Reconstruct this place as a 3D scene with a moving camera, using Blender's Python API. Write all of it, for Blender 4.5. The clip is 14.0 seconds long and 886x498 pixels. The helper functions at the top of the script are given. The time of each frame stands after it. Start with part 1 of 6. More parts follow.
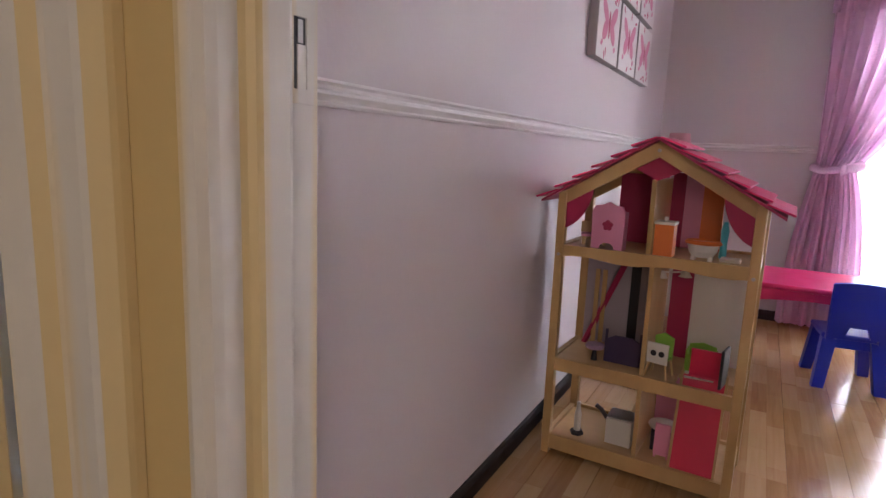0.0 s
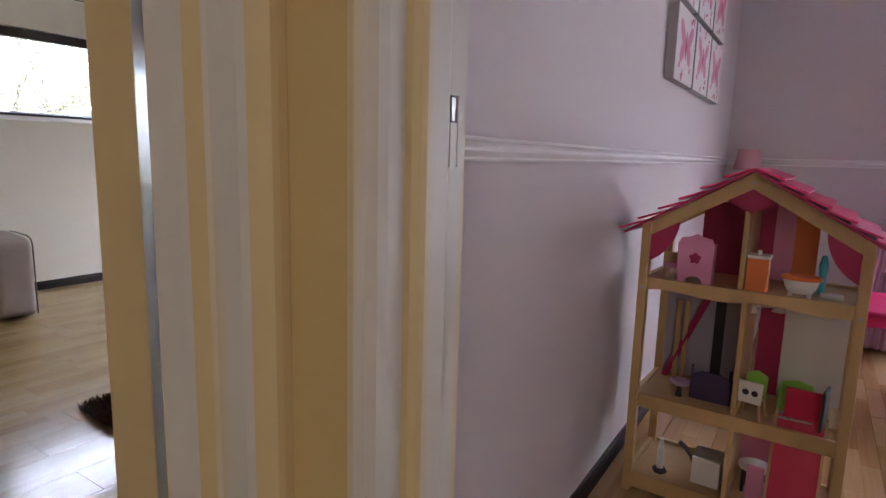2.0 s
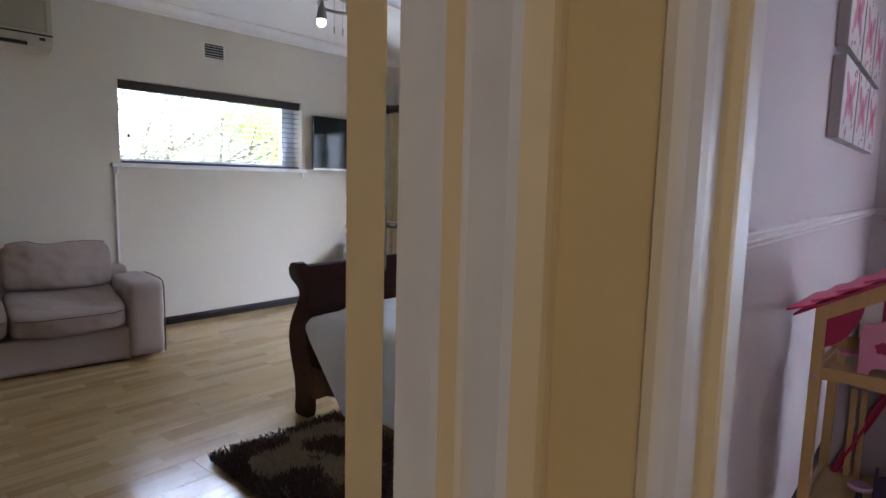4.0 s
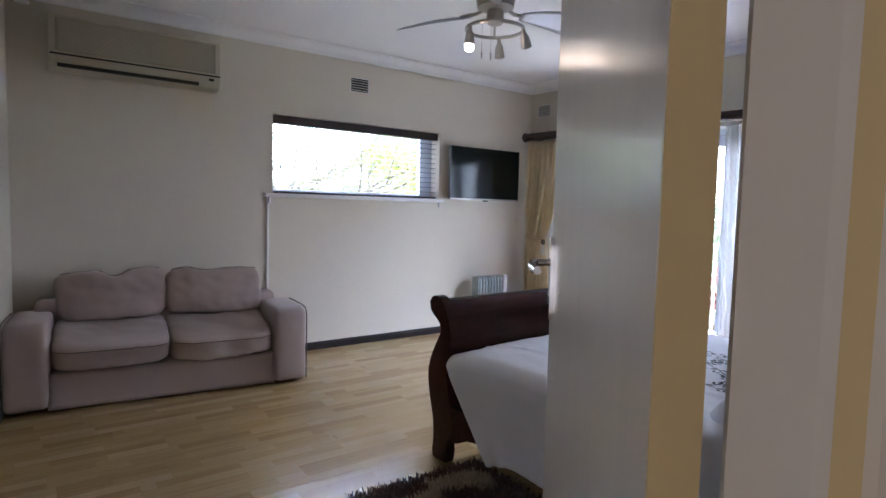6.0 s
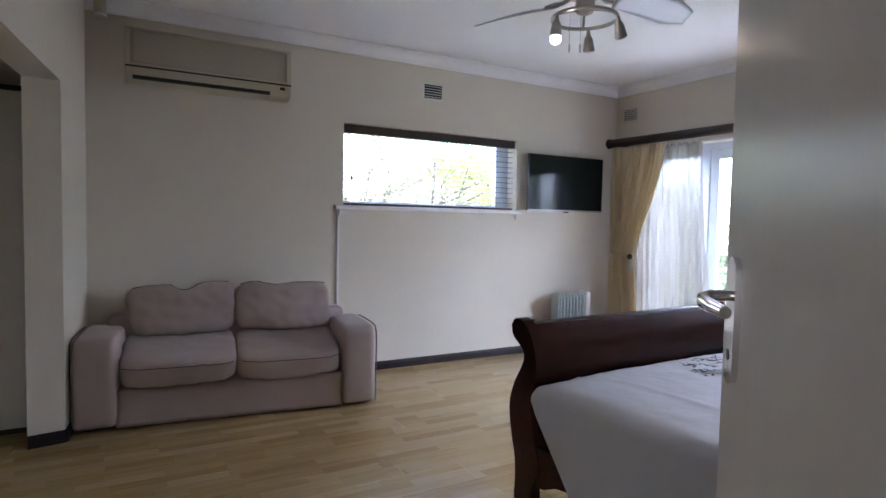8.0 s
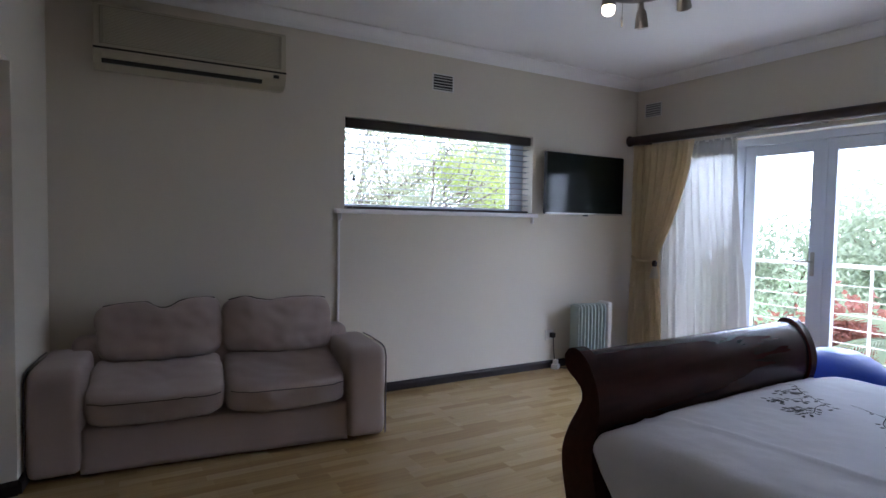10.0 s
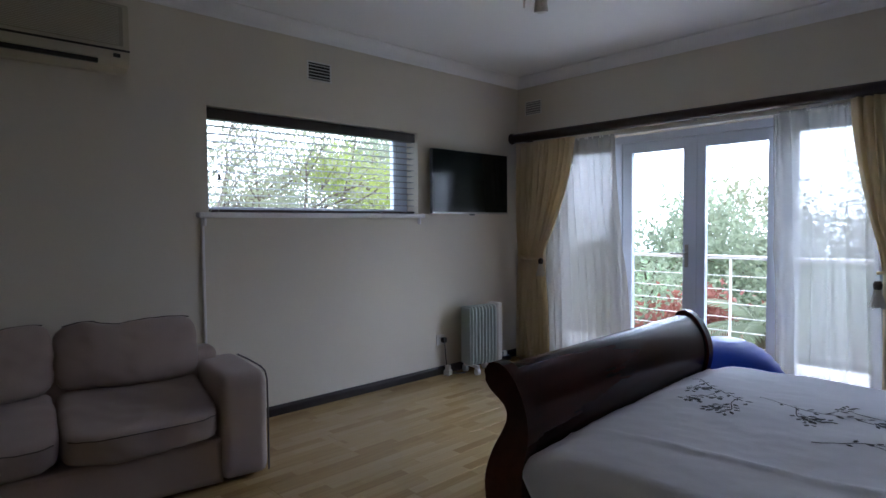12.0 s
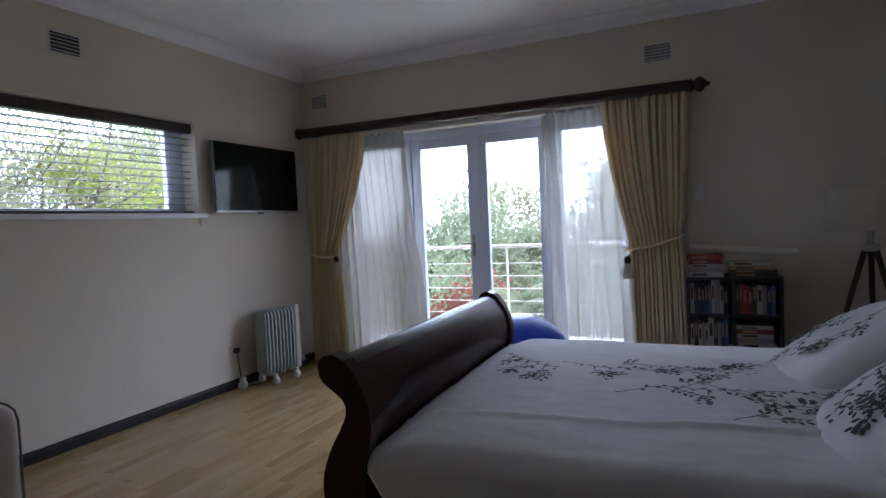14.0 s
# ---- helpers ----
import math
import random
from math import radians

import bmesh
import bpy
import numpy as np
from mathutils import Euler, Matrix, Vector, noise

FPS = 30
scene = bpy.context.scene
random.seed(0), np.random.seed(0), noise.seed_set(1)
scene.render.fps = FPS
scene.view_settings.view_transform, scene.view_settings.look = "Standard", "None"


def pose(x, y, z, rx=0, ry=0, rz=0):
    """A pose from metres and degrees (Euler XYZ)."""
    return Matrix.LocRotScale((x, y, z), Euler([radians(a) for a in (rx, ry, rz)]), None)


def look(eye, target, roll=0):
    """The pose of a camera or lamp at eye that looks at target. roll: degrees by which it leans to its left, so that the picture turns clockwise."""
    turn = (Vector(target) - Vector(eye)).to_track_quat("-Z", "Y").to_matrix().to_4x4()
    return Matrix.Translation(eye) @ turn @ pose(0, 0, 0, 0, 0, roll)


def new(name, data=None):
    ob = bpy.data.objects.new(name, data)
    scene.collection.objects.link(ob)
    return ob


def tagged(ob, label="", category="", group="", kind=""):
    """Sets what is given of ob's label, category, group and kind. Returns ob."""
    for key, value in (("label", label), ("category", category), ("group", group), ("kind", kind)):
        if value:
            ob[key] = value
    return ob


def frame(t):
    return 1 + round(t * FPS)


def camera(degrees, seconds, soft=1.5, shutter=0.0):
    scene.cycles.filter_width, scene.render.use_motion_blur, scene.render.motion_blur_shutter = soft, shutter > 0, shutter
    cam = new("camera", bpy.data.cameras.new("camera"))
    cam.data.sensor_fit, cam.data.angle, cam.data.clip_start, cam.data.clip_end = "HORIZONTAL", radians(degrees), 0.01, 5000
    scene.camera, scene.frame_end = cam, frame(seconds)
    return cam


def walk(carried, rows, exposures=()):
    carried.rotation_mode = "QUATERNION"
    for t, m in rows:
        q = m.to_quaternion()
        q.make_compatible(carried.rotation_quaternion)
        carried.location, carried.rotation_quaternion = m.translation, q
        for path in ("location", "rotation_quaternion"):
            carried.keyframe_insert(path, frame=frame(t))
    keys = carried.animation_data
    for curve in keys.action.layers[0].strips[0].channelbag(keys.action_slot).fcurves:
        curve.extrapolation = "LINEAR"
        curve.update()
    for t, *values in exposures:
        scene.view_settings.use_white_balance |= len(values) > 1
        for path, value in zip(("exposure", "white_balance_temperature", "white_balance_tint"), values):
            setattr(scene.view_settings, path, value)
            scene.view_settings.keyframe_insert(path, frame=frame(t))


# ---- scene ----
cam = camera(75.0, 14.0)
PATH = [
    (0, (0.045, -0.123, 1.09), (-0.903, 1.605, 0.75), 2.27),
    (0.5, (0.022, -0.134, 1.109), (-0.943, 1.588, 0.781), 1.81),
    (1, (-0.005, -0.148, 1.126), (-0.996, 1.559, 0.804), 1.76),
    (1.5, (-0.044, -0.156, 1.142), (-1.069, 1.532, 0.825), 1.62),
    (2, (-0.089, -0.163, 1.167), (-1.159, 1.497, 0.848), 1.53),
    (2.5, (-0.137, -0.174, 1.203), (-1.256, 1.452, 0.884), 1.31),
    (3, (-0.194, -0.18, 1.25), (-1.36, 1.413, 0.932), 1.4),
    (3.5, (-0.246, -0.194, 1.281), (-1.479, 1.356, 1.001), 1.4),
    (4, (-0.299, -0.202, 1.308), (-1.605, 1.295, 1.072), 1.4),
    (4.2, (-0.321, -0.203, 1.305), (-1.663, 1.265, 1.088), 1.6),
    (6.3, (-0.59, -0.094, 1.301), (-2.221, 1.055, 1.166), 1.4),
    (6.5, (-0.619, -0.065, 1.301), (-2.266, 1.062, 1.172), 1.4),
    (7, (-0.699, -0.018, 1.296), (-2.38, 1.059, 1.18), 1.1),
    (7.5, (-0.758, -0.008, 1.29), (-2.471, 1.018, 1.184), 1.3),
    (8, (-0.843, 0.016, 1.29), (-2.583, 0.997, 1.186), 1.2),
    (10.5, (-1.477, 0.134, 1.307), (-3.179, 1.182, 1.22), 0.8),
    (11, (-1.559, 0.171, 1.305), (-3.197, 1.316, 1.221), 0.4),
    (11.5, (-1.634, 0.192, 1.311), (-3.192, 1.444, 1.224), 0.1),
    (12, (-1.692, 0.201, 1.297), (-3.15, 1.567, 1.212), -0.5),
    (12.5, (-1.756, 0.192, 1.293), (-3.028, 1.733, 1.203), -1.4),
    (13, (-1.813, 0.183, 1.268), (-2.902, 1.858, 1.181), -1.9),
    (13.5, (-1.86, 0.183, 1.246), (-2.812, 1.939, 1.16), -2.3),
    (14, (-1.888, 0.18, 1.228), (-2.728, 1.992, 1.14), -2.6),
]
EXPOSURES = [(0.0, 2.55, 6080, 23), (1.5, 2.43, 5920, 22), (2.5, 2.1, 5750, 20), (4.2, 2.05, 5420, 20), (6.5, 2.14, 5350, 21), (8.2, 2.08, 5350, 21), (10.5, 1.07, 5300, 21), (12.0, 0.76, 5320, 19), (14.0, 0.67, 5450, 20)]
walk(cam, [(t, look(eye, target, roll)) for t, eye, target, roll in PATH], EXPOSURES)

# ---- daylight ----
world = bpy.data.worlds.new("daylight")
scene.world = world
world.use_nodes = True
wn = world.node_tree.nodes
sky = wn.new("ShaderNodeTexSky")
sky.sky_type, sky.sun_disc = "NISHITA", False
sky.sun_elevation, sky.sun_rotation = radians(74), radians(347)
sky.air_density, sky.dust_density = 1.0, 2.0
wn["Background"].inputs[1].default_value = 0.15
world.node_tree.links.new(sky.outputs[0], wn["Background"].inputs[0])
sun_data = bpy.data.lights.new("sun", "SUN")
sun_data.energy, sun_data.angle, sun_data.color = 5.0, radians(0.5), (1.0, 0.95, 0.87)
sun = new("sun", sun_data)
sun.matrix_world = look((-6, 26.5, 95), (0, 0, 0))


def daylight(name, eye, target, w, h, watts, color=(0.86, 0.93, 1.0)):
    d = bpy.data.lights.new(name, "AREA")
    d.shape, d.size, d.size_y, d.energy, d.color = "RECTANGLE", w, h, watts, color
    ob = new(name, d)
    ob.matrix_world = look(eye, target)
    return ob


# area lamps added to strengthen the sky's light at each opening
daylight("sky_at_balcony", (-3.65, 6.35, 2.95), (-3.3, 2.0, 0.6), 3.0, 1.0, 64, (0.79, 0.895, 1.0))
daylight("sky_at_strip_window", (-6.7, 2.47, 3.0), (-4.0, 2.47, 1.0), 2.0, 0.9, 55)
daylight("sky_at_playroom_window", (1.28, 4.59, 1.18), (1.0, 0.0, 0.8), 1.38, 1.6, 13)
# unseen warm fill lamp, added to light the closed hall
daylight("hall_fill", (0.6, -2.15, 1.4), (0.1, 0.0, 1.2), 1.8, 2.0, 5.5, (1.0, 0.90, 0.76))


# ---- mesh helpers ----
def link_mesh(name, bm, material, parent=None, label="", smooth=False):
    me = bpy.data.meshes.new(name)
    bmesh.ops.recalc_face_normals(bm, faces=bm.faces[:])
    bm.to_mesh(me)
    bm.free()
    if material:
        me.materials.append(material)
    if smooth:
        for p in me.polygons:
            p.use_smooth = True
        me.set_sharp_from_angle(angle=radians(42))
    ob = new(name, me)
    if parent:
        ob.parent = parent
    if label:
        ob["label"] = label
    return ob


def part(name, bm, material, parent, label="", smooth=False):
    return link_mesh(name, bm, material, parent, label, smooth)


def thing(name, m, label, category, group="", kind=""):
    ob = new(name)
    ob.matrix_basis = m
    ob.empty_display_size = 0.1
    return tagged(ob, label, category, group, kind)


def solid(name, bm, material, label, category, group="", kind="", smooth=False):
    return tagged(link_mesh(name, bm, material, smooth=smooth), label, category, group, kind)


def box(bm, x0, y0, z0, x1, y1, z1, bevel=0.0, seg=2):
    made = bmesh.ops.create_cube(bm, size=1.0)["verts"]
    for v in made:
        v.co = Vector(((x0 + x1) / 2 + v.co.x * abs(x1 - x0), (y0 + y1) / 2 + v.co.y * abs(y1 - y0), (z0 + z1) / 2 + v.co.z * abs(z1 - z0)))
    if bevel:
        edges = {e for v in made for e in v.link_edges}
        bmesh.ops.bevel(bm, geom=list(edges), offset=bevel, segments=seg, affect="EDGES", profile=0.5)
    return bm


def boxed(*a, **k):
    return box(bmesh.new(), *a, **k)


def rod(bm, a, b, r0, r1=None, seg=12, caps=True):
    a, b = Vector(a), Vector(b)
    d = b - a
    q = d.to_track_quat("Z", "Y").to_matrix().to_4x4()
    bmesh.ops.create_cone(bm, cap_ends=caps, segments=seg, radius1=r0, radius2=r0 if r1 is None else r1, depth=d.length,
                          matrix=Matrix.Translation((a + b) / 2) @ q)
    return bm


def tube(bm, pts, r, seg=8):
    """A round tube along points; r is a number or a function of 0..1."""
    pts = [Vector(p) for p in pts]
    rings, n = [], len(pts)
    up = Vector((0.137, 0.21, 0.97))
    for i, p in enumerate(pts):
        d = (pts[min(i + 1, n - 1)] - pts[max(i - 1, 0)]).normalized()
        a = d.cross(up)
        if a.length < 1e-3:
            a = d.cross(Vector((1, 0, 0)))
        a.normalize()
        b = d.cross(a)
        rr = r(i / (n - 1)) if callable(r) else r
        rings.append([bm.verts.new(p + a * (rr * math.cos(2 * math.pi * k / seg)) + b * (rr * math.sin(2 * math.pi * k / seg))) for k in range(seg)])
    for r0, r1 in zip(rings, rings[1:]):
        for k in range(seg):
            bm.faces.new((r0[k], r0[(k + 1) % seg], r1[(k + 1) % seg], r1[k]))
    bm.faces.new(rings[0])
    bm.faces.new(rings[-1])
    return bm


def lathe(bm, profile, m=None, seg=24):
    """Turns a profile of (radius, height) about z."""
    m = m or Matrix()
    rings = []
    for r, z in profile:
        rings.append([bm.verts.new(m @ Vector((max(r, 1e-4) * math.cos(2 * math.pi * k / seg), max(r, 1e-4) * math.sin(2 * math.pi * k / seg), z))) for k in range(seg)])
    for r0, r1 in zip(rings, rings[1:]):
        for k in range(seg):
            bm.faces.new((r0[k], r0[(k + 1) % seg], r1[(k + 1) % seg], r1[k]))
    bm.faces.new(rings[0])
    bm.faces.new(rings[-1])
    return bm


def prism(bm, pts, a, b, axis="z", m=None):
    """Pushes a flat outline from a to b along an axis. Outline in (x, y), (x, z) or (y, z)."""
    def at(p, h):
        v = {"z": (p[0], p[1], h), "y": (p[0], h, p[1]), "x": (h, p[0], p[1])}[axis]
        return m @ Vector(v) if m else Vector(v)
    lo = [bm.verts.new(at(p, a)) for p in pts]
    hi = [bm.verts.new(at(p, b)) for p in pts]
    n = len(pts)
    for i in range(n):
        bm.faces.new((lo[i], lo[(i + 1) % n], hi[(i + 1) % n], hi[i]))
    bm.faces.new(lo[::-1])
    bm.faces.new(hi)
    return bm


def flowing(pts, n=4):
    """More points along a closed outline, on a smooth curve through those given."""
    out, m = [], len(pts)
    for i in range(m):
        p0, p1, p2, p3 = (Vector(pts[(i + k) % m]) for k in (-1, 0, 1, 2))
        if (p2 - p1).length < 0.03 or (p1 - p0).length > 0.2 or (p3 - p2).length > 0.2 or (p2 - p1).length > 0.2:
            out.append(tuple(p1))
            continue
        for k in range(n):
            t = k / n
            out.append(tuple(0.5 * ((2 * p1) + (p2 - p0) * t + (2 * p0 - 5 * p1 + 4 * p2 - p3) * t * t + (3 * p1 - p0 - 3 * p2 + p3) * t ** 3)))
    return out


def sheet(bm, f, nu, nv):
    """A grid of points f(u, v) with u and v in 0..1."""
    g = [[bm.verts.new(f(i / nu, j / nv)) for j in range(nv + 1)] for i in range(nu + 1)]
    for i in range(nu):
        for j in range(nv):
            bm.faces.new((g[i][j], g[i + 1][j], g[i + 1][j + 1], g[i][j + 1]))
    return bm


def puff(bm, sx, sy, sz, m=None, power=5.0, sag=0.0, wrinkle=0.006, seed=0, n=20, pinch=0.0):
    """A stuffed cushion: a rounded, uneven block about the origin, sx by sy by sz."""
    m = m or Matrix()
    old = set(bm.verts)
    made = bmesh.ops.create_cube(bm, size=2.0)["verts"]
    edges = list({e for v in made for e in v.link_edges})
    bmesh.ops.subdivide_edges(bm, edges=edges, cuts=n, use_grid_fill=True)
    verts = [v for v in bm.verts if v not in old]
    off = Vector((seed * 7.3, seed * 3.1, seed * 1.7))
    for v in verts:
        p = v.co.copy()
        k = (abs(p.x) ** power + abs(p.y) ** power + abs(p.z) ** power) ** (1 / power)
        p = p / k
        edge = 1 - pinch * (abs(p.x) * abs(p.y)) ** 2
        q = Vector((p.x * sx / 2, p.y * sy / 2, p.z * sz / 2 * edge))
        q.z -= sag * (1 - p.x * p.x) * (1 - p.y * p.y) * (1 if p.z > 0 else 0.2)
        w = noise.noise(q * 6 + off) + 0.5 * noise.noise(q * 15 + off)
        q += p.normalized() * wrinkle * w
        v.co = m @ q
    return bm


def thicken(ob, t):
    mod = ob.modifiers.new("thickness", "SOLIDIFY")
    mod.thickness, mod.offset = t, 0.0
    return ob


# ---- materials ----
def material(name, base, rough=0.6, metal=0.0, grain=(0.0, 40.0), patch=(0.0, 3.0), bump=(0.0, 60.0), spec=0.5, stretch=(1, 1, 1), each=0.0):
    """Grain and patch: how far the colour varies and at what scale; bump: height in metres and scale; each: variation from object to object."""
    mt = bpy.data.materials.new(name)
    mt.use_nodes = True
    nt = mt.node_tree
    b = nt.nodes["Principled BSDF"]
    b.inputs["Roughness"].default_value, b.inputs["Metallic"].default_value = rough, metal
    b.inputs["Specular IOR Level"].default_value = spec
    b.inputs["Base Color"].default_value = (*base, 1)
    tc = nt.nodes.new("ShaderNodeTexCoord")
    mp = nt.nodes.new("ShaderNodeMapping")
    mp.inputs["Scale"].default_value = stretch
    nt.links.new(tc.outputs["Object"], mp.inputs[0])
    col = None
    def mult(fac_socket, lo, hi, prev):
        r = nt.nodes.new("ShaderNodeMapRange")
        r.inputs[3].default_value, r.inputs[4].default_value = lo, hi
        nt.links.new(fac_socket, r.inputs[0])
        h = nt.nodes.new("ShaderNodeMix")
        h.data_type, h.blend_type = "RGBA", "MULTIPLY"
        h.inputs[0].default_value = 1.0
        if prev:
            nt.links.new(prev, h.inputs[6])
        else:
            h.inputs[6].default_value = (*base, 1)
        nt.links.new(r.outputs[0], h.inputs[7])
        return h.outputs[2]
    for amount, scale, detail in ((grain[0], grain[1], 4.0), (patch[0], patch[1], 3.0)):
        if amount:
            t = nt.nodes.new("ShaderNodeTexNoise")
            t.inputs["Scale"].default_value, t.inputs["Detail"].default_value = scale, detail
            nt.links.new(mp.outputs[0], t.inputs["Vector"])
            col = mult(t.outputs["Fac"], 1 - amount, 1 + amount, col)
    if each:
        o = nt.nodes.new("ShaderNodeObjectInfo")
        col = mult(o.outputs["Random"], 1 - each, 1 + each, col)
    if col:
        nt.links.new(col, b.inputs["Base Color"])
    if patch[0]:
        t = nt.nodes.new("ShaderNodeTexNoise")
        t.inputs["Scale"].default_value = patch[1] * 2.3
        r = nt.nodes.new("ShaderNodeMapRange")
        r.inputs[3].default_value, r.inputs[4].default_value = max(rough - 0.08, 0.03), min(rough + 0.08, 1)
        nt.links.new(tc.outputs["Object"], t.inputs["Vector"])
        nt.links.new(t.outputs["Fac"], r.inputs[0])
        nt.links.new(r.outputs[0], b.inputs["Roughness"])
    if bump[0]:
        t = nt.nodes.new("ShaderNodeTexNoise")
        t.inputs["Scale"].default_value, t.inputs["Detail"].default_value = bump[1], 5.0
        nt.links.new(mp.outputs[0], t.inputs["Vector"])
        bp = nt.nodes.new("ShaderNodeBump")
        bp.inputs["Distance"].default_value = bump[0]
        bp.inputs["Strength"].default_value = 1.0
        nt.links.new(t.outputs["Fac"], bp.inputs["Height"])
        nt.links.new(bp.outputs[0], b.inputs["Normal"])
    return mt


def cloth(name, base, through_light=0.0, **k):
    """A fabric; through_light: how much of the light passes it."""
    mt = material(name, base, rough=0.9, spec=0.15, **k)
    b = mt.node_tree.nodes["Principled BSDF"]
    b.inputs["Sheen Weight"].default_value = 0.25
    if through_light:
        nt = mt.node_tree
        t = nt.nodes.new("ShaderNodeBsdfTranslucent")
        t.inputs[0].default_value = (*base, 1)
        mx = nt.nodes.new("ShaderNodeMixShader")
        mx.inputs[0].default_value = through_light
        nt.links.new(b.outputs[0], mx.inputs[1])
        nt.links.new(t.outputs[0], mx.inputs[2])
        nt.links.new(mx.outputs[0], nt.nodes["Material Output"].inputs[0])
    return mt


def voile(name, base, through_light, open_weave):
    """A thin curtain fabric: part of it is open weave."""
    mt = cloth(name, base, through_light, grain=(0.04, 160), patch=(0.03, 6))
    nt = mt.node_tree
    out = nt.nodes["Material Output"]
    last = out.inputs[0].links[0].from_socket
    tr = nt.nodes.new("ShaderNodeBsdfTransparent")
    mx = nt.nodes.new("ShaderNodeMixShader")
    mx.inputs[0].default_value = open_weave
    nt.links.new(last, mx.inputs[1])
    nt.links.new(tr.outputs[0], mx.inputs[2])
    nt.links.new(mx.outputs[0], out.inputs[0])
    return mt


def laminate(name, tones):
    """Three-strip laminate: each board carries three rows of short printed strips along y."""
    mt = material(name, tones[0], rough=0.17, bump=(0.0002, 30.0), stretch=(6, 1, 1))
    nt = mt.node_tree
    b = nt.nodes["Principled BSDF"]
    tc = nt.nodes.new("ShaderNodeTexCoord")
    oi = nt.nodes.new("ShaderNodeObjectInfo")
    sh = nt.nodes.new("ShaderNodeVectorMath")
    sh.operation = "MULTIPLY_ADD"
    cb = nt.nodes.new("ShaderNodeCombineXYZ")
    for k in range(3):
        nt.links.new(oi.outputs["Random"], cb.inputs[k])
    sh.inputs[1].default_value = (0.0, 7.7, 3.1)
    nt.links.new(cb.outputs[0], sh.inputs[0])
    nt.links.new(tc.outputs["Object"], sh.inputs[2])
    sp = nt.nodes.new("ShaderNodeSeparateXYZ")
    nt.links.new(sh.outputs[0], sp.inputs[0])
    sw = nt.nodes.new("ShaderNodeCombineXYZ")
    nt.links.new(sp.outputs["Y"], sw.inputs["X"])
    nt.links.new(sp.outputs["X"], sw.inputs["Y"])
    br = nt.nodes.new("ShaderNodeTexBrick")
    br.offset, br.squash = 0.37, 1.0
    for k, v in (("Scale", 1.0), ("Mortar Size", 0.0009), ("Bias", 0.0), ("Brick Width", 0.38), ("Row Height", 0.0645)):
        br.inputs[k].default_value = v
    br.inputs["Color1"].default_value, br.inputs["Color2"].default_value, br.inputs["Mortar"].default_value = (0, 0, 0, 1), (1, 1, 1, 1), (0.2, 0.2, 0.2, 1)
    nt.links.new(sw.outputs[0], br.inputs["Vector"])
    mp = nt.nodes.new("ShaderNodeMapping")
    mp.inputs["Scale"].default_value = (55, 3.0, 1)
    nt.links.new(sh.outputs[0], mp.inputs[0])
    gr = nt.nodes.new("ShaderNodeTexNoise")
    gr.inputs["Scale"].default_value, gr.inputs["Detail"].default_value, gr.inputs["Distortion"].default_value = 1.0, 6.0, 0.6
    nt.links.new(mp.outputs[0], gr.inputs["Vector"])
    mixed = nt.nodes.new("ShaderNodeMath")
    mixed.operation = "MULTIPLY_ADD"
    mixed.inputs[1].default_value = 0.55
    nt.links.new(br.outputs["Color"], mixed.inputs[0])
    g2 = nt.nodes.new("ShaderNodeMath")
    g2.operation = "MULTIPLY"
    g2.inputs[1].default_value = 0.5
    nt.links.new(gr.outputs["Fac"], g2.inputs[0])
    nt.links.new(g2.outputs[0], mixed.inputs[2])
    ramp = nt.nodes.new("ShaderNodeValToRGB")
    ramp.color_ramp.elements[0].color = (*tones[0], 1)
    ramp.color_ramp.elements[0].position = 0.1
    ramp.color_ramp.elements[1].color = (*tones[2], 1)
    ramp.color_ramp.elements[1].position = 0.85
    ramp.color_ramp.elements.new(0.45).color = (*tones[1], 1)
    nt.links.new(mixed.outputs[0], ramp.inputs[0])
    nt.links.new(ramp.outputs[0], b.inputs["Base Color"])
    return mt


def glass(name, tint=(0.97, 0.99, 0.98)):
    mt = bpy.data.materials.new(name)
    mt.use_nodes = True
    b = mt.node_tree.nodes["Principled BSDF"]
    b.inputs["Base Color"].default_value = (*tint, 1)
    b.inputs["Roughness"].default_value, b.inputs["Transmission Weight"].default_value, b.inputs["IOR"].default_value = 0.0, 1.0, 1.1
    return mt


def glow(name, color, strength):
    mt = bpy.data.materials.new(name)
    mt.use_nodes = True
    b = mt.node_tree.nodes["Principled BSDF"]
    b.inputs["Emission Color"].default_value, b.inputs["Emission Strength"].default_value = (*color, 1), strength
    return mt


WALL = material("bedroom wall paint", (0.665, 0.608, 0.51), 0.85, grain=(0.02, 90), patch=(0.03, 1.3), bump=(0.0006, 45))
PINKWALL = material("pale lilac wall paint", (0.66, 0.60, 0.61), 0.8, grain=(0.02, 90), patch=(0.03, 1.2), bump=(0.0006, 45))
HALLWALL = material("hall wall paint", (0.60, 0.45, 0.20), 0.85, patch=(0.04, 1.2), bump=(0.0006, 45))
CEIL = material("ceiling paint", (0.87, 0.86, 0.85), 0.9, grain=(0.01, 70), patch=(0.02, 1.0), bump=(0.0005, 60))
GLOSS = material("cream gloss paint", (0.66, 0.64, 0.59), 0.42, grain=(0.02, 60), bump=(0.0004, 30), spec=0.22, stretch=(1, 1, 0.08))


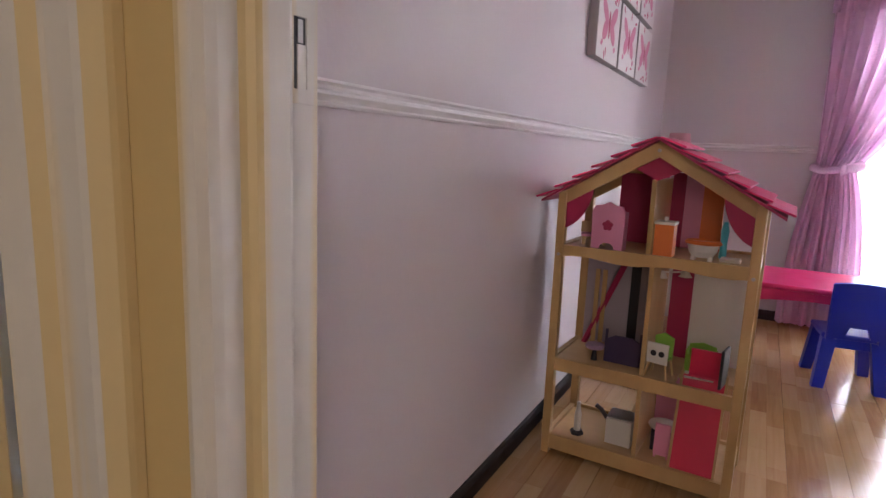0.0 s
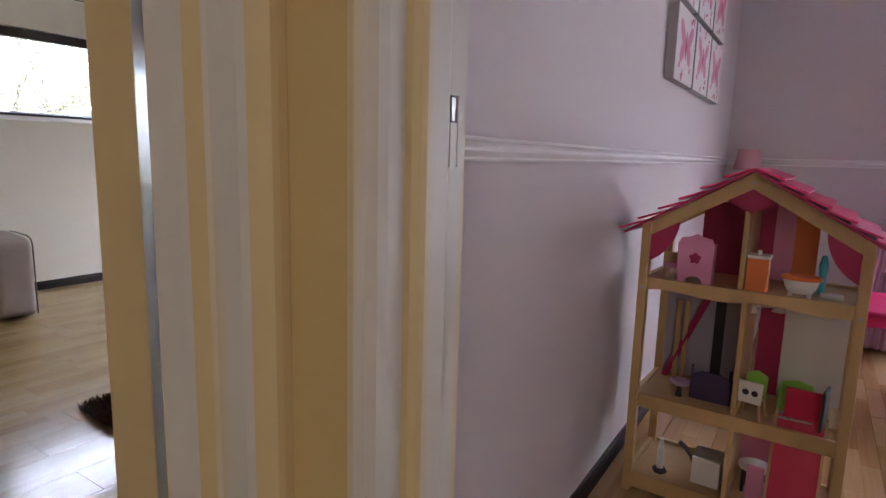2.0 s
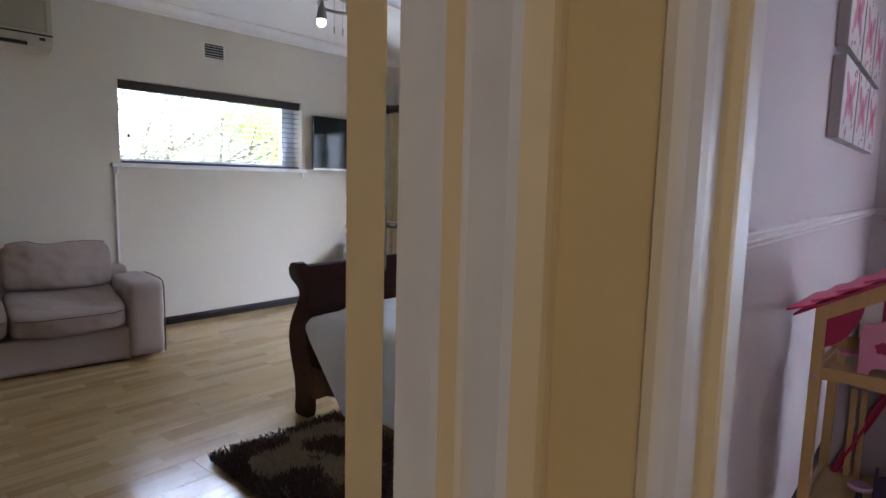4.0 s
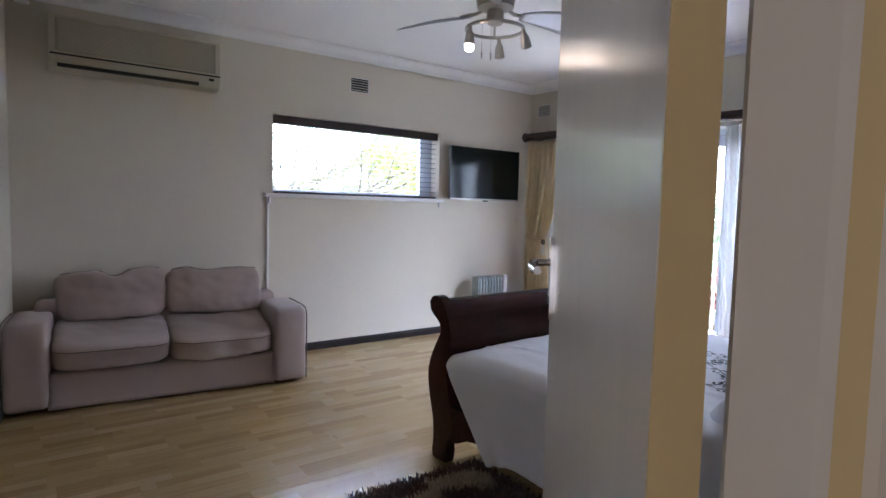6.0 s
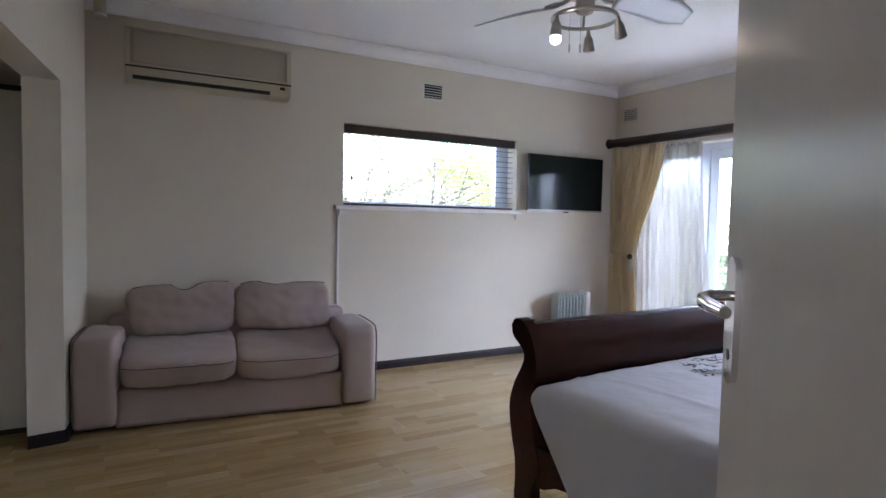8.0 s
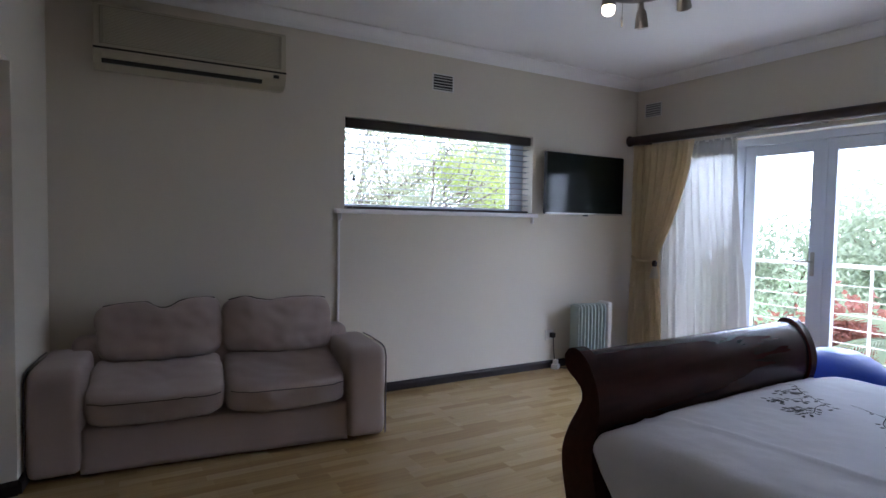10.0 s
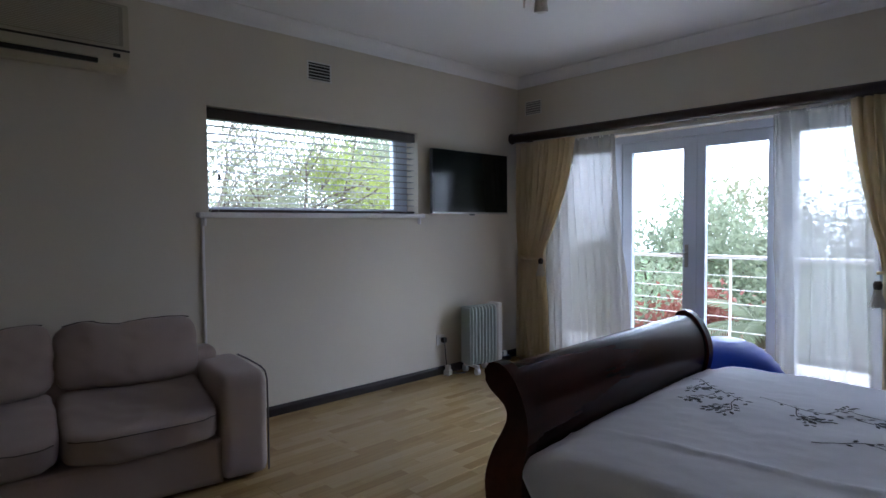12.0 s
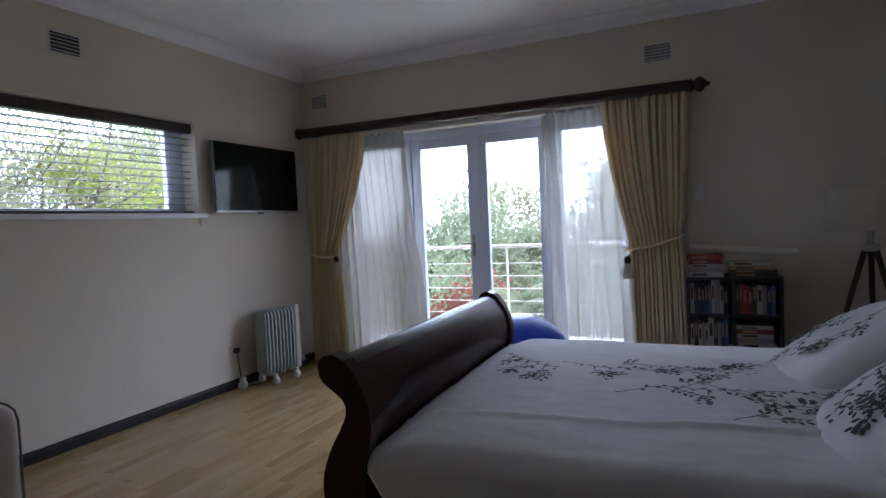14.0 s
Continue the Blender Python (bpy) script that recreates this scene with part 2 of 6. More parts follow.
def yellowed(mt, tint, scale, lo, hi):
    """Blends streaks of tint into the colour, by noise drawn out along z."""
    nt = mt.node_tree
    b = nt.nodes["Principled BSDF"]
    before = b.inputs["Base Color"].links[0].from_socket
    tc = nt.nodes.new("ShaderNodeTexCoord")
    mp = nt.nodes.new("ShaderNodeMapping")
    mp.inputs["Scale"].default_value = (1, 1, 0.03)
    nt.links.new(tc.outputs["Object"], mp.inputs[0])
    n = nt.nodes.new("ShaderNodeTexNoise")
    n.inputs["Scale"].default_value, n.inputs["Detail"].default_value = scale, 2.5
    nt.links.new(mp.outputs[0], n.inputs["Vector"])
    r = nt.nodes.new("ShaderNodeMapRange")
    r.inputs[1].default_value, r.inputs[2].default_value = lo, hi
    nt.links.new(n.outputs["Fac"], r.inputs[0])
    h = nt.nodes.new("ShaderNodeMix")
    h.data_type = "RGBA"
    nt.links.new(r.outputs[0], h.inputs[0])
    nt.links.new(before, h.inputs[6])
    h.inputs[7].default_value = (*tint, 1)
    nt.links.new(h.outputs[2], b.inputs["Base Color"])


yellowed(GLOSS, (0.70, 0.57, 0.32), 22.0, 0.54, 0.78)
# yellow tone adds the hall's warm light to cream paint on hall-facing faces
CREAM = material("warm-lit cream gloss paint", (0.66, 0.54, 0.30), 0.42, spec=0.25, grain=(0.03, 30), patch=(0.0, 5), bump=(0.0003, 9), stretch=(1, 1, 0.25))
DOORPAINT = material("white gloss door paint", (0.72, 0.69, 0.64), 0.22, grain=(0.02, 30), bump=(0.0009, 16), spec=0.05, stretch=(1, 1, 0.05))
DADO = material("white dado paint", (0.80, 0.77, 0.77), 0.4, patch=(0.02, 6), bump=(0.0003, 40))
SKIRT = material("dark stained skirting", (0.022, 0.015, 0.014), 0.5, spec=0.25, grain=(0.2, 50), patch=(0.1, 5), stretch=(1, 0.2, 3))
FLOORM = laminate("light oak strip laminate", ((0.235, 0.14, 0.055), (0.325, 0.22, 0.092), (0.40, 0.29, 0.14)))
PINKFLOOR = laminate("reddish beech strip laminate", ((0.30, 0.145, 0.055), (0.44, 0.26, 0.11), (0.54, 0.365, 0.18)))
MAHOG = material("dark mahogany", (0.042, 0.012, 0.009), 0.24, spec=0.22, grain=(0.35, 30), patch=(0.0, 4), stretch=(1, 0.15, 1))
RODWOOD = material("dark curtain pole wood", (0.03, 0.014, 0.010), 0.35, grain=(0.3, 40), patch=(0.1, 4), stretch=(0.15, 1, 1))
PINE = material("varnished pine", (0.52, 0.33, 0.13), 0.4, grain=(0.16, 18), patch=(0.06, 4), bump=(0.0002, 60), stretch=(1, 1, 0.2))
PINEFLAT = material("varnished pine shelf", (0.56, 0.37, 0.17), 0.4, grain=(0.14, 18), patch=(0.06, 4), stretch=(0.2, 1, 1))
SOFACLOTH = cloth("taupe cotton cover", (0.41, 0.328, 0.292), grain=(0.08, 260), patch=(0.07, 4), bump=(0.0008, 220))
PIPING = cloth("dark piping", (0.12, 0.095, 0.09), grain=(0.1, 200))
LINEN = cloth("white bed linen", (0.73, 0.73, 0.77), grain=(0.02, 200), patch=(0.03, 5), bump=(0.006, 5))
THREAD = cloth("black embroidery thread", (0.02, 0.02, 0.025), grain=(0.2, 300))
CURTAIN = cloth("cream curtain fabric", (0.76, 0.64, 0.42), 0.40, grain=(0.05, 180), patch=(0.06, 5), bump=(0.0006, 220))
SHEERTHIN = voile("thin white voile", (0.72, 0.70, 0.67), 0.5, 0.48)
SHEER = voile("white voile", (0.58, 0.56, 0.515), 0.20, 0.24)
SHEERMID = voile("loose white voile", (0.62, 0.61, 0.58), 0.23, 0.48)
PINKCURTAIN = cloth("pink satin curtain", (0.90, 0.73, 0.85), 0.75, grain=(0.05, 160), patch=(0.06, 5))
SHAGDARK = cloth("dark brown shag", (0.085, 0.045, 0.030), each=0.0, grain=(0.3, 30))
SHAGLIGHT = cloth("tan shag", (0.42, 0.31, 0.22), grain=(0.3, 30))
WHITEALU = material("white coated aluminium", (0.62, 0.66, 0.74), 0.35, patch=(0.02, 4))
WHITEPL = material("white plastic", (0.72, 0.70, 0.66), 0.4, patch=(0.03, 5))
AGEDPL = material("yellowed plastic", (0.50, 0.45, 0.33), 0.45, patch=(0.04, 5))
# darker tone puts the shade between the grille ribs into the plastic
GRILLEPL = material("shaded grille plastic", (0.35, 0.315, 0.235), 0.6, grain=(0.1, 200), patch=(0.05, 5))
DARKPL = material("black plastic", (0.012, 0.012, 0.013), 0.35, patch=(0.1, 8))
SCREEN = material("dark television screen", (0.006, 0.008, 0.007), 0.10, spec=0.16)
CHROME = material("chrome", (0.75, 0.75, 0.76), 0.12, 1.0, patch=(0.03, 9))
STEEL = material("brushed steel", (0.42, 0.40, 0.37), 0.35, 1.0, grain=(0.1, 60), patch=(0.05, 8))
FANBLADE = material("silver fan blade", (0.45, 0.46, 0.48), 0.4, 0.4, patch=(0.05, 5))
HEATERM = material("pale green grey enamel", (0.40, 0.46, 0.43), 0.4, patch=(0.03, 6))
BALLM = material("blue exercise ball vinyl", (0.012, 0.06, 0.50), 0.38, patch=(0.04, 5), bump=(0.0006, 40))
BLINDWOOD = material("dark brown blind wood", (0.035, 0.022, 0.018), 0.4, grain=(0.2, 40), patch=(0.1, 4), stretch=(1, 0.2, 1))
SLATM = material("grey blind slat", (0.23, 0.23, 0.23), 0.45, patch=(0.05, 5))
PANE = glass("clear pane")
HOTPINK = material("hot pink plastic", (0.70, 0.02, 0.14), 0.35, patch=(0.04, 6))
ROOFPINK = material("pink painted shingle", (0.76, 0.032, 0.16), 0.35, grain=(0.05, 30), patch=(0.05, 6), each=0.06)
DOLLRED = material("deep raspberry paint", (0.36, 0.012, 0.07), 0.5, patch=(0.06, 6))
RAMPRED = material("crimson paint", (0.62, 0.010, 0.06), 0.4, patch=(0.04, 6))
DOLLLILAC = material("lilac grey paint", (0.40, 0.34, 0.37), 0.55, patch=(0.05, 6))
DOLLPINK = material("soft pink paint", (0.72, 0.28, 0.42), 0.5, patch=(0.05, 8))
ORANGE = material("orange paint", (0.72, 0.18, 0.03), 0.45, patch=(0.05, 8))
LIME = material("lime green paint", (0.27, 0.55, 0.06), 0.5, patch=(0.05, 8))
TOYWHITE = material("white toy paint", (0.72, 0.68, 0.60), 0.5, patch=(0.05, 8))
TOYBLACK = material("black toy paint", (0.02, 0.018, 0.022), 0.5, patch=(0.05, 8))
TOYPURPLE = material("dark purple paint", (0.05, 0.03, 0.08), 0.5, patch=(0.05, 8))
CHAIRBLUE = material("royal blue plastic", (0.008, 0.03, 0.55), 0.35, patch=(0.04, 6))
TEAL = material("turquoise plastic", (0.08, 0.5, 0.55), 0.4, patch=(0.04, 6))
CANVAS = cloth("white canvas", (0.74, 0.70, 0.70), grain=(0.04, 300))
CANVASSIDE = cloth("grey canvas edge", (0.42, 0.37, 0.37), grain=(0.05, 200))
PRINTPINK = cloth("pink print", (0.66, 0.22, 0.36), grain=(0.1, 120))
PRINTRED = cloth("crimson print", (0.5, 0.04, 0.14), grain=(0.1, 120))
SHADECREAM = cloth("cream lampshade fabric", (0.62, 0.57, 0.48), 0.3, grain=(0.05, 250))
SHADEPINK = cloth("pale pink lampshade fabric", (0.78, 0.45, 0.50), 0.4, grain=(0.05, 250))
PAPER = material("paper", (0.66, 0.62, 0.54), 0.8, grain=(0.05, 100))
BALCONY = material("pale balcony tile", (0.72, 0.70, 0.66), 0.5, grain=(0.05, 20), patch=(0.06, 2))
BARK = material("bark", (0.12, 0.09, 0.065), 0.9, grain=(0.3, 20), patch=(0.2, 3), bump=(0.01, 18), stretch=(1, 1, 0.3))
TERRACE = material("white plaster", (0.62, 0.60, 0.57), 0.85, patch=(0.05, 1))
GRASS = material("lawn", (0.06, 0.11, 0.025), 0.95, grain=(0.3, 8), patch=(0.25, 0.3))


def leafy(name, base, glowing=0.4):
    mt = cloth(name, base, glowing, grain=(0.3, 2.0), patch=(0.25, 0.5))
    return mt


# deep and mid greens are paled to put the garden's bright haze into the colour
LEAFDARK = leafy("deep green leaves", (0.17, 0.22, 0.14), 0.5)
LEAFMID = leafy("mid green leaves", (0.29, 0.33, 0.22), 0.5)
LEAFLIME = leafy("yellow green leaves", (0.34, 0.40, 0.10), 0.55)
LEAFGREY = leafy("pale grey green leaves", (0.30, 0.305, 0.19), 0.45)
LEAFRED = leafy("red leaves", (0.27, 0.11, 0.08), 0.4)


# ---- the rooms ----
WX, NY, EX = -5.335, 4.63, -0.735      # bedroom: west, north and east faces
PX, PN = -0.668, 4.43                  # children's room: west and north faces
CORN, CEILZ = 2.60, 2.69               # foot of the cornice, ceiling
HEAD = 2.06


def wall(name, blocks, mat, label):
    bm = bmesh.new()
    for b in blocks:
        box(bm, *b)
    return solid(name, bm, mat, label, "wall", kind="structure")


# bedroom walls
wall("wall_west", [(WX - 0.22, -0.9, 0, WX, 1.61, CEILZ), (WX - 0.22, 3.335, 0, WX, NY + 0.24, CEILZ),
                   (WX - 0.22, 1.61, 0, WX, 3.335, 1.385), (WX - 0.22, 1.61, 2.05, WX, 3.335, CEILZ)], WALL, "warm off-white plastered bedroom wall with a strip window")
FL, FR = -4.93, -2.40                  # wide opening in the north wall
wall("wall_north", [(WX, NY, 0, FL, NY + 0.24, CEILZ), (FR, NY, 0, EX + 0.067, NY + 0.24, CEILZ), (FL, NY, 2.03, FR, NY + 0.24, CEILZ)],
     WALL, "warm off-white plastered wall round the balcony doors")
wall("wall_east", [(EX, 0.448, 0, PX - 0.03, NY, CEILZ)], WALL, "warm off-white plastered bedroom wall behind the bed")
# short wall beside the sofa, turned a little
bm = bmesh.new()
prism(bm, [(-5.335, -0.165), (-4.635, -0.25), (-4.605, -0.42), (-5.335, -0.42)], 0, CEILZ)
solid("wall_south", bm, WALL, "warm off-white plastered return beside the sofa", "wall", kind="structure")
bm = bmesh.new()
prism(bm, [(-4.635, -0.25), (-1.95, -0.53), (-1.95, -0.70), (-4.605, -0.42)], 1.995, CEILZ)
solid("lintel", bm, WALL, "plastered lintel over the dressing room opening", "wall", kind="structure")
wall("wall_dressing", [(-5.10, -1.1, 0, -0.735, -1.0, CEILZ), (-5.335, -1.1, 0, -5.10, -0.42, CEILZ)], WALL, "warm off-white plastered wall behind the wardrobe")
# children's room walls
wall("wall_playroom_west", [(PX - 0.03, 0.448, 0, PX, PN, CEILZ)], PINKWALL, "pale lilac painted wall with a dado rail")
PWL, PWR = 0.56, 2.0                   # window
wall("wall_playroom_north", [(PX - 0.03, PN, 0, PWL, PN + 0.22, CEILZ), (PWR, PN, 0, 2.6, PN + 0.22, CEILZ), (PWL, PN, 0, PWR, PN + 0.22, 0.35), (PWL, PN, 2.0, PWR, PN + 0.22, CEILZ)],
     PINKWALL, "pale lilac painted wall with a curtained window")
wall("wall_playroom_east", [(2.6, 0.275, 0, 2.75, PN + 0.22, CEILZ)], PINKWALL, "pale lilac painted wall")
wall("wall_playroom_south", [(0.42, 0.30, 0, 2.6, 0.448, CEILZ), (-0.668, 0.30, HEAD, 0.42, 0.448, CEILZ), (-0.668, 0.30, 0, -0.482, 0.448, HEAD)], PINKWALL, "pale lilac painted wall round a doorway")
# hall walls
wall("wall_hall", [(-0.575, 0.275, 0, -0.482, 0.30, CEILZ), (0.42, 0.275, 0, 2.0, 0.30, CEILZ), (-0.482, 0.275, HEAD, 0.42, 0.30, CEILZ),
                   (-0.735, 0.255, 0, -0.575, 0.448, CEILZ), (-0.735, -0.64, HEAD, -0.575, 0.255, CEILZ), (-0.735, -2.2, 0, -0.575, -0.64, CEILZ),
                   (-0.735, -2.35, 0, 2.15, -2.2, CEILZ), (2.0, -2.2, 0, 2.15, 0.275, CEILZ)], HALLWALL, "warm cream painted hall wall")


def ceiling(name, x0, y0, x1, y1, label):
    bm = boxed(x0, y0, CEILZ, x1, y1, CEILZ + 0.12)
    return solid(name, bm, CEIL, label, "ceiling", kind="structure")


ceiling("ceiling_bedroom", WX - 0.22, -1.1, PX - 0.03, NY + 0.24, "white painted flat ceiling")
ceiling("ceiling_playroom", PX - 0.03, 0.30, 2.75, PN + 0.22, "white painted flat ceiling")
ceiling("ceiling_hall", PX - 0.03, -2.35, 2.15, 0.30, "white painted flat ceiling")


def cornice(name, a, b, inward):
    """A coved cornice along a wall from a to b; inward: unit way into the room."""
    a, b, n = Vector((*a, 0)), Vector((*b, 0)), Vector((*inward, 0))
    prof = [(0.0, CEILZ), (0.0, CORN), (0.008, CORN), (0.012, CORN + 0.012)]
    prof += [(0.012 + 0.07 * (1 - math.cos(k * math.pi / 12)), CORN + 0.012 + 0.066 * math.sin(k * math.pi / 12)) for k in range(1, 7)]
    prof += [(0.095, CEILZ - 0.008), (0.095, CEILZ)]
    bm = bmesh.new()
    rings = [[bm.verts.new(p + n * d + Vector((0, 0, z))) for d, z in prof] for p in (a, b)]
    m = len(prof)
    for k in range(m):
        bm.faces.new((rings[0][k], rings[0][(k + 1) % m], rings[1][(k + 1) % m], rings[1][k]))
    bm.faces.new(rings[0])
    bm.faces.new(rings[1][::-1])
    return solid(name, bm, CEIL, "white coved plaster cornice", "cornice", kind="structure")


cornice("trim_cornice_west", (WX, -0.165), (WX, NY), (1, 0))
cornice("trim_cornice_north", (WX, NY), (EX, NY), (0, -1))


def skirting(name, a, b, inward, h=0.068):
    a, b, n = Vector((*a, 0)), Vector((*b, 0)), Vector((*inward, 0))
    prof = [(0, 0), (0.016, 0), (0.016, h - 0.02), (0.010, h - 0.006), (0.004, h), (0, h)]
    bm = bmesh.new()
    rings = [[bm.verts.new(p + n * d + Vector((0, 0, z))) for d, z in prof] for p in (a, b)]
    for k in range(6):
        bm.faces.new((rings[0][k], rings[0][(k + 1) % 6], rings[1][(k + 1) % 6], rings[1][k]))
    bm.faces.new(rings[0])
    bm.faces.new(rings[1][::-1])
    return solid(name, bm, SKIRT, "dark stained wooden skirting board", "skirting", kind="structure")


skirting("baseboard_west", (WX, -0.165), (WX, NY), (1, 0))
skirting("baseboard_north_a", (WX, NY), (FL, NY), (0, -1))
skirting("baseboard_north_b", (FR, NY), (EX, NY), (0, -1))
skirting("baseboard_east", (EX, 0.45), (EX, NY), (-1, 0))
skirting("baseboard_south", (-5.3, -0.169), (-4.632, -0.25), (0.12, 0.99))
skirting("baseboard_return", (-4.634, -0.25), (-4.605, -0.42), (0.99, 0.16))
skirting("baseboard_playroom_west", (PX, 0.448), (PX, PN), (1, 0))
skirting("baseboard_playroom_north", (PX, PN), (PWR, PN), (0, -1))


def dado(name, a, b, inward):
    a, b, n = Vector((*a, 0)), Vector((*b, 0)), Vector((*inward, 0))
    z = 1.158
    prof = [(d, h * 0.72) for d, h in [(0, 0), (0.010, 0.0), (0.013, 0.006), (0.010, 0.012), (0.014, 0.018), (0.022, 0.028), (0.022, 0.036), (0.014, 0.042), (0.016, 0.050), (0.026, 0.056), (0.024, 0.064), (0, 0.068)]]
    bm = bmesh.new()
    rings = [[bm.verts.new(p + n * d + Vector((0, 0, z + h))) for d, h in prof] for p in (a, b)]
    m = len(prof)
    for k in range(m):
        bm.faces.new((rings[0][k], rings[0][(k + 1) % m], rings[1][(k + 1) % m], rings[1][k]))
    bm.faces.new(rings[0])
    bm.faces.new(rings[1][::-1])
    return solid(name, bm, DADO, "white moulded dado rail", "dado rail", kind="structure")


dado("trim_dado_west", (PX, 0.448), (PX, PN), (1, 0))
dado("trim_dado_north", (PX, PN), (PWL, PN), (0, -1))

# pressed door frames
def warm_faces(ob, chosen):
    """Gives the chosen faces the cream that carries the hall's warm light."""
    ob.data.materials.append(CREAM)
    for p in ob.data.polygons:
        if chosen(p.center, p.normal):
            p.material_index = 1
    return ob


bm = bmesh.new()
prism(bm, [(-0.736, 0.256), (-0.719, 0.208), (-0.714, 0.203), (-0.672, 0.211), (-0.664, 0.214), (-0.654, 0.230), (-0.648, 0.233), (-0.606, 0.236), (-0.596, 0.240), (-0.586, 0.246), (-0.574, 0.254), (-0.572, 0.262), (-0.572, 0.274), (-0.60, 0.274)], 0, HEAD)
warm_faces(solid("trim_bedroom_jamb", bm, GLOSS, "cream gloss painted bedroom door jamb", "door frame", kind="structure"), lambda c, n: n.x > 0.5 and abs(n.z) < 0.5)
wall_head = boxed(-0.737, -0.60, HEAD - 0.03, -0.570, 0.203, HEAD)
solid("trim_bedroom_head", wall_head, GLOSS, "cream gloss painted door head", "door frame", kind="structure")
solid("trim_bedroom_jamb_far", boxed(-0.737, -0.64, 0, -0.570, -0.60, HEAD, bevel=0.006), GLOSS, "cream gloss painted bedroom door jamb", "door frame", kind="structure")
bm = bmesh.new()
prism(bm, [(-0.484, 0.30), (-0.484, 0.274), (-0.480, 0.266), (-0.470, 0.264), (-0.458, 0.268), (-0.451, 0.278), (-0.449, 0.292), (-0.449, 0.318), (-0.446, 0.326), (-0.438, 0.332), (-0.436, 0.340), (-0.436, 0.380), (-0.440, 0.388), (-0.452, 0.392), (-0.454, 0.398), (-0.454, 0.446), (-0.462, 0.452), (-0.486, 0.452), (-0.486, 0.44)], 0, HEAD)
warm_faces(solid("trim_playroom_jamb", bm, GLOSS, "cream gloss painted playroom door jamb", "door frame", kind="structure"), lambda c, n: 0.320 < c.y < 0.342 and abs(n.z) < 0.5)
solid("trim_playroom_head", boxed(-0.484, 0.266, HEAD - 0.03, 0.42, 0.45, HEAD), GLOSS, "cream gloss painted door head", "door frame", kind="structure")
solid("trim_playroom_jamb_far", boxed(0.38, 0.266, 0, 0.424, 0.45, HEAD - 0.03, bevel=0.006), GLOSS, "cream gloss painted playroom door jamb", "door frame", kind="structure")

# strike plate let into the playroom jamb
sp = thing("strike_plate", pose(-0.454, 0.412, 1.195), "worn painted steel strike plate on the door jamb", "strike plate")
bm = bmesh.new()
for b in ((0, -0.020, -0.058, 0.003, 0.024, -0.041), (0, -0.020, 0.041, 0.003, 0.024, 0.058), (0, -0.020, -0.041, 0.003, -0.010, 0.041), (0, 0.012, -0.041, 0.003, 0.024, 0.041)):
    box(bm, *b)
part("plate", bm, GLOSS, sp)
part("painted_lip", boxed(0.0004, -0.003, -0.0408, 0.0020, 0.0118, 0.010), GLOSS, sp)
part("slot", boxed(0.0003, -0.0098, -0.0408, 0.0009, 0.0118, 0.0408), DARKPL, sp, "dark latch slot")
part("latch_spring", boxed(0.0014, -0.002, 0.012, 0.0026, 0.006, 0.038), STEEL, sp, "steel latch spring")

# bedroom door leaf, standing wide open
door = thing("door_1", pose(-0.7204, 0.1666, 0.012, 0, 0, 137.15), "white gloss painted flush door standing open", "door", kind="structure")
leaf_bm, edge_bm = bmesh.new(), bmesh.new()
prism(leaf_bm, [(0.003, 0.0185), (0.027, -0.0185), (0.757, -0.0185), (0.757, 0.0185)], 0, 2.02)
prism(edge_bm, [(0.0, 0.0183), (0.0028, 0.0183), (0.0268, -0.0183), (0.024, -0.0183)], 0.002, 2.018)
part("leaf", leaf_bm, DOORPAINT, door)
part("hinge_edge", edge_bm, CREAM, door, "cream painted door edge toned for warm hall light")
for side in (1, -1):
    hx, hz, f = 0.705, 1.169, side * 0.0185
    bm = bmesh.new()
    prism(bm, [(hx + 0.021 * math.cos(a) * 1.0, hz + (0.052 if math.sin(a) > 0 else -0.052) + 0.021 * math.sin(a)) for a in [k * math.pi / 8 for k in range(16)]], f, f + side * 0.007, axis="y")
    plate = part("handle_plate", bm, CHROME, door, "long chrome handle plate")
    bm = bmesh.new()
    tube(bm, [(hx, f + side * 0.007, hz + 0.028), (hx, f + side * 0.028, hz + 0.027), (hx - 0.006, f + side * 0.036, hz + 0.025), (hx - 0.025, f + side * 0.039, hz + 0.023), (hx - 0.06, f + side * 0.038, hz + 0.022), (hx - 0.10, f + side * 0.034, hz + 0.022)],
         lambda u: 0.0062 + 0.002 * math.sin(u * 3.1), 10)
    part("lever", bm, CHROME, plate, smooth=True)
    part("keyhole", rod(bmesh.new(), (hx, f + side * 0.0068, hz - 0.04), (hx, f + side * 0.0078, hz - 0.04), 0.006), DARKPL, plate)

# sliding door of the dressing room
sd = thing("sliding_door", pose(-4.93, -0.99, 0, 0, 0, 90), "pale sliding wardrobe door with a dark frame", "sliding door")
part("panel", boxed(0.03, -0.03, 0.03, 0.535, -0.012, 1.96), WHITEPL, sd)
bm = bmesh.new()
for b in ((0.0, -0.035, 0.0, 0.03, -0.005, 1.99), (0.535, -0.035, 0.0, 0.565, -0.005, 1.99), (0.03, -0.035, 1.96, 0.535, -0.005, 1.99), (0.03, -0.035, 0.0, 0.535, -0.005, 0.03)):
    box(bm, *b)
part("frame", bm, DARKPL, sd, "dark aluminium frame")

# ---- strip window in the west wall ----
win = thing("window_1", pose(WX, 0, 0), "wide strip window with a dark venetian blind and white sill", "window", kind="structure")
fr = bmesh.new()
for b in ((-0.19, 1.61, 1.385, -0.14, 1.655, 2.05), (-0.19, 3.19, 1.385, -0.14, 3.335, 2.05), (-0.19, 1.655, 1.385, -0.14, 3.19, 1.425), (-0.19, 1.655, 2.01, -0.14, 3.19, 2.05)):
    box(fr, *b, bevel=0.004)
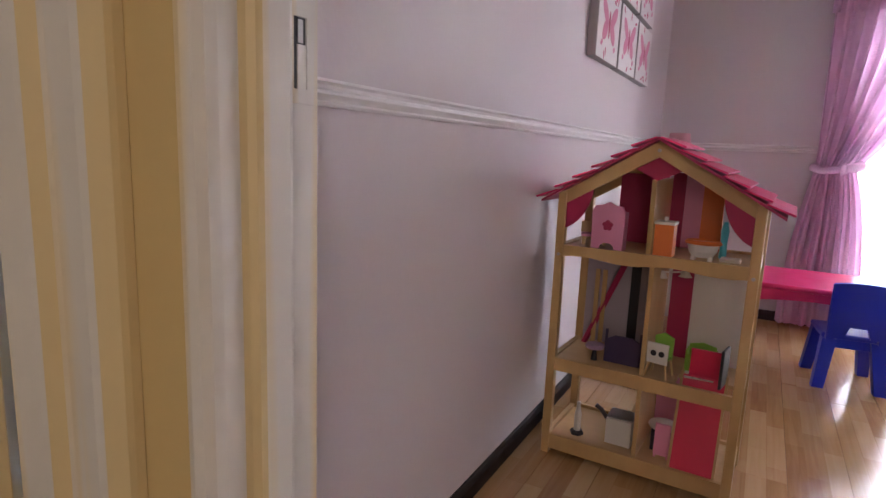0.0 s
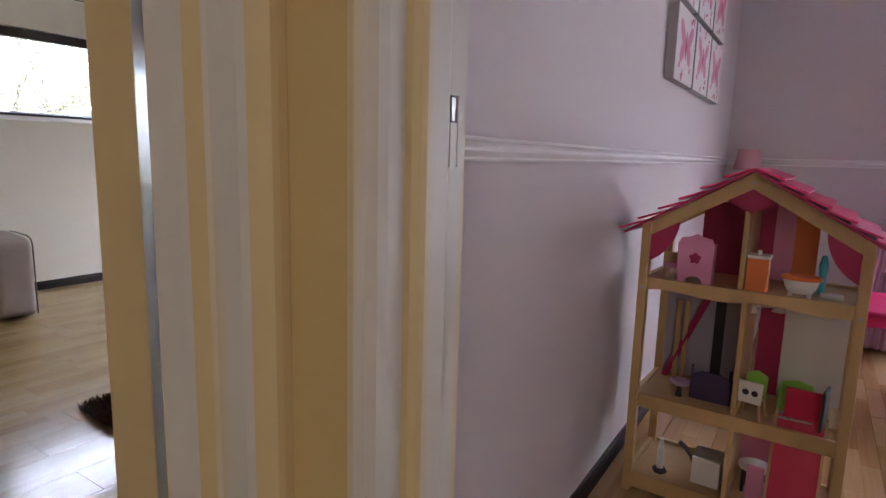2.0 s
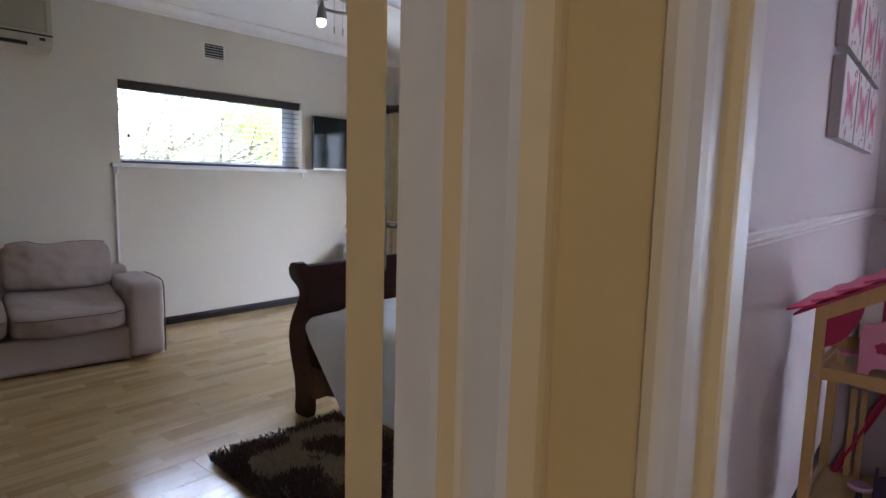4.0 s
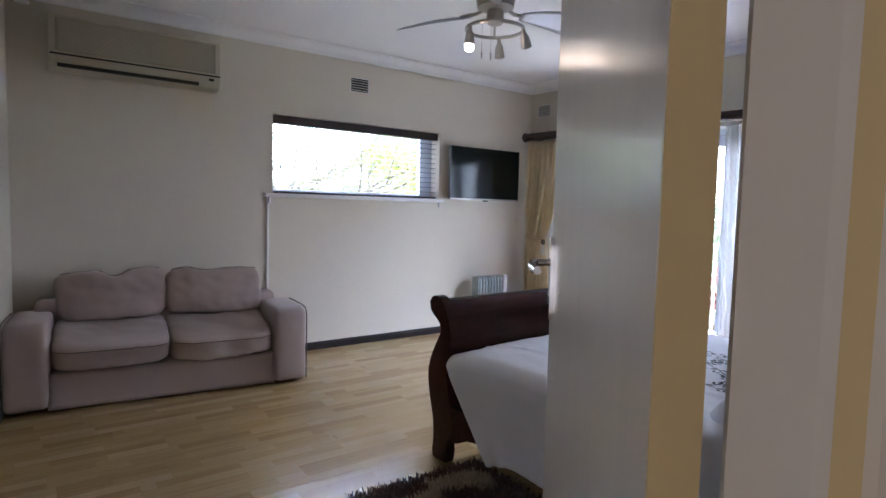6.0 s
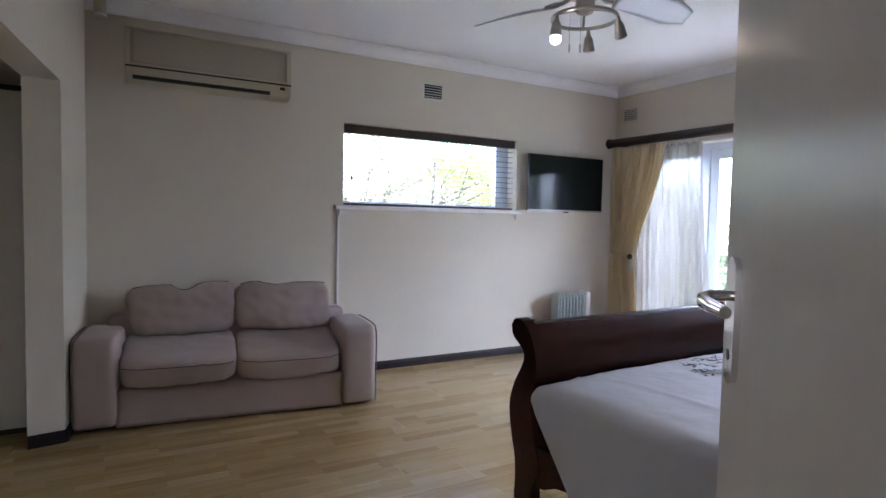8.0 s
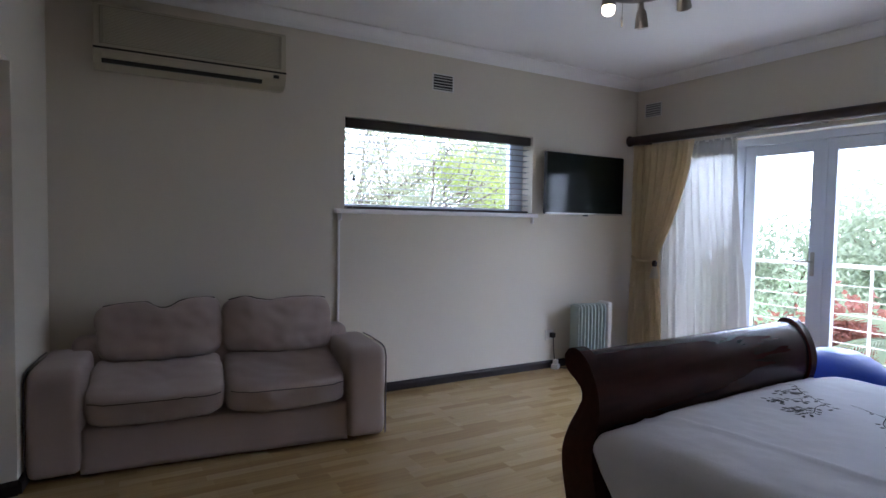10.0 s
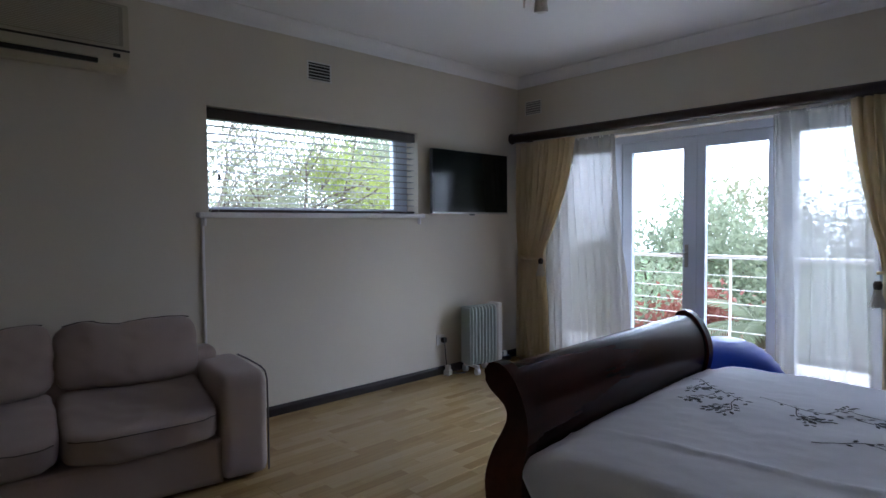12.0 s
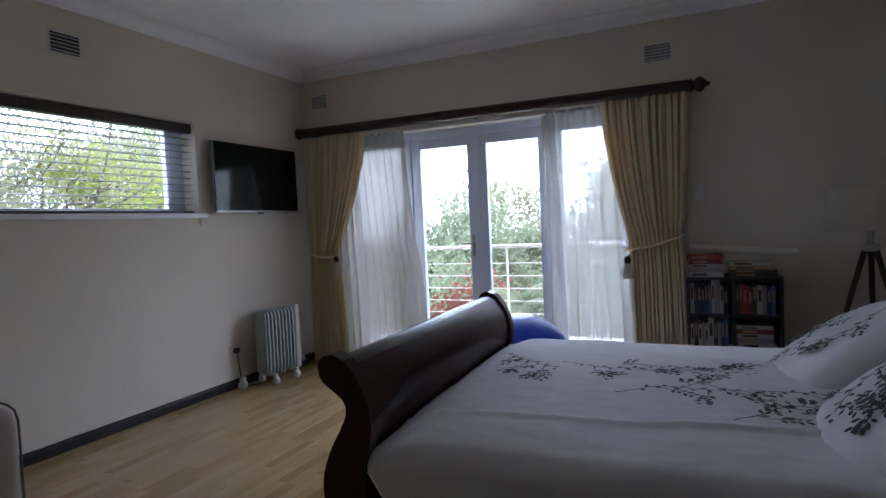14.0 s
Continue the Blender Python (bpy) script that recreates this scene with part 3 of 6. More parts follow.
part("window_frame", fr, WHITEALU, win, "white window frame")
pn = part("pane", boxed(-0.168, 1.655, 1.425, -0.164, 3.19, 2.01), PANE, win, "clear glass pane")
pn.visible_shadow = False
part("window_sill", boxed(-0.14, 1.53, 1.352, 0.05, 3.375, 1.385, bevel=0.008), DADO, win, "white painted sill")
for k in range(2):
    y = (1.575, 3.335)[k]
    part("sill_bracket", boxed(0.0, y - 0.008, 1.30, 0.03, y + 0.008, 1.352, bevel=0.003), DADO, win)
blind = thing("venetian_blind", pose(WX - 0.06, 0, 0), "dark brown wooden venetian blind with open slats", "blind")
part("headrail", boxed(-0.03, 1.615, 1.975, 0.035, 3.33, 2.045, bevel=0.004), BLINDWOOD, blind)
part("bottom_rail", boxed(-0.025, 1.62, 1.388, 0.025, 3.325, 1.406, bevel=0.004), BLINDWOOD, blind)
slat0 = None
for k in range(11):
    z = 1.452 + k * 0.0485
    if slat0 is None:
        bm = bmesh.new()
        prism(bm, [(-0.024, 0.0), (-0.012, 0.0032), (0.0, 0.0042), (0.012, 0.0032), (0.024, 0.0), (0.024, -0.002), (0.012, 0.0012), (0.0, 0.0022), (-0.012, 0.0012), (-0.024, -0.002)], 1.62, 3.325, axis="y")
        slat0 = part("slat", bm, SLATM, blind)
        ob = slat0
    else:
        ob = new("slat", slat0.data)
        ob.parent = blind
    ob.location = (0, 0, z)
for y in (1.80, 2.47, 3.14):
    bm = bmesh.new()
    for dx in (-0.026, 0.026):
        rod(bm, (dx, y, 1.40), (dx, y, 1.98), 0.0012, seg=5)
    part("ladder_cord", bm, SLATM, blind)
bm = bmesh.new()
tube(bm, [(0.03, 1.70, 1.98), (0.032, 1.70, 1.7), (0.034, 1.69, 1.45), (0.07, 1.66, 1.34), (0.06, 1.62, 1.31), (0.045, 1.60, 1.36), (0.045, 1.63, 1.40)], 0.0018, 5)
part("pull_cord", bm, PAPER, blind)
part("cord_tassel", lathe(bmesh.new(), [(0.004, 0.0), (0.009, -0.012), (0.011, -0.03), (0.006, -0.036)], Matrix.Translation((0.034, 1.69, 1.63)), 10), DARKPL, blind)
trunk = solid("cable_trunking", boxed(WX, 1.556, 0.09, WX + 0.016, 1.574, 1.352, bevel=0.003), DADO, "thin white cable trunking down the wall below the sill", "cable trunking")


# ---- balcony doors in the north wall ----
fd = thing("door_2", pose(0, NY + 0.12, 0), "white aluminium glazed balcony doors with side lights", "glazed door", kind="structure")


def glazed(x0, x1, z0, z1, y, side, name, bottom):
    bm = bmesh.new()
    for b in ((x0, y - 0.025, z0, x0 + side, y + 0.025, z1), (x1 - side, y - 0.025, z0, x1, y + 0.025, z1), (x0 + side, y - 0.025, z1 - side, x1 - side, y + 0.025, z1), (x0 + side, y - 0.025, z0, x1 - side, y + 0.025, z0 + bottom)):
        box(bm, *b, bevel=0.003)
    f = part(name, bm, WHITEALU, fd)
    p = part("pane", boxed(x0 + side, y - 0.003, z0 + bottom, x1 - side, y + 0.003, z1 - side), PANE, f, "clear glass pane")
    p.visible_shadow = False
    return f


bm = bmesh.new()
for b in ((FL, -0.03, 0, FL + 0.05, 0.04, 2.03), (FR - 0.05, -0.03, 0, FR, 0.04, 2.03), (FL + 0.05, -0.03, 1.97, FR - 0.05, 0.04, 2.03), (FL + 0.05, -0.03, 0, FR - 0.05, 0.04, 0.04),
          (-4.315, -0.03, 0.04, -4.265, 0.04, 1.97), (-3.035, -0.03, 0.04, -2.985, 0.04, 1.97)):
    box(bm, *b, bevel=0.004)
part("door_frame", bm, WHITEALU, fd)
glazed(FL + 0.05, -4.317, 0.04, 1.97, 0.0, 0.05, "side_light", 0.06)
glazed(-2.983, FR - 0.05, 0.04, 1.97, 0.0, 0.05, "side_light", 0.06)
d1 = glazed(-4.262, -3.652, 0.045, 1.967, 0.005, 0.085, "door_leaf", 0.12)
d2 = glazed(-3.648, -3.038, 0.045, 1.967, 0.005, 0.085, "door_leaf", 0.12)
bm = boxed(-3.72, -0.028, 0.94, -3.69, -0.02, 1.12, bevel=0.004)
hp = part("handle_plate", bm, STEEL, d1)
bm = bmesh.new()
tube(bm, [(-3.705, -0.028, 1.05), (-3.705, -0.06, 1.05), (-3.72, -0.068, 1.05), (-3.82, -0.066, 1.05)], 0.008, 8)
part("lever", bm, STEEL, hp)
part("overlap_bar", boxed(-3.672, -0.028, 0.06, -3.626, -0.0205, 1.95, bevel=0.003), WHITEALU, fd)

# ---- laminate floors, board by board ----
slab = solid("floor", boxed(WX - 0.22, -2.35, -0.16, 2.75, NY + 0.24, -0.012), PINE, "light oak three-strip laminate floor", "floor", kind="structure")
BW, BL = 0.1935, 1.285


def lay(x0, y0, x1, y1, mat, seed):
    """Boards along y in staggered rows, cut at the walls."""
    rnd = random.Random(seed)
    meshes = {}
    x = x0
    while x < x1 - 0.01:
        w = min(BW, x1 - x)
        y = y0 - rnd.random() * BL
        while y < y1 - 0.005:
            a, b = max(y, y0), min(y + BL, y1)
            if b - a > 0.004:
                key = (round(w, 4), round(b - a, 4))
                if key not in meshes:
                    bm = bmesh.new()
                    g = 0.0005
                    box(bm, g, g, -0.012, w - g, b - a - g, 0.0)
                    top = [e for e in bm.edges if all(v.co.z > -0.001 for v in e.verts)]
                    bmesh.ops.bevel(bm, geom=top, offset=0.0006, segments=1, affect="EDGES")
                    me = bpy.data.meshes.new("board")
                    bm.to_mesh(me)
                    bm.free()
                    me.materials.append(mat)
                    meshes[key] = me
                ob = new("board", meshes[key])
                ob.parent = slab
                ob.location = (x, a, 0)
            y += BL
        x += w


# ---- bedroom: sofa ----
def edge_line(bm, way, z0, z1, width, n=18):
    """Points along a cushion's front or top edge, where its seam runs."""
    line = []
    for i in range(n + 1):
        y = (i / n - 0.5) * width
        near = [v.co for v in bm.verts if abs(v.co.y - y) < 0.02 and z0 < v.co.z < z1]
        if near:
            p = max(near, key=lambda c: way * c.x)
            line.append(Vector((p.x, y, p.z)))
    return line


def sofa():
    t = thing("sofa", pose(-4.69, -0.232, 0, 0, 0, -6.67), "two-seat sofa with a taupe cotton loose cover and dark piping", "sofa")
    W, D = 1.805, 0.60
    bm = bmesh.new()
    box(bm, -D, 0.225, 0.02, -0.045, W - 0.225, 0.235, bevel=0.02, seg=3)
    part("base", bm, SOFACLOTH, t, smooth=True)
    bm = bmesh.new()
    box(bm, -D - 0.02, 0.12, 0.02, -D + 0.14, W - 0.12, 0.62, bevel=0.05, seg=4)
    part("back", bm, SOFACLOTH, t, smooth=True)
    # loose skirt with soft folds along the front
    bm = bmesh.new()
    sheet(bm, lambda u, v: Vector((-0.038 + 0.006 * noise.noise(Vector((u * 9, v * 2, 3))) - 0.004 * v, 0.226 + u * (W - 0.452), 0.012 + v * 0.225)), 50, 8)
    thicken(part("skirt", bm, SOFACLOTH, t, smooth=True), 0.006)
    for k, y0 in enumerate((0.0, W - 0.235)):
        bm = bmesh.new()
        puff(bm, D + 0.02, 0.235, 0.54, Matrix.Translation((-D / 2 + 0.0, y0 + 0.1175, 0.282)), power=9, wrinkle=0.004, seed=k + 2, n=18)
        arm = part("arm", bm, SOFACLOTH, t, smooth=True)
        yo = y0 + (0.003 if k == 0 else 0.232)
        pts = [(-0.004, yo, 0.03), (-0.002, yo, 0.30), (-0.004, yo, 0.50), (-0.03, yo, 0.54), (-0.10, yo, 0.553), (-0.35, yo, 0.552), (-D + 0.10, yo, 0.545)]
        part("piping", tube(bmesh.new(), pts, 0.0045, 6), PIPING, arm, "dark piping")
    half = (W - 0.47) / 2
    for k in range(2):
        yc = 0.235 + half * (k + 0.5)
        m = pose(-0.275, yc, 0.375 - 0.006 * k, 0, 10.5, 0)
        bm = bmesh.new()
        puff(bm, 0.61, half - 0.002, 0.18, None, power=6, sag=0.016, wrinkle=0.014, seed=10 + k, n=26)
        rim = edge_line(bm, 1, 0.048, 0.078, half - 0.05)
        bm.transform(m)
        c = part("seat_cushion", bm, SOFACLOTH, t, smooth=True)
        part("piping", tube(bmesh.new(), [m @ p for p in rim], 0.003, 6), PIPING, c, "dark piping")
        m = pose(-0.500, yc + 0.005, 0.640, 0, 74, 0) @ pose(0, 0, 0, 0, 0, 1.5 - 3 * k)
        bm = bmesh.new()
        puff(bm, 0.35, half - 0.004, 0.18, None, power=5, sag=-0.02, wrinkle=0.020, seed=20 + k, n=30, pinch=0.5)

        def slump(x, y):
            """The top edge sinks in the middle and stands up at the corners."""
            up = max(0.0, -x / 0.17) ** 2
            e = abs(y) / (half / 2)
            dent = 0.045 * math.exp(-((y - 0.02) / 0.07) ** 2) if k == 0 else 0.012 * math.exp(-((y + 0.05) / 0.12) ** 2)
            return up * (dent + 0.012 * (1 - e * e) - 0.016 * e ** 6)
        for v in bm.verts:
            v.co.x += slump(v.co.x, v.co.y)
            v.co.z += 0.012 * math.sin(v.co.y * 13 + k) * max(0.0, v.co.x / 0.17)
        rim = edge_line(bm, -1, 0.020, 0.055, half - 0.07)
        bm.transform(m)
        c = part("back_cushion", bm, SOFACLOTH, t, smooth=True)
        pts = [m @ p for p in rim]
        part("piping", tube(bmesh.new(), pts, 0.0035, 6), PIPING, c, "dark piping")
    return t


sofa()


# ---- air conditioner ----
def air_conditioner():
    t = thing("air_conditioner", pose(WX, 0.60, 2.14), "yellowed white wall-mounted air conditioner with a ribbed grille", "air conditioner")
    hw = 0.535
    bm = bmesh.new()
    prism(bm, [(0, 0.01), (0.10, 0.0), (0.155, 0.02), (0.175, 0.06), (0.178, 0.10), (0.172, 0.34), (0.155, 0.355), (0, 0.36)], -hw, hw, axis="y")
    body = part("body", bm, AGEDPL, t)
    bm = bmesh.new()
    box(bm, 0.174, -hw + 0.03, 0.125, 0.183, hw - 0.03, 0.335, bevel=0.004)
    grille = part("grille", bm, GRILLEPL, t, "intake grille toned for the shade between its ribs")
    rib = None
    for k in range(24):
        if rib is None:
            rib = part("grille_rib", boxed(0.0, -hw + 0.05, -0.0016, 0.0022, hw - 0.05, 0.0016), AGEDPL, grille)
            ob = rib
        else:
            ob = new("grille_rib", rib.data)
            ob.parent = grille
        ob.location = (0.183, 0, 0.133 + k * 0.0083)
    # black block stands in for the shaded outlet opening
    part("outlet_slot", boxed(0.150, -hw + 0.04, 0.022, 0.1765, hw - 0.15, 0.046, bevel=0.003), DARKPL, t, "dark outlet slot")
    part("louvre", boxed(0.170, -hw + 0.04, 0.048, 0.184, hw - 0.15, 0.086, bevel=0.004), AGEDPL, t)
    # proud black strip stands in for the shade in the panel joint
    part("panel_gap", boxed(0.16, -hw - 0.001, 0.097, 0.1820, hw + 0.001, 0.108), DARKPL, t)
    part("display", boxed(0.170, hw - 0.08, 0.064, 0.182, hw - 0.045, 0.084, bevel=0.002), DARKPL, t)
    return t


air_conditioner()
stub = thing("pipe_cover", pose(-5.24, -0.075, 2.60), "yellowed plastic pipe cover at the cornice above the air conditioner", "pipe cover")
part("sleeve", rod(bmesh.new(), (0, 0, -0.05), (0, 0, 0.09), 0.032, 0.036, 16), AGEDPL, stub)
part("rim", lathe(bmesh.new(), [(0.030, -0.052), (0.039, -0.052), (0.039, -0.040), (0.030, -0.040)], None, 16), WHITEPL, stub)


# ---- wall vents ----
def vent(m, dark, label, group):
    t = thing("wall_vent", m, label, "wall vent", group)
    mat = WHITEPL
    bm = bmesh.new()
    for b in ((-0.098, 0, -0.068, 0.098, 0.006, -0.058), (-0.098, 0, 0.058, 0.098, 0.006, 0.068), (-0.098, 0, -0.058, -0.088, 0.006, 0.058), (0.088, 0, -0.058, 0.098, 0.006, 0.058)):
        box(bm, *b)
    part("frame", bm, mat, t)
    # sheet whose black or grey stands in for the shade inside the slots
    part("backing", boxed(-0.088, 0.0004, -0.058, 0.088, 0.0014, 0.058), DARKPL if dark else SLATM, t)
    s0 = None
    for k in range(5):
        if s0 is None:
            bm = bmesh.new()
            prism(bm, [(0.0015, -0.003), (0.006, -0.005), (0.007, -0.004), (0.003, 0.002), (0.0015, 0.002)], -0.088, 0.088, axis="x")
            s0 = part("slat", bm, mat, t)
            ob = s0
        else:
            ob = new("slat", s0.data)
            ob.parent = t
        ob.location = (0, 0, -0.044 + 0.022 * k)
    return t


vent(pose(WX, 2.417, 2.392, 0, 0, -90), True, "white slatted wall vent with dark slots below the cornice", "wall vents")
vent(pose(-5.145, NY, 2.40, 0, 0, 180), False, "off-white slatted wall vent above the curtain pole", "wall vents")
vent(pose(-2.20, NY, 2.375, 0, 0, 180), False, "off-white slatted wall vent above the curtain pole", "wall vents")


# ---- television ----
tv = thing("television", pose(-5.25, 3.896, 1.66), "black flat television on a swivel wall bracket", "television")
part("housing", boxed(-0.035, -0.476, -0.272, 0.0, 0.476, 0.272, bevel=0.006), DARKPL, tv)
part("screen", boxed(0.0, -0.466, -0.255, 0.0015, 0.466, 0.264), SCREEN, tv, "glossy dark screen")
part("lower_trim", boxed(-0.002, -0.476, -0.272, 0.003, 0.476, -0.258, bevel=0.002), STEEL, tv)
part("sensor", boxed(-0.012, -0.03, -0.286, 0.002, 0.03, -0.272, bevel=0.003), DARKPL, tv)
bm = bmesh.new()
box(bm, -0.083, -0.10, -0.10, -0.070, 0.10, 0.10)
box(bm, -0.070, -0.03, -0.03, -0.035, 0.03, 0.03)
part("bracket", bm, DARKPL, tv)



# ---- oil heater ----
def heater():
    t = thing("oil_heater", pose(-5.17, 3.73, 0, 0, 0, -8), "pale grey-green finned oil heater on castors beside the wall", "heater")
    f0 = None
    for k in range(8):
        if f0 is None:
            bm = bmesh.new()
            out = []
            for a in range(0, 24):
                th = 2 * math.pi * a / 24
                c, s_ = math.cos(th), math.sin(th)
                out.append((0.075 * math.copysign(abs(c) ** 0.35, c), 0.335 + 0.255 * math.copysign(abs(s_) ** 0.2, s_)))
            prism(bm, out, -0.006, 0.006, axis="y")
            box(bm, -0.03, -0.016, 0.12, 0.03, 0.016, 0.56, bevel=0.006)
            f0 = part("fin", bm, HEATERM, t)
            ob = f0
        else:
            ob = new("fin", f0.data)
            ob.parent = t
        ob.location = (0, 0.018 + 0.036 * k, 0)
    part("control_box", boxed(-0.078, 0.290, 0.075, 0.078, 0.345, 0.605, bevel=0.018, seg=3), WHITEPL, t, "white control box")
    part("end_cover", boxed(-0.065, -0.012, 0.09, 0.065, 0.0, 0.58, bevel=0.005), HEATERM, t)
    for y in (0.05, 0.27):
        part("axle", boxed(-0.10, y - 0.012, 0.06, 0.10, y + 0.012, 0.085, bevel=0.004), WHITEPL, t)
        for x in (-0.085, 0.085):
            c = part("castor", rod(bmesh.new(), (x, y - 0.014, 0.03), (x, y + 0.014, 0.03), 0.029, seg=14), WHITEPL, t)
            part("fork", boxed(x - 0.012, y - 0.018, 0.03, x + 0.012, y + 0.018, 0.064, bevel=0.003), WHITEPL, c)
    return t


heater()
sock = thing("wall_socket", pose(WX, 3.57, 0.30), "white double wall socket with a black plug and cable", "wall socket")
part("face_plate", boxed(0, -0.045, -0.045, 0.009, 0.045, 0.045, bevel=0.003), WHITEPL, sock)
part("plug", boxed(0.009, -0.002, -0.022, 0.05, 0.038, 0.022, bevel=0.006), DARKPL, sock, "black plug")
part("cable", tube(bmesh.new(), [(0.04, 0.018, -0.02), (0.045, 0.02, -0.12), (0.05, 0.03, -0.22), (0.06, 0.05, -0.285), (0.10, 0.10, -0.293), (0.13, 0.18, -0.293)], 0.0045, 6), DARKPL, sock, "black cable")
ad = thing("plug_adapter", pose(-5.27, 3.60, 0.0, 0, 0, 20), "white multi-plug adapter lying on the floor", "adapter")
part("body", boxed(-0.03, -0.03, 0.0, 0.03, 0.03, 0.045, bevel=0.007), WHITEPL, ad)
part("plug", boxed(-0.02, -0.02, 0.045, 0.02, 0.022, 0.085, bevel=0.007), WHITEPL, ad)
sock2 = thing("power_strip", pose(-5.28, 4.30, 0.0, 0, 0, 0), "black power strip with a white plug by the skirting", "power strip")
part("strip", boxed(-0.03, -0.10, 0.0, 0.03, 0.12, 0.045, bevel=0.006), DARKPL, sock2)
part("plug", boxed(-0.02, 0.02, 0.045, 0.02, 0.07, 0.09, bevel=0.006), WHITEPL, sock2, "white plug")


# ---- ceiling fan ----
def fan():
    cx, cy = -3.14, 2.12
    t = thing("ceiling_fan", pose(cx, cy, 0), "brushed steel ceiling fan with silver blades and three spot lamps", "ceiling fan")
    part("canopy", lathe(bmesh.new(), [(0.0, CEILZ), (0.07, CEILZ), (0.068, CEILZ - 0.03), (0.045, CEILZ - 0.055), (0.0, CEILZ - 0.055)]), STEEL, t, smooth=True)
    part("down_rod", rod(bmesh.new(), (0, 0, CEILZ - 0.055), (0, 0, 2.55), 0.013), STEEL, t)
    part("motor", lathe(bmesh.new(), [(0.0, 2.56), (0.06, 2.555), (0.105, 2.53), (0.112, 2.50), (0.105, 2.455), (0.06, 2.44), (0.0, 2.44)]), STEEL, t, smooth=True)
    part("light_hub", lathe(bmesh.new(), [(0.0, 2.44), (0.048, 2.44), (0.05, 2.39), (0.042, 2.365), (0.02, 2.355), (0.0, 2.355)]), STEEL, t, smooth=True)
    for k, deg in enumerate((197, 77, 317)):
        rz = pose(0, 0, 0, 0, 0, deg)
        bm = bmesh.new()

        def blade(u, v):
            r = 0.17 + u * 0.50
            w = 0.035 + 0.075 * math.sin(min(u * 1.25, 1.0) * math.pi * 0.5) - 0.10 * max(0, u - 0.72) ** 1.2 * 2.4
            y = (v - 0.5) * 2 * max(w, 0.012) * 0.75 + 0.05 * u * u
            return rz @ Vector((r, y, 2.432 - 0.17 * (v - 0.5) * max(w, 0.01) * 4 + 0.015 * math.sin(u * 3)))
        sheet(bm, blade, 18, 6)
        b = thicken(part("blade", bm, FANBLADE, t, smooth=True), 0.007)
        bm = bmesh.new()
        tube(bm, [rz @ Vector(p) for p in ((0.09, 0, 2.455), (0.13, 0.01, 2.44), (0.17, 0.015, 2.442), (0.24, 0.0, 2.445))], 0.011, 8)
        part("blade_arm", bm, STEEL, b)
    ring = [Vector((0.165 * math.cos(a), 0.165 * math.sin(a), 2.335)) for a in [2 * math.pi * k / 40 for k in range(41)]]
    part("ring", tube(bmesh.new(), ring, 0.010, 8), STEEL, t, smooth=True)
    bm = bmesh.new()
    for a in (20, 140, 260):
        c, s_ = math.cos(radians(a)), math.sin(radians(a))
        tube(bm, [(0.03 * c, 0.03 * s_, 2.375), (0.09 * c, 0.09 * s_, 2.362), (0.165 * c, 0.165 * s_, 2.335)], 0.007, 8)
    part("ring_spoke", bm, STEEL, t)
    for k, (deg, tip, lit) in enumerate(((262, (-0.015, -0.175, 2.215), True), (130, (-0.125, 0.155, 2.205), False), (35, (0.10, 0.16, 2.245), False))):
        a = radians(deg)
        base = Vector((0.165 * math.cos(a), 0.165 * math.sin(a), 2.33))
        tip = Vector(tip)
        d = (tip - base).normalized()
        sp_ = part("spot_head", lathe(bmesh.new(), [(0.0, 0.0), (0.010, 0.004), (0.012, 0.03), (0.022, 0.045), (0.028, 0.085), (0.031, 0.112), (0.029, 0.114), (0.024, 0.108), (0.0, 0.108)],
                   Matrix.Translation(base) @ d.to_track_quat("Z", "Y").to_matrix().to_4x4(), 18), STEEL, t, smooth=True)
        bulb_at = base + d * 0.109
        part("bulb", lathe(bmesh.new(), [(0.0, 0.0), (0.023, 0.0), (0.024, 0.005), (0.015, 0.012), (0.0, 0.014)], Matrix.Translation(bulb_at) @ d.to_track_quat("Z", "Y").to_matrix().to_4x4(), 16),
             LAMPGLOW if lit else WHITEPL, sp_, "lit bulb" if lit else "unlit bulb", True)
        if lit:
            part("frosted_glass", lathe(bmesh.new(), [(0.0, -0.015), (0.014, -0.015), (0.024, 0.0), (0.027, 0.02), (0.024, 0.036), (0.012, 0.044), (0.0, 0.045)], Matrix.Translation(tip + Vector((0, 0, 0.012))) @ pose(0, 0, 0, 180, 0, 0), 18), LAMPGLOW, sp_, "glowing frosted glass", True)
    for x, y, l in ((-0.055, -0.05, 0.19), (0.05, -0.07, 0.22)):
        ch = part("pull_chain", rod(bmesh.new(), (x, y, 2.40), (x, y, 2.40 - l), 0.0013, seg=5), STEEL, t)
        part("chain_knob", rod(bmesh.new(), (x, y, 2.40 - l), (x, y, 2.36 - l), 0.005, 0.004, 8), STEEL, ch)
    d = bpy.data.lights.new("fan_bulb", "POINT")
    d.energy, d.color, d.shadow_soft_size = 0.4, (1.0, 0.78, 0.50), 0.04
    new("fan_bulb", d).location = (cx - 0.02, cy - 0.18, 2.13)
    return t


LAMPGLOW = glow("lit warm bulb", (1.0, 0.80, 0.52), 3.5)
fan()


# ---- curtain pole, curtains, voile ----
PY = 4.50
cp = thing("curtain_pole", pose(0, PY, 2.087), "thick dark wooden curtain pole with turned finials", "curtain pole")
part("pole", rod(bmesh.new(), (-5.27, 0, 0.02), (-2.0, 0, 0.0), 0.042, seg=20), RODWOOD, cp, smooth=True)
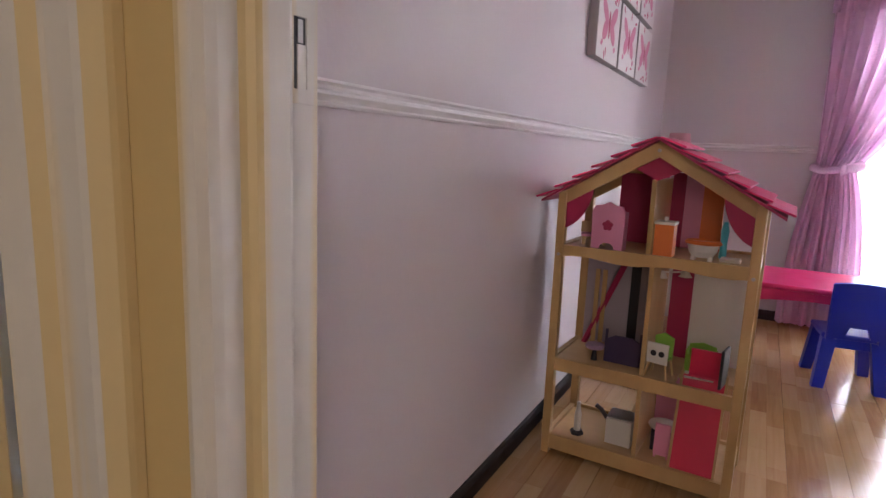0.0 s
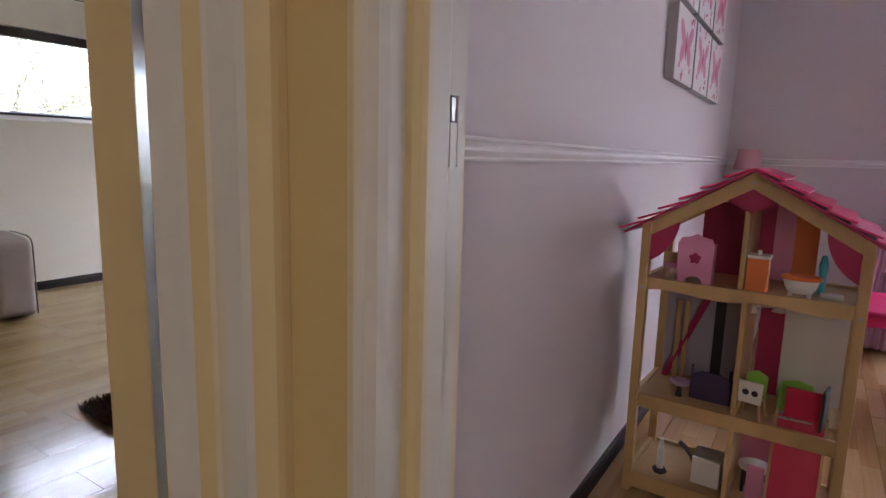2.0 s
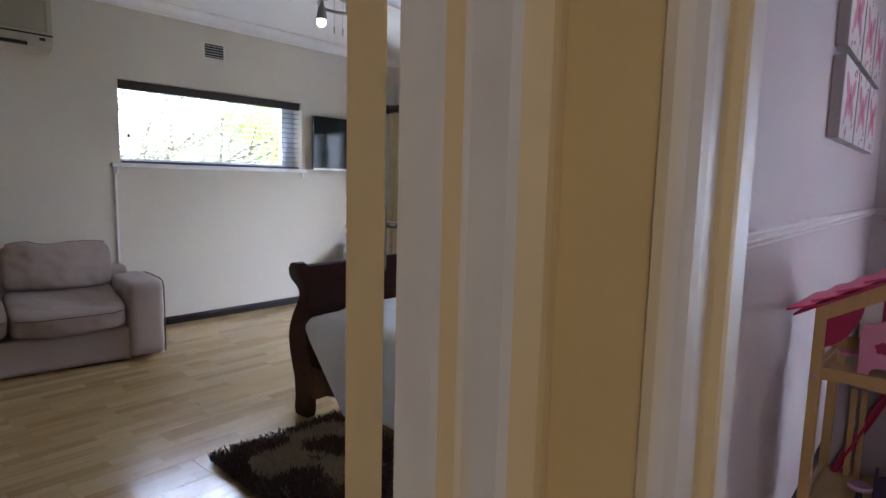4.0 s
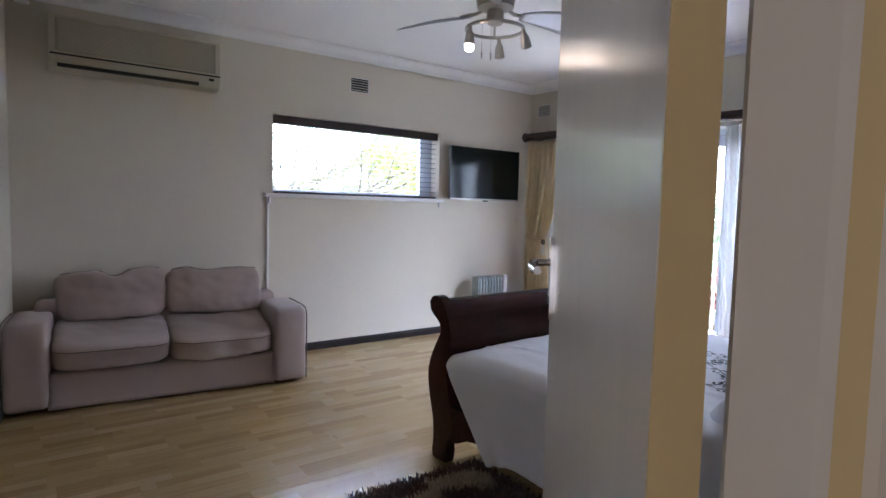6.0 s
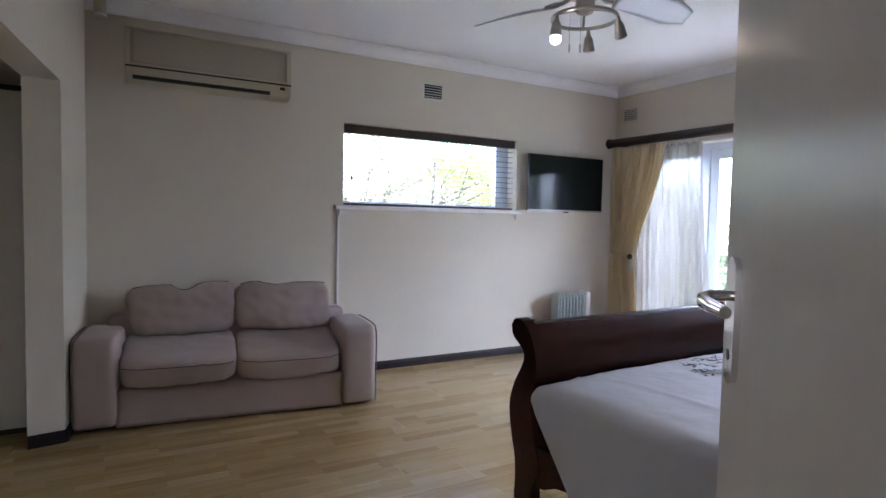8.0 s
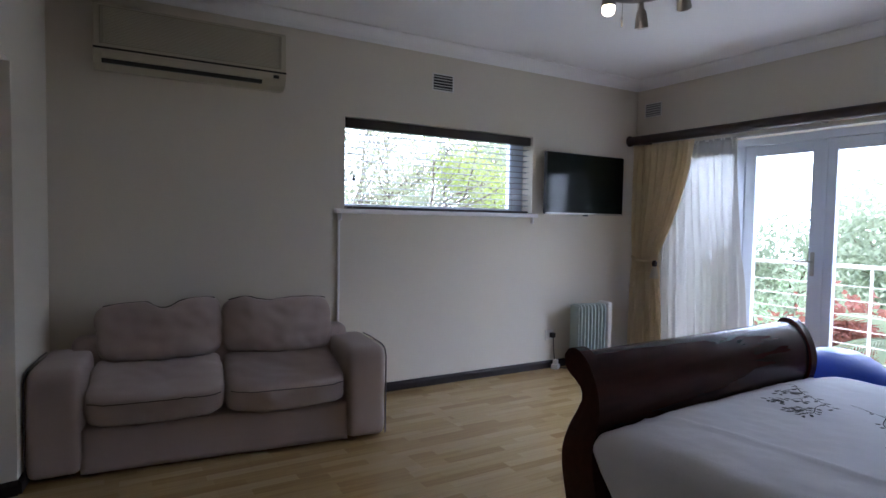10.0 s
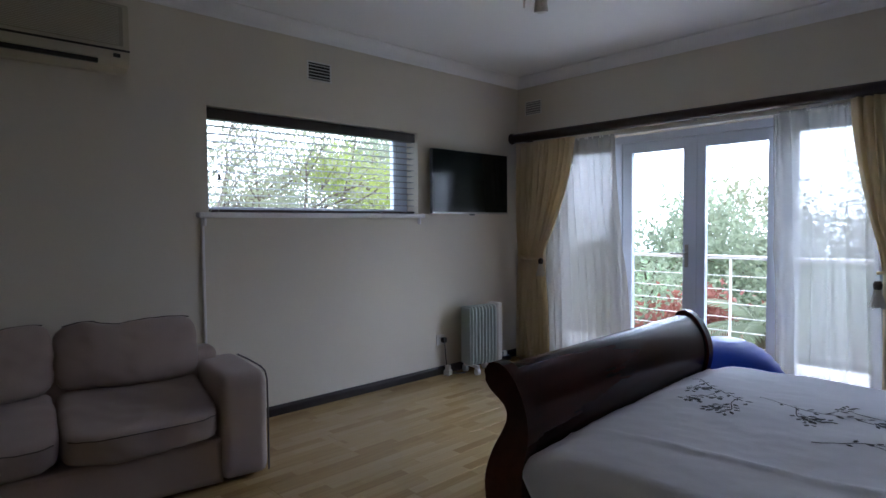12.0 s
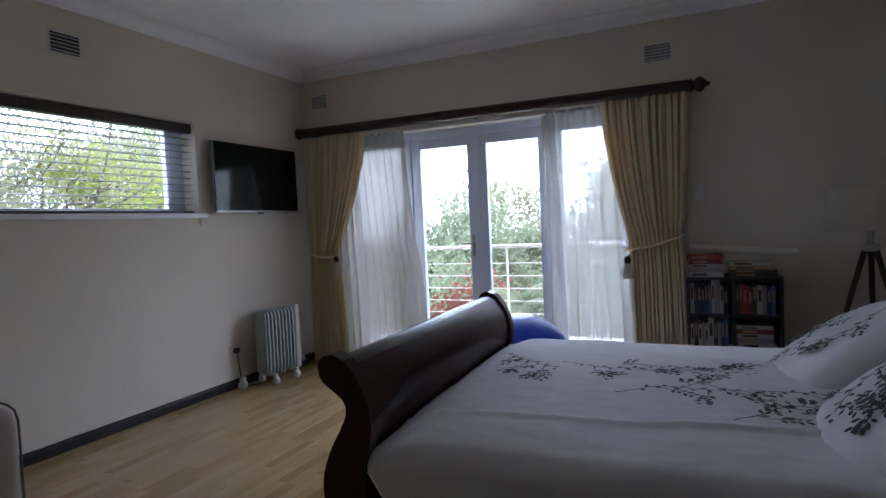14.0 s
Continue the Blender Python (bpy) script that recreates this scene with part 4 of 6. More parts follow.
fin = [(0.0, 0.0), (0.036, 0.0), (0.044, 0.012), (0.046, 0.02), (0.034, 0.028), (0.030, 0.036), (0.048, 0.055), (0.052, 0.072), (0.044, 0.09), (0.024, 0.108), (0.014, 0.114), (0.018, 0.122), (0.010, 0.134), (0.0, 0.138)]
part("finial", lathe(bmesh.new(), fin, pose(-2.0, 0, 0, 0, 90, 0)), RODWOOD, cp, smooth=True)
part("finial", lathe(bmesh.new(), [(r, z * 0.45) for r, z in fin], pose(-5.27, 0, 0.02, 0, -90, 0)), RODWOOD, cp, smooth=True)
for x in (-5.16, -3.6, -2.10):
    bm = boxed(x - 0.014, 0.03, -0.02, x + 0.014, NY - PY, 0.025, bevel=0.004)
    part("bracket", bm, RODWOOD, cp)
track = thing("curtain_track", pose(0, 4.585, 2.035), "slim white curtain track behind the pole", "curtain track")
part("rail", boxed(-4.95, -0.012, -0.01, -2.25, 0.012, 0.008, bevel=0.003), WHITEPL, track)
for x in (-4.8, -3.65, -2.4):
    part("bracket", boxed(x - 0.012, 0.012, -0.006, x + 0.012, NY - 4.585, 0.006), WHITEPL, track)


def drape(name, x_top, x_tie, x_low, z_tie, y, mat, folds, deep, seed, label, z_top=2.05, z_low=0.02):
    """A curtain from x_top=(left, right) gathered to x_tie at z_tie and falling to x_low."""
    t = thing(name, pose(0, y, 0), label, "curtain")
    n = folds * 16

    def f(u, v):
        z = z_top + (z_low - z_top) * v
        k = (z_top - z) / (z_top - z_tie)
        if z > z_tie:
            s = max(0.0, k) ** 1.6
            a, b = (x_top[i] + (x_tie[i] - x_top[i]) * s for i in (0, 1))
        else:
            q = (z_tie - z) / (z_tie - z_low)
            s = 1 - max(0.0, 1 - q) ** 2.2
            a, b = (x_tie[i] + (x_low[i] - x_tie[i]) * s for i in (0, 1))
        squeeze = math.exp(-((z - z_tie) / 0.10) ** 2)
        w = noise.noise(Vector((u * 3 + seed, v * 1.5, seed)))
        ph = u * folds * 2 * math.pi + 2.2 * w + 1.8 * noise.noise(Vector((u * 7 + seed * 2, v * 0.5, seed + 4)))
        d = deep * (1 - 0.55 * squeeze) * (0.75 + 0.5 * noise.noise(Vector((u * folds * 0.7, seed, v * 0.8))))
        crease = 0.006 * noise.noise(Vector((u * 22, v * 9 + seed, 1)))
        pleat = 0.30 * d * math.sin(2.3 * ph + seed + 2.0 * w)
        gather = 0.006 * math.sin(u * folds * 19.0) * math.exp(-((z_top - z) / 0.09) ** 2)
        return Vector((a + (b - a) * u + 0.010 * math.cos(ph) * (1 - squeeze), d * math.sin(ph) + pleat + gather + crease, z))
    bm = bmesh.new()
    sheet(bm, f, n, 56)
    thicken(part("fabric", bm, mat, t, smooth=True), 0.0025)
    return t


def tieback(parent, xa, xb, z, depth, mat, hook):
    """A rope round the gathered curtain up to the hook, with a tassel."""
    bm = bmesh.new()
    pts = []
    for i in range(25):
        a = math.pi * i / 24
        pts.append((xa + (xb - xa) * i / 24, -depth * math.sin(a) - 0.01, z + hook * (i / 24) - 0.02 * math.sin(a)))
    tube(bm, pts, 0.011, 8)
    part("tieback_rope", bm, mat, parent)


def tassel(parent, x, y, z):
    b = part("tassel_knot", lathe(bmesh.new(), [(0.0, 0.0), (0.018, -0.005), (0.026, -0.025), (0.022, -0.05), (0.016, -0.056), (0.0, -0.056)], Matrix.Translation((x, y, z)), 14), RODWOOD, parent, "dark wooden tassel head", True)
    bm = bmesh.new()
    rnd = random.Random(4)
    for k in range(46):
        a, r = rnd.random() * 6.28, rnd.random() ** 0.5
        rod(bm, (x + 0.014 * r * math.cos(a), y + 0.014 * r * math.sin(a), z - 0.05), (x + 0.046 * r * math.cos(a), y + 0.046 * r * math.sin(a), z - 0.16 - 0.012 * rnd.random()), 0.0028, seg=4)
    part("tassel_fringe", bm, PAPER, b, "cream fringe")


c1 = drape("curtain", (-5.26, -4.60), (-5.22, -4.93), (-5.24, -4.86), 1.02, PY, CURTAIN, 12, 0.032, 1.0, "cream curtain tied back with a tasselled rope")
tieback(c1, -5.22, -4.92, 1.00, 0.055, CURTAIN, -0.02)
tassel(c1, -4.915, -0.06, 0.985)
c2 = drape("curtain", (-2.60, -2.015), (-2.42, -2.06), (-2.40, -2.04), 1.06, PY, CURTAIN, 12, 0.034, 5.0, "cream curtain tied back with a tasselled rope")
tieback(c2, -2.435, -2.05, 0.98, 0.06, CURTAIN, 0.10)
tassel(c2, -2.425, -0.055, 0.94)
VY = 4.575
drape("voile", (-4.98, -4.26), (-4.96, -4.18), (-4.98, -4.10), 1.1, VY, SHEER, 10, 0.014, 9.0, "sheer white voile curtain drawn beside the balcony doors", z_top=2.04)
drape("voile", (-3.055, -2.36), (-3.04, -2.36), (-3.02, -2.34), 1.1, VY, SHEERMID, 7, 0.020, 13.0, "sheer white voile curtain drawn beside the balcony doors", z_top=2.04)


# ---- sleigh bed ----
def spray(bm, start, heading, length, seed, m, lift, depth=0):
    """An embroidered branch: a stem with small leaves, laid flat on m's xy plane."""
    rnd = random.Random(seed)
    pts, p, h = [], Vector(start), heading
    steps = max(5, int(length / 0.03))
    for i in range(steps + 1):
        pts.append(p.copy())
        h += rnd.uniform(-0.22, 0.22) + 0.10 * math.sin(i * 0.6 + seed)
        p = p + Vector((math.cos(h), math.sin(h))) * length / steps
        side = 1 if i % 2 else -1
        if i > 1:
            for q in range(2 if depth else 1):
                a = h + side * rnd.uniform(0.6, 1.1) * (1 if q == 0 else -1)
                o = p + Vector((math.cos(a), math.sin(a))) * 0.006
                l, w = rnd.uniform(0.022, 0.034), rnd.uniform(0.006, 0.009)
                ax, ay = Vector((math.cos(a), math.sin(a))), Vector((-math.sin(a), math.cos(a)))
                vs = [bm.verts.new(m @ Vector((*(o + ax * l * s + ay * w * c), lift))) for s, c in ((0, 0), (0.3, 0.8), (0.65, 0.9), (1, 0), (0.65, -0.9), (0.3, -0.8))]
                bm.faces.new(vs)
        if depth < 2 and i in (steps // 3, steps // 2 + 1, steps - 2) and length > 0.12:
            spray(bm, p, h + side * rnd.uniform(0.7, 1.2), length * rnd.uniform(0.28, 0.45), seed * 7 + i, m, lift, depth + 1)
    w = 0.0028 if depth == 0 else 0.002
    for a, b in zip(pts, pts[1:]):
        n = Vector((-(b - a).y, (b - a).x)).normalized() * w
        bm.faces.new([bm.verts.new(m @ Vector((*v, lift))) for v in (a + n, b + n, b - n, a - n)])


def bed():
    t = thing("sleigh_bed", pose(-2.89, 1.60, 0, 0, 0, 2.2), "dark mahogany sleigh bed with a scrolled footboard", "bed")
    W, L = 1.56, 2.08
    post = [(-0.022, 0.0), (-0.022, 0.10), (-0.028, 0.20), (-0.052, 0.29), (-0.072, 0.38), (-0.075, 0.46), (-0.045, 0.55), (0.0, 0.63), (0.022, 0.69), (-0.015, 0.73), (-0.052, 0.755), (-0.075, 0.79), (-0.070, 0.825), (-0.045, 0.845), (-0.010, 0.845),
            (0.025, 0.825), (0.055, 0.79), (0.085, 0.73), (0.10, 0.67), (0.10, 0.61), (0.085, 0.54), (0.075, 0.47), (0.085, 0.38), (0.115, 0.29), (0.135, 0.22), (0.13, 0.16), (0.09, 0.11), (0.082, 0.0)]
    post = [(x - 0.02, z) for x, z in post]

    def end_posts(m, name):
        for y in (0.0, W - 0.055):
            bm = bmesh.new()
            prism(bm, flowing(post), y, y + 0.055, axis="y", m=m)
            es = [e for e in bm.edges if abs(e.verts[0].co.y - e.verts[1].co.y) < 1e-5]
            bmesh.ops.bevel(bm, geom=es, offset=0.004, segments=2, affect="EDGES")
            part(name, bm, MAHOG, t, smooth=True)
    end_posts(None, "foot_post")
    curve = [(0.005, 0.20), (-0.022, 0.30), (-0.04, 0.40), (-0.04, 0.48), (-0.015, 0.56), (0.008, 0.63), (0.004, 0.69), (-0.035, 0.735), (-0.068, 0.765), (-0.080, 0.79), (-0.074, 0.812), (-0.055, 0.828), (-0.03, 0.828), (0.0, 0.812),
             (0.03, 0.775), (0.055, 0.73), (0.068, 0.67), (0.068, 0.61), (0.052, 0.54), (0.042, 0.47), (0.048, 0.38), (0.07, 0.29), (0.08, 0.20)]
    bm = bmesh.new()
    prism(bm, flowing(curve), 0.055, W - 0.055, axis="y")
    part("footboard", bm, MAHOG, t, "polished rolled footboard", smooth=True)
    mirror = Matrix.Translation((L, 0, 0)) @ Matrix.Diagonal((-1, 1, 1.3, 1))
    end_posts(mirror, "head_post")
    bm = bmesh.new()
    prism(bm, flowing(curve), 0.055, W - 0.055, axis="y", m=mirror)
    part("headboard", bm, MAHOG, t, smooth=True)
    for y in (0.004, W - 0.034):
        bm = bmesh.new()
        prism(bm, [(0.09, 0.30), (0.10, 0.12), (0.15, 0.13), (0.22, 0.165), (0.34, 0.185), (L - 0.34, 0.185), (L - 0.2, 0.16), (L - 0.10, 0.12), (L - 0.09, 0.30)], y, y + 0.03, axis="y")
        part("side_rail", bm, MAHOG, t)
    for k in range(9):
        x = 0.2 + k * 0.21
        part("slat", boxed(x, 0.036, 0.20, x + 0.07, W - 0.036, 0.215), PINE, t)
    return t


bed()
bm = bmesh.new()
puff(bm, 1.92, 1.44, 0.24, pose(-1.88, 2.42, 0.337, 0, 0, 2.2), power=9, wrinkle=0.0, n=10)
solid("mattress", bm, LINEN, "thick mattress lying in the sleigh bed under a white cover", "mattress", smooth=True)


def duvet():
    t = thing("bedspread", pose(-2.80, 1.6035, 0, 0, 0, 2.2), "white bedspread with black embroidered branches over the bed", "bedspread")
    L, W, top = 2.0, 1.56, 0.592

    def lie(x, s):
        """The uneven lie of the cloth over the mattress: soft swells, a long crease and fine crumples."""
        swell = noise.noise(Vector((x * 3, s * 3, 2))) * 0.008 + noise.noise(Vector((x * 9, s * 9, 5))) * 0.003
        crumple = 0.0035 * abs(noise.noise(Vector((x * 5 + s * 3, s * 16 - x * 6, 8)))) + 0.002 * noise.noise(Vector((x * 26, s * 26, 1)))
        crease = 0.008 * math.exp(-((s - 0.32 - 0.10 * (x - 0.5) - 0.012 * math.sin(x * 7)) / 0.016) ** 2)
        tuck = 0.035 * math.exp(-((x + 0.02) / 0.07) ** 2)
        return swell + crumple + crease - tuck + 0.012 * math.sin(math.pi * min(max(s / W, 0), 1))

    def f(u, v):
        x = -0.02 + u * L
        s = v * (W + 0.84) - 0.42
        r = 0.06
        drop = lie(x, 0.06 if s < r else W - r)
        if s < r:
            d = r - s
            q = min(d / (r * 1.57), 1.0) * math.pi / 2
            y = r - r * math.sin(q)
            z = top - r + r * math.cos(q) - max(0, d - r * 1.57)
            fold = 0.014 * math.sin(x * 11 + 2 * noise.noise(Vector((x * 2, 0, 1)))) * min(max(0, d - 0.09) / 0.3, 1)
            return Vector((x + 0.8 * max(0, d - 0.08) * math.exp(-(u / 0.16) ** 2), y - 0.012 - fold - 0.012 * min(max(0, d - 0.06) / 0.08, 1), z + drop))
        if s > W - r:
            d = s - W + r
            q = min(d / (r * 1.57), 1.0) * math.pi / 2
            y = W - r + r * math.sin(q)
            z = top - r + r * math.cos(q) - max(0, d - r * 1.57)
            return Vector((x, y + 0.012, z + drop))
        return Vector((x, s, top + lie(x, s)))
    bm = bmesh.new()
    sheet(bm, f, 120, 140)
    thicken(part("cover", bm, LINEN, t, smooth=True), 0.008)
    bm = bmesh.new()
    m = Matrix.Translation((0, 0, 0))
    for st, hd, ln, sd in (((0.03, 1.19), -0.50, 0.42, 3), ((0.36, 1.02), 0.05, 0.36, 4), ((0.66, 1.03), -0.42, 0.40, 6), ((0.62, 0.62), 0.45, 0.36, 8), ((0.90, 0.80), -0.6, 0.34, 11), ((1.05, 0.74), -0.08, 0.40, 12), ((0.98, 0.42), 0.65, 0.26, 15)):
        spray(bm, st, hd, ln, sd, m, 0.0)
    for v in bm.verts:
        v.co.z = top + lie(v.co.x, v.co.y) + 0.0062
    part("embroidery", bm, THREAD, t, "black embroidered branches")["kind"] = "stuff"
    return t


duvet()


def pillow(m, seed, label, w=0.66, h=0.66, branches=True, mat=None):
    t = thing("pillow", m, label, "pillow", "pillows on the bed")
    bm = bmesh.new()
    puff(bm, w, h, 0.18, None, power=3.2, wrinkle=0.012, seed=seed, n=22, pinch=0.75)
    c = part("pillow_case", bm, mat or LINEN, t, smooth=True)
    if branches:
        bm = bmesh.new()
        for st, hd, ln, sd in (((-0.24, -0.20), 0.7, 0.42, seed), ((-0.22, 0.04), 0.4, 0.30, seed + 5), ((-0.02, -0.24), 0.9, 0.34, seed + 3)):
            spray(bm, st, hd, ln, sd, Matrix(), 0.0)
        for v in bm.verts:
            x, y = v.co.x / (w / 2), v.co.y / (h / 2)
            k = max(0.02, 1 - min(abs(x), 0.98) ** 3.2 - min(abs(y), 0.98) ** 3.2) ** (1 / 3.2)
            v.co.z = 0.09 * k * (1 - 0.75 * (abs(x * y)) ** 2) + 0.011
        part("embroidery", bm, THREAD, c, "black embroidered branches")["kind"] = "stuff"
    return t


pillow(pose(-1.41, 2.80, 0.672, 0, -31, 0) @ pose(0, 0, 0, 0, 0, 185), 31, "white square pillow with black embroidered branches leaning on the headboard")
pillow(pose(-1.36, 2.06, 0.690, 0, -34, 0) @ pose(0, 0, 0, 0, 0, 176), 37, "white square pillow with black embroidered branches leaning on the headboard")
pillow(pose(-1.05, 2.74, 0.84, 0, -62, 0), 41, "plain cream pillow behind the embroidered pillows", 0.48, 0.70, False, CANVAS)
pillow(pose(-1.05, 2.02, 0.84, 0, -62, 0), 43, "plain cream pillow behind the embroidered pillows", 0.48, 0.70, False, CANVAS)

# ---- exercise ball ----
BR = 0.325
ball = bmesh.new()
prof = []
for k in range(41):
    th = math.pi * k / 40
    rib = 0.0025 * math.cos(th * 40) if 0.25 < th < 2.9 else 0
    prof.append(((BR + rib) * math.sin(th), BR - (BR + rib) * math.cos(th)))
lathe(ball, prof, None, 48)
eb = thing("exercise_ball", pose(-2.96, 3.56, 0.0), "large royal blue exercise ball on the floor by the balcony doors", "exercise ball")
part("skin", ball, BALLM, eb, smooth=True)
part("valve", rod(bmesh.new(), (0, -BR - 0.001, BR), (0, -BR + 0.01, BR), 0.011, 0.013, 12), WHITEPL, eb, "white valve plug")


# ---- bookshelf and books ----
def bookcase():
    t = thing("bookcase", pose(-2.04, 4.31, 0), "low black wooden bookcase filled with books against the wall", "bookcase")
    W, D, H = 0.56, 0.29, 0.80
    part("side", boxed(0, 0, 0, 0.018, D, H, bevel=0.002), DARKPL, t)
    part("side", boxed(W - 0.018, 0, 0, W, D, H, bevel=0.002), DARKPL, t)
    part("upright", boxed(W / 2 - 0.008, 0.01, 0.06, W / 2 + 0.008, D - 0.01, H - 0.02), DARKPL, t)
    part("back_panel", boxed(0.018, D - 0.008, 0.04, W - 0.018, D, H), DARKPL, t)
    for z in (0.04, 0.29, 0.54, H - 0.02):
        part("shelf", boxed(0.018, 0.0, z, W / 2 - 0.008 if z not in (0.04, H - 0.02) else W - 0.018, D - 0.008, z + 0.018), DARKPL, t)
        if z in (0.29, 0.54):
            part("shelf", boxed(W / 2 + 0.008, 0.0, z, W - 0.018, D - 0.008, z + 0.018), DARKPL, t)
    return t


bookcase()
BOOKCOL = [material("book cloth " + n, c, 0.55, grain=(0.08, 60), patch=(0.06, 9)) for n, c in (("navy", (0.02, 0.03, 0.08)), ("red", (0.27, 0.03, 0.03)), ("white", (0.40, 0.37, 0.32)), ("black", (0.02, 0.02, 0.02)), ("maroon", (0.16, 0.02, 0.03)), ("grey", (0.22, 0.22, 0.24)), ("blue", (0.05, 0.10, 0.25)), ("tan", (0.32, 0.22, 0.12)))]
BOOKNAME = ("navy", "dark red", "off-white", "black", "maroon", "grey", "blue", "tan")


def book(m, w, d, h, c, lying=False):
    """A book with its spine towards -y: cover, page block and a plain title bar."""
    t = thing("book", m, "%s book %s" % (BOOKNAME[c], "lying flat in a stack on the bookcase" if lying else "standing upright in the bookcase"), "book", "books on the bookcase")
    bm = bmesh.new()
    box(bm, 0, 0, 0, w, 0.003, h)
    box(bm, 0, 0.003, 0, 0.002, d, h)
    box(bm, w - 0.002, 0.003, 0, w, d, h)
    part("cover", bm, BOOKCOL[c], t)
    part("pages", boxed(0.002, 0.0032, 0.003, w - 0.002, d - 0.004, h - 0.003), PAPER, t, "cream page block")
    part("title_bar", boxed(w * 0.25, -0.0006, h * 0.45, w * 0.75, 0.0, h * 0.85), BOOKCOL[7] if c not in (2, 7) else BOOKCOL[3], t)
    return t


rnd = random.Random(12)
for x0, x1, z, cols in ((0.02, 0.27, 0.558, (2, 0, 0, 3, 0, 6, 2, 5, 2, 3, 5)), (0.29, 0.54, 0.558, (3, 1, 1, 4, 3, 2, 5, 0, 6, 0, 5, 2)), (0.02, 0.27, 0.308, (2, 3, 2, 5, 2, 2, 3, 5, 0, 6)), (0.02, 0.27, 0.058, (3, 0, 4, 2, 5, 7, 3, 6)), (0.29, 0.54, 0.058, (0, 4, 3, 2, 7, 5, 3, 6))):
    x, k = x0 + 0.002, 0
    while True:
        w = rnd.uniform(0.016, 0.033)
        if x + w > x1 - 0.001:
            break
        h = rnd.uniform(0.165, 0.222)
        book(pose(-2.04 + x, 4.31 + rnd.uniform(0.012, 0.03), z), w, rnd.uniform(0.13, 0.2), h, cols[k % len(cols)])
        x += w + 0.0008
        k += 1


def stack(x, y, z, cols, wide, seed):
    r = random.Random(seed)
    for c in cols:
        th = r.uniform(0.018, 0.034)
        w, d = wide * r.uniform(0.88, 1.0), r.uniform(0.14, 0.19)
        # lying flat: the spine's length runs along x
        book(Matrix.Translation((x + r.uniform(0, 0.012) + w, y + r.uniform(0, 0.015), z)) @ pose(0, 0, 0, 0, -90, 0), th, d, w, c, True)
        z += th + 0.0006
    return z


stack(-2.04 + 0.292, 4.322, 0.308, (7, 2, 5, 2, 4, 2), 0.235, 5)
za = stack(-2.035, 4.325, 0.80, (2, 5, 2, 4, 1), 0.225, 6)
zb = stack(-1.79, 4.335, 0.80, (3, 3, 7, 2), 0.275, 8)
roll = thing("paper_roll", pose(-1.70, 4.46, 0.968, 0, 4.5, 0), "long rolled white paper lying across the book stacks", "paper roll")
bm = bmesh.new()
tube(bm, [(-0.32, 0, 0), (-0.1, 0, 0.002), (0.1, 0, 0.002), (0.32, 0, 0)], 0.020, 18)
part("roll", bm, PAPER, roll, smooth=True)
sw = thing("light_switch", pose(-1.955, NY, 1.37), "white light switch on the bedroom wall", "light switch")
part("face_plate", boxed(-0.034, -0.009, -0.06, 0.034, 0, 0.06, bevel=0.003), WHITEPL, sw)
part("rocker", boxed(-0.012, -0.013, -0.022, 0.012, -0.009, 0.022, bevel=0.002), WHITEPL, sw)


# ---- tripod lamp ----
lx, ly = -1.04, 4.28
tl = thing("tripod_lamp", pose(lx, ly, 0), "floor lamp with a cream drum shade on a dark wooden tripod", "floor lamp")
bm = bmesh.new()
lathe(bm, [(0.225, 1.08), (0.195, 1.325), (0.193, 1.325), (0.223, 1.08)], None, 40)
part("shade", bm, SHADECREAM, tl, smooth=True)
for k, deg in enumerate((195, 320, 75)):
    c, s_ = math.cos(radians(deg)), math.sin(radians(deg))
    leg = part("leg", tube(bmesh.new(), [(0.025 * c, 0.025 * s_, 0.98), (0.30 * c, 0.30 * s_, 0.012)], lambda u: 0.017 - 0.006 * u, 8), RODWOOD, tl)
    part("brass_foot", rod(bmesh.new(), (0.30 * c, 0.30 * s_, 0.03), (0.305 * c, 0.305 * s_, 0.0), 0.012, 0.010, 10), STEEL, leg)
part("collar", lathe(bmesh.new(), [(0.0, 0.955), (0.045, 0.955), (0.05, 0.97), (0.045, 0.995), (0.02, 1.0), (0.014, 1.03), (0.02, 1.05), (0.018, 1.12), (0.0, 1.12)], None, 20), STEEL, tl, smooth=True)
part("bulb", lathe(bmesh.new(), [(0.0, 1.12), (0.014, 1.12), (0.03, 1.17), (0.03, 1.19), (0.018, 1.215), (0.0, 1.22)], None, 16), WHITEPL, tl, smooth=True)
bs = thing("bedside_table", pose(-1.36, 3.42, 0), "small dark wooden bedside table beside the bed", "bedside table")
part("top", boxed(0, 0, 0.53, 0.48, 0.40, 0.555, bevel=0.004), MAHOG, bs)
for x in (0.015, 0.435):
    for y in (0.015, 0.355):
        part("leg", boxed(x, y, 0, x + 0.03, y + 0.03, 0.53, bevel=0.003), MAHOG, bs)
dr = part("drawer", boxed(0.045, 0.012, 0.40, 0.435, 0.37, 0.525, bevel=0.003), MAHOG, bs)
part("knob", rod(bmesh.new(), (0.24, 0.012, 0.46), (0.24, -0.012, 0.46), 0.011, 0.014, 12), STEEL, dr)


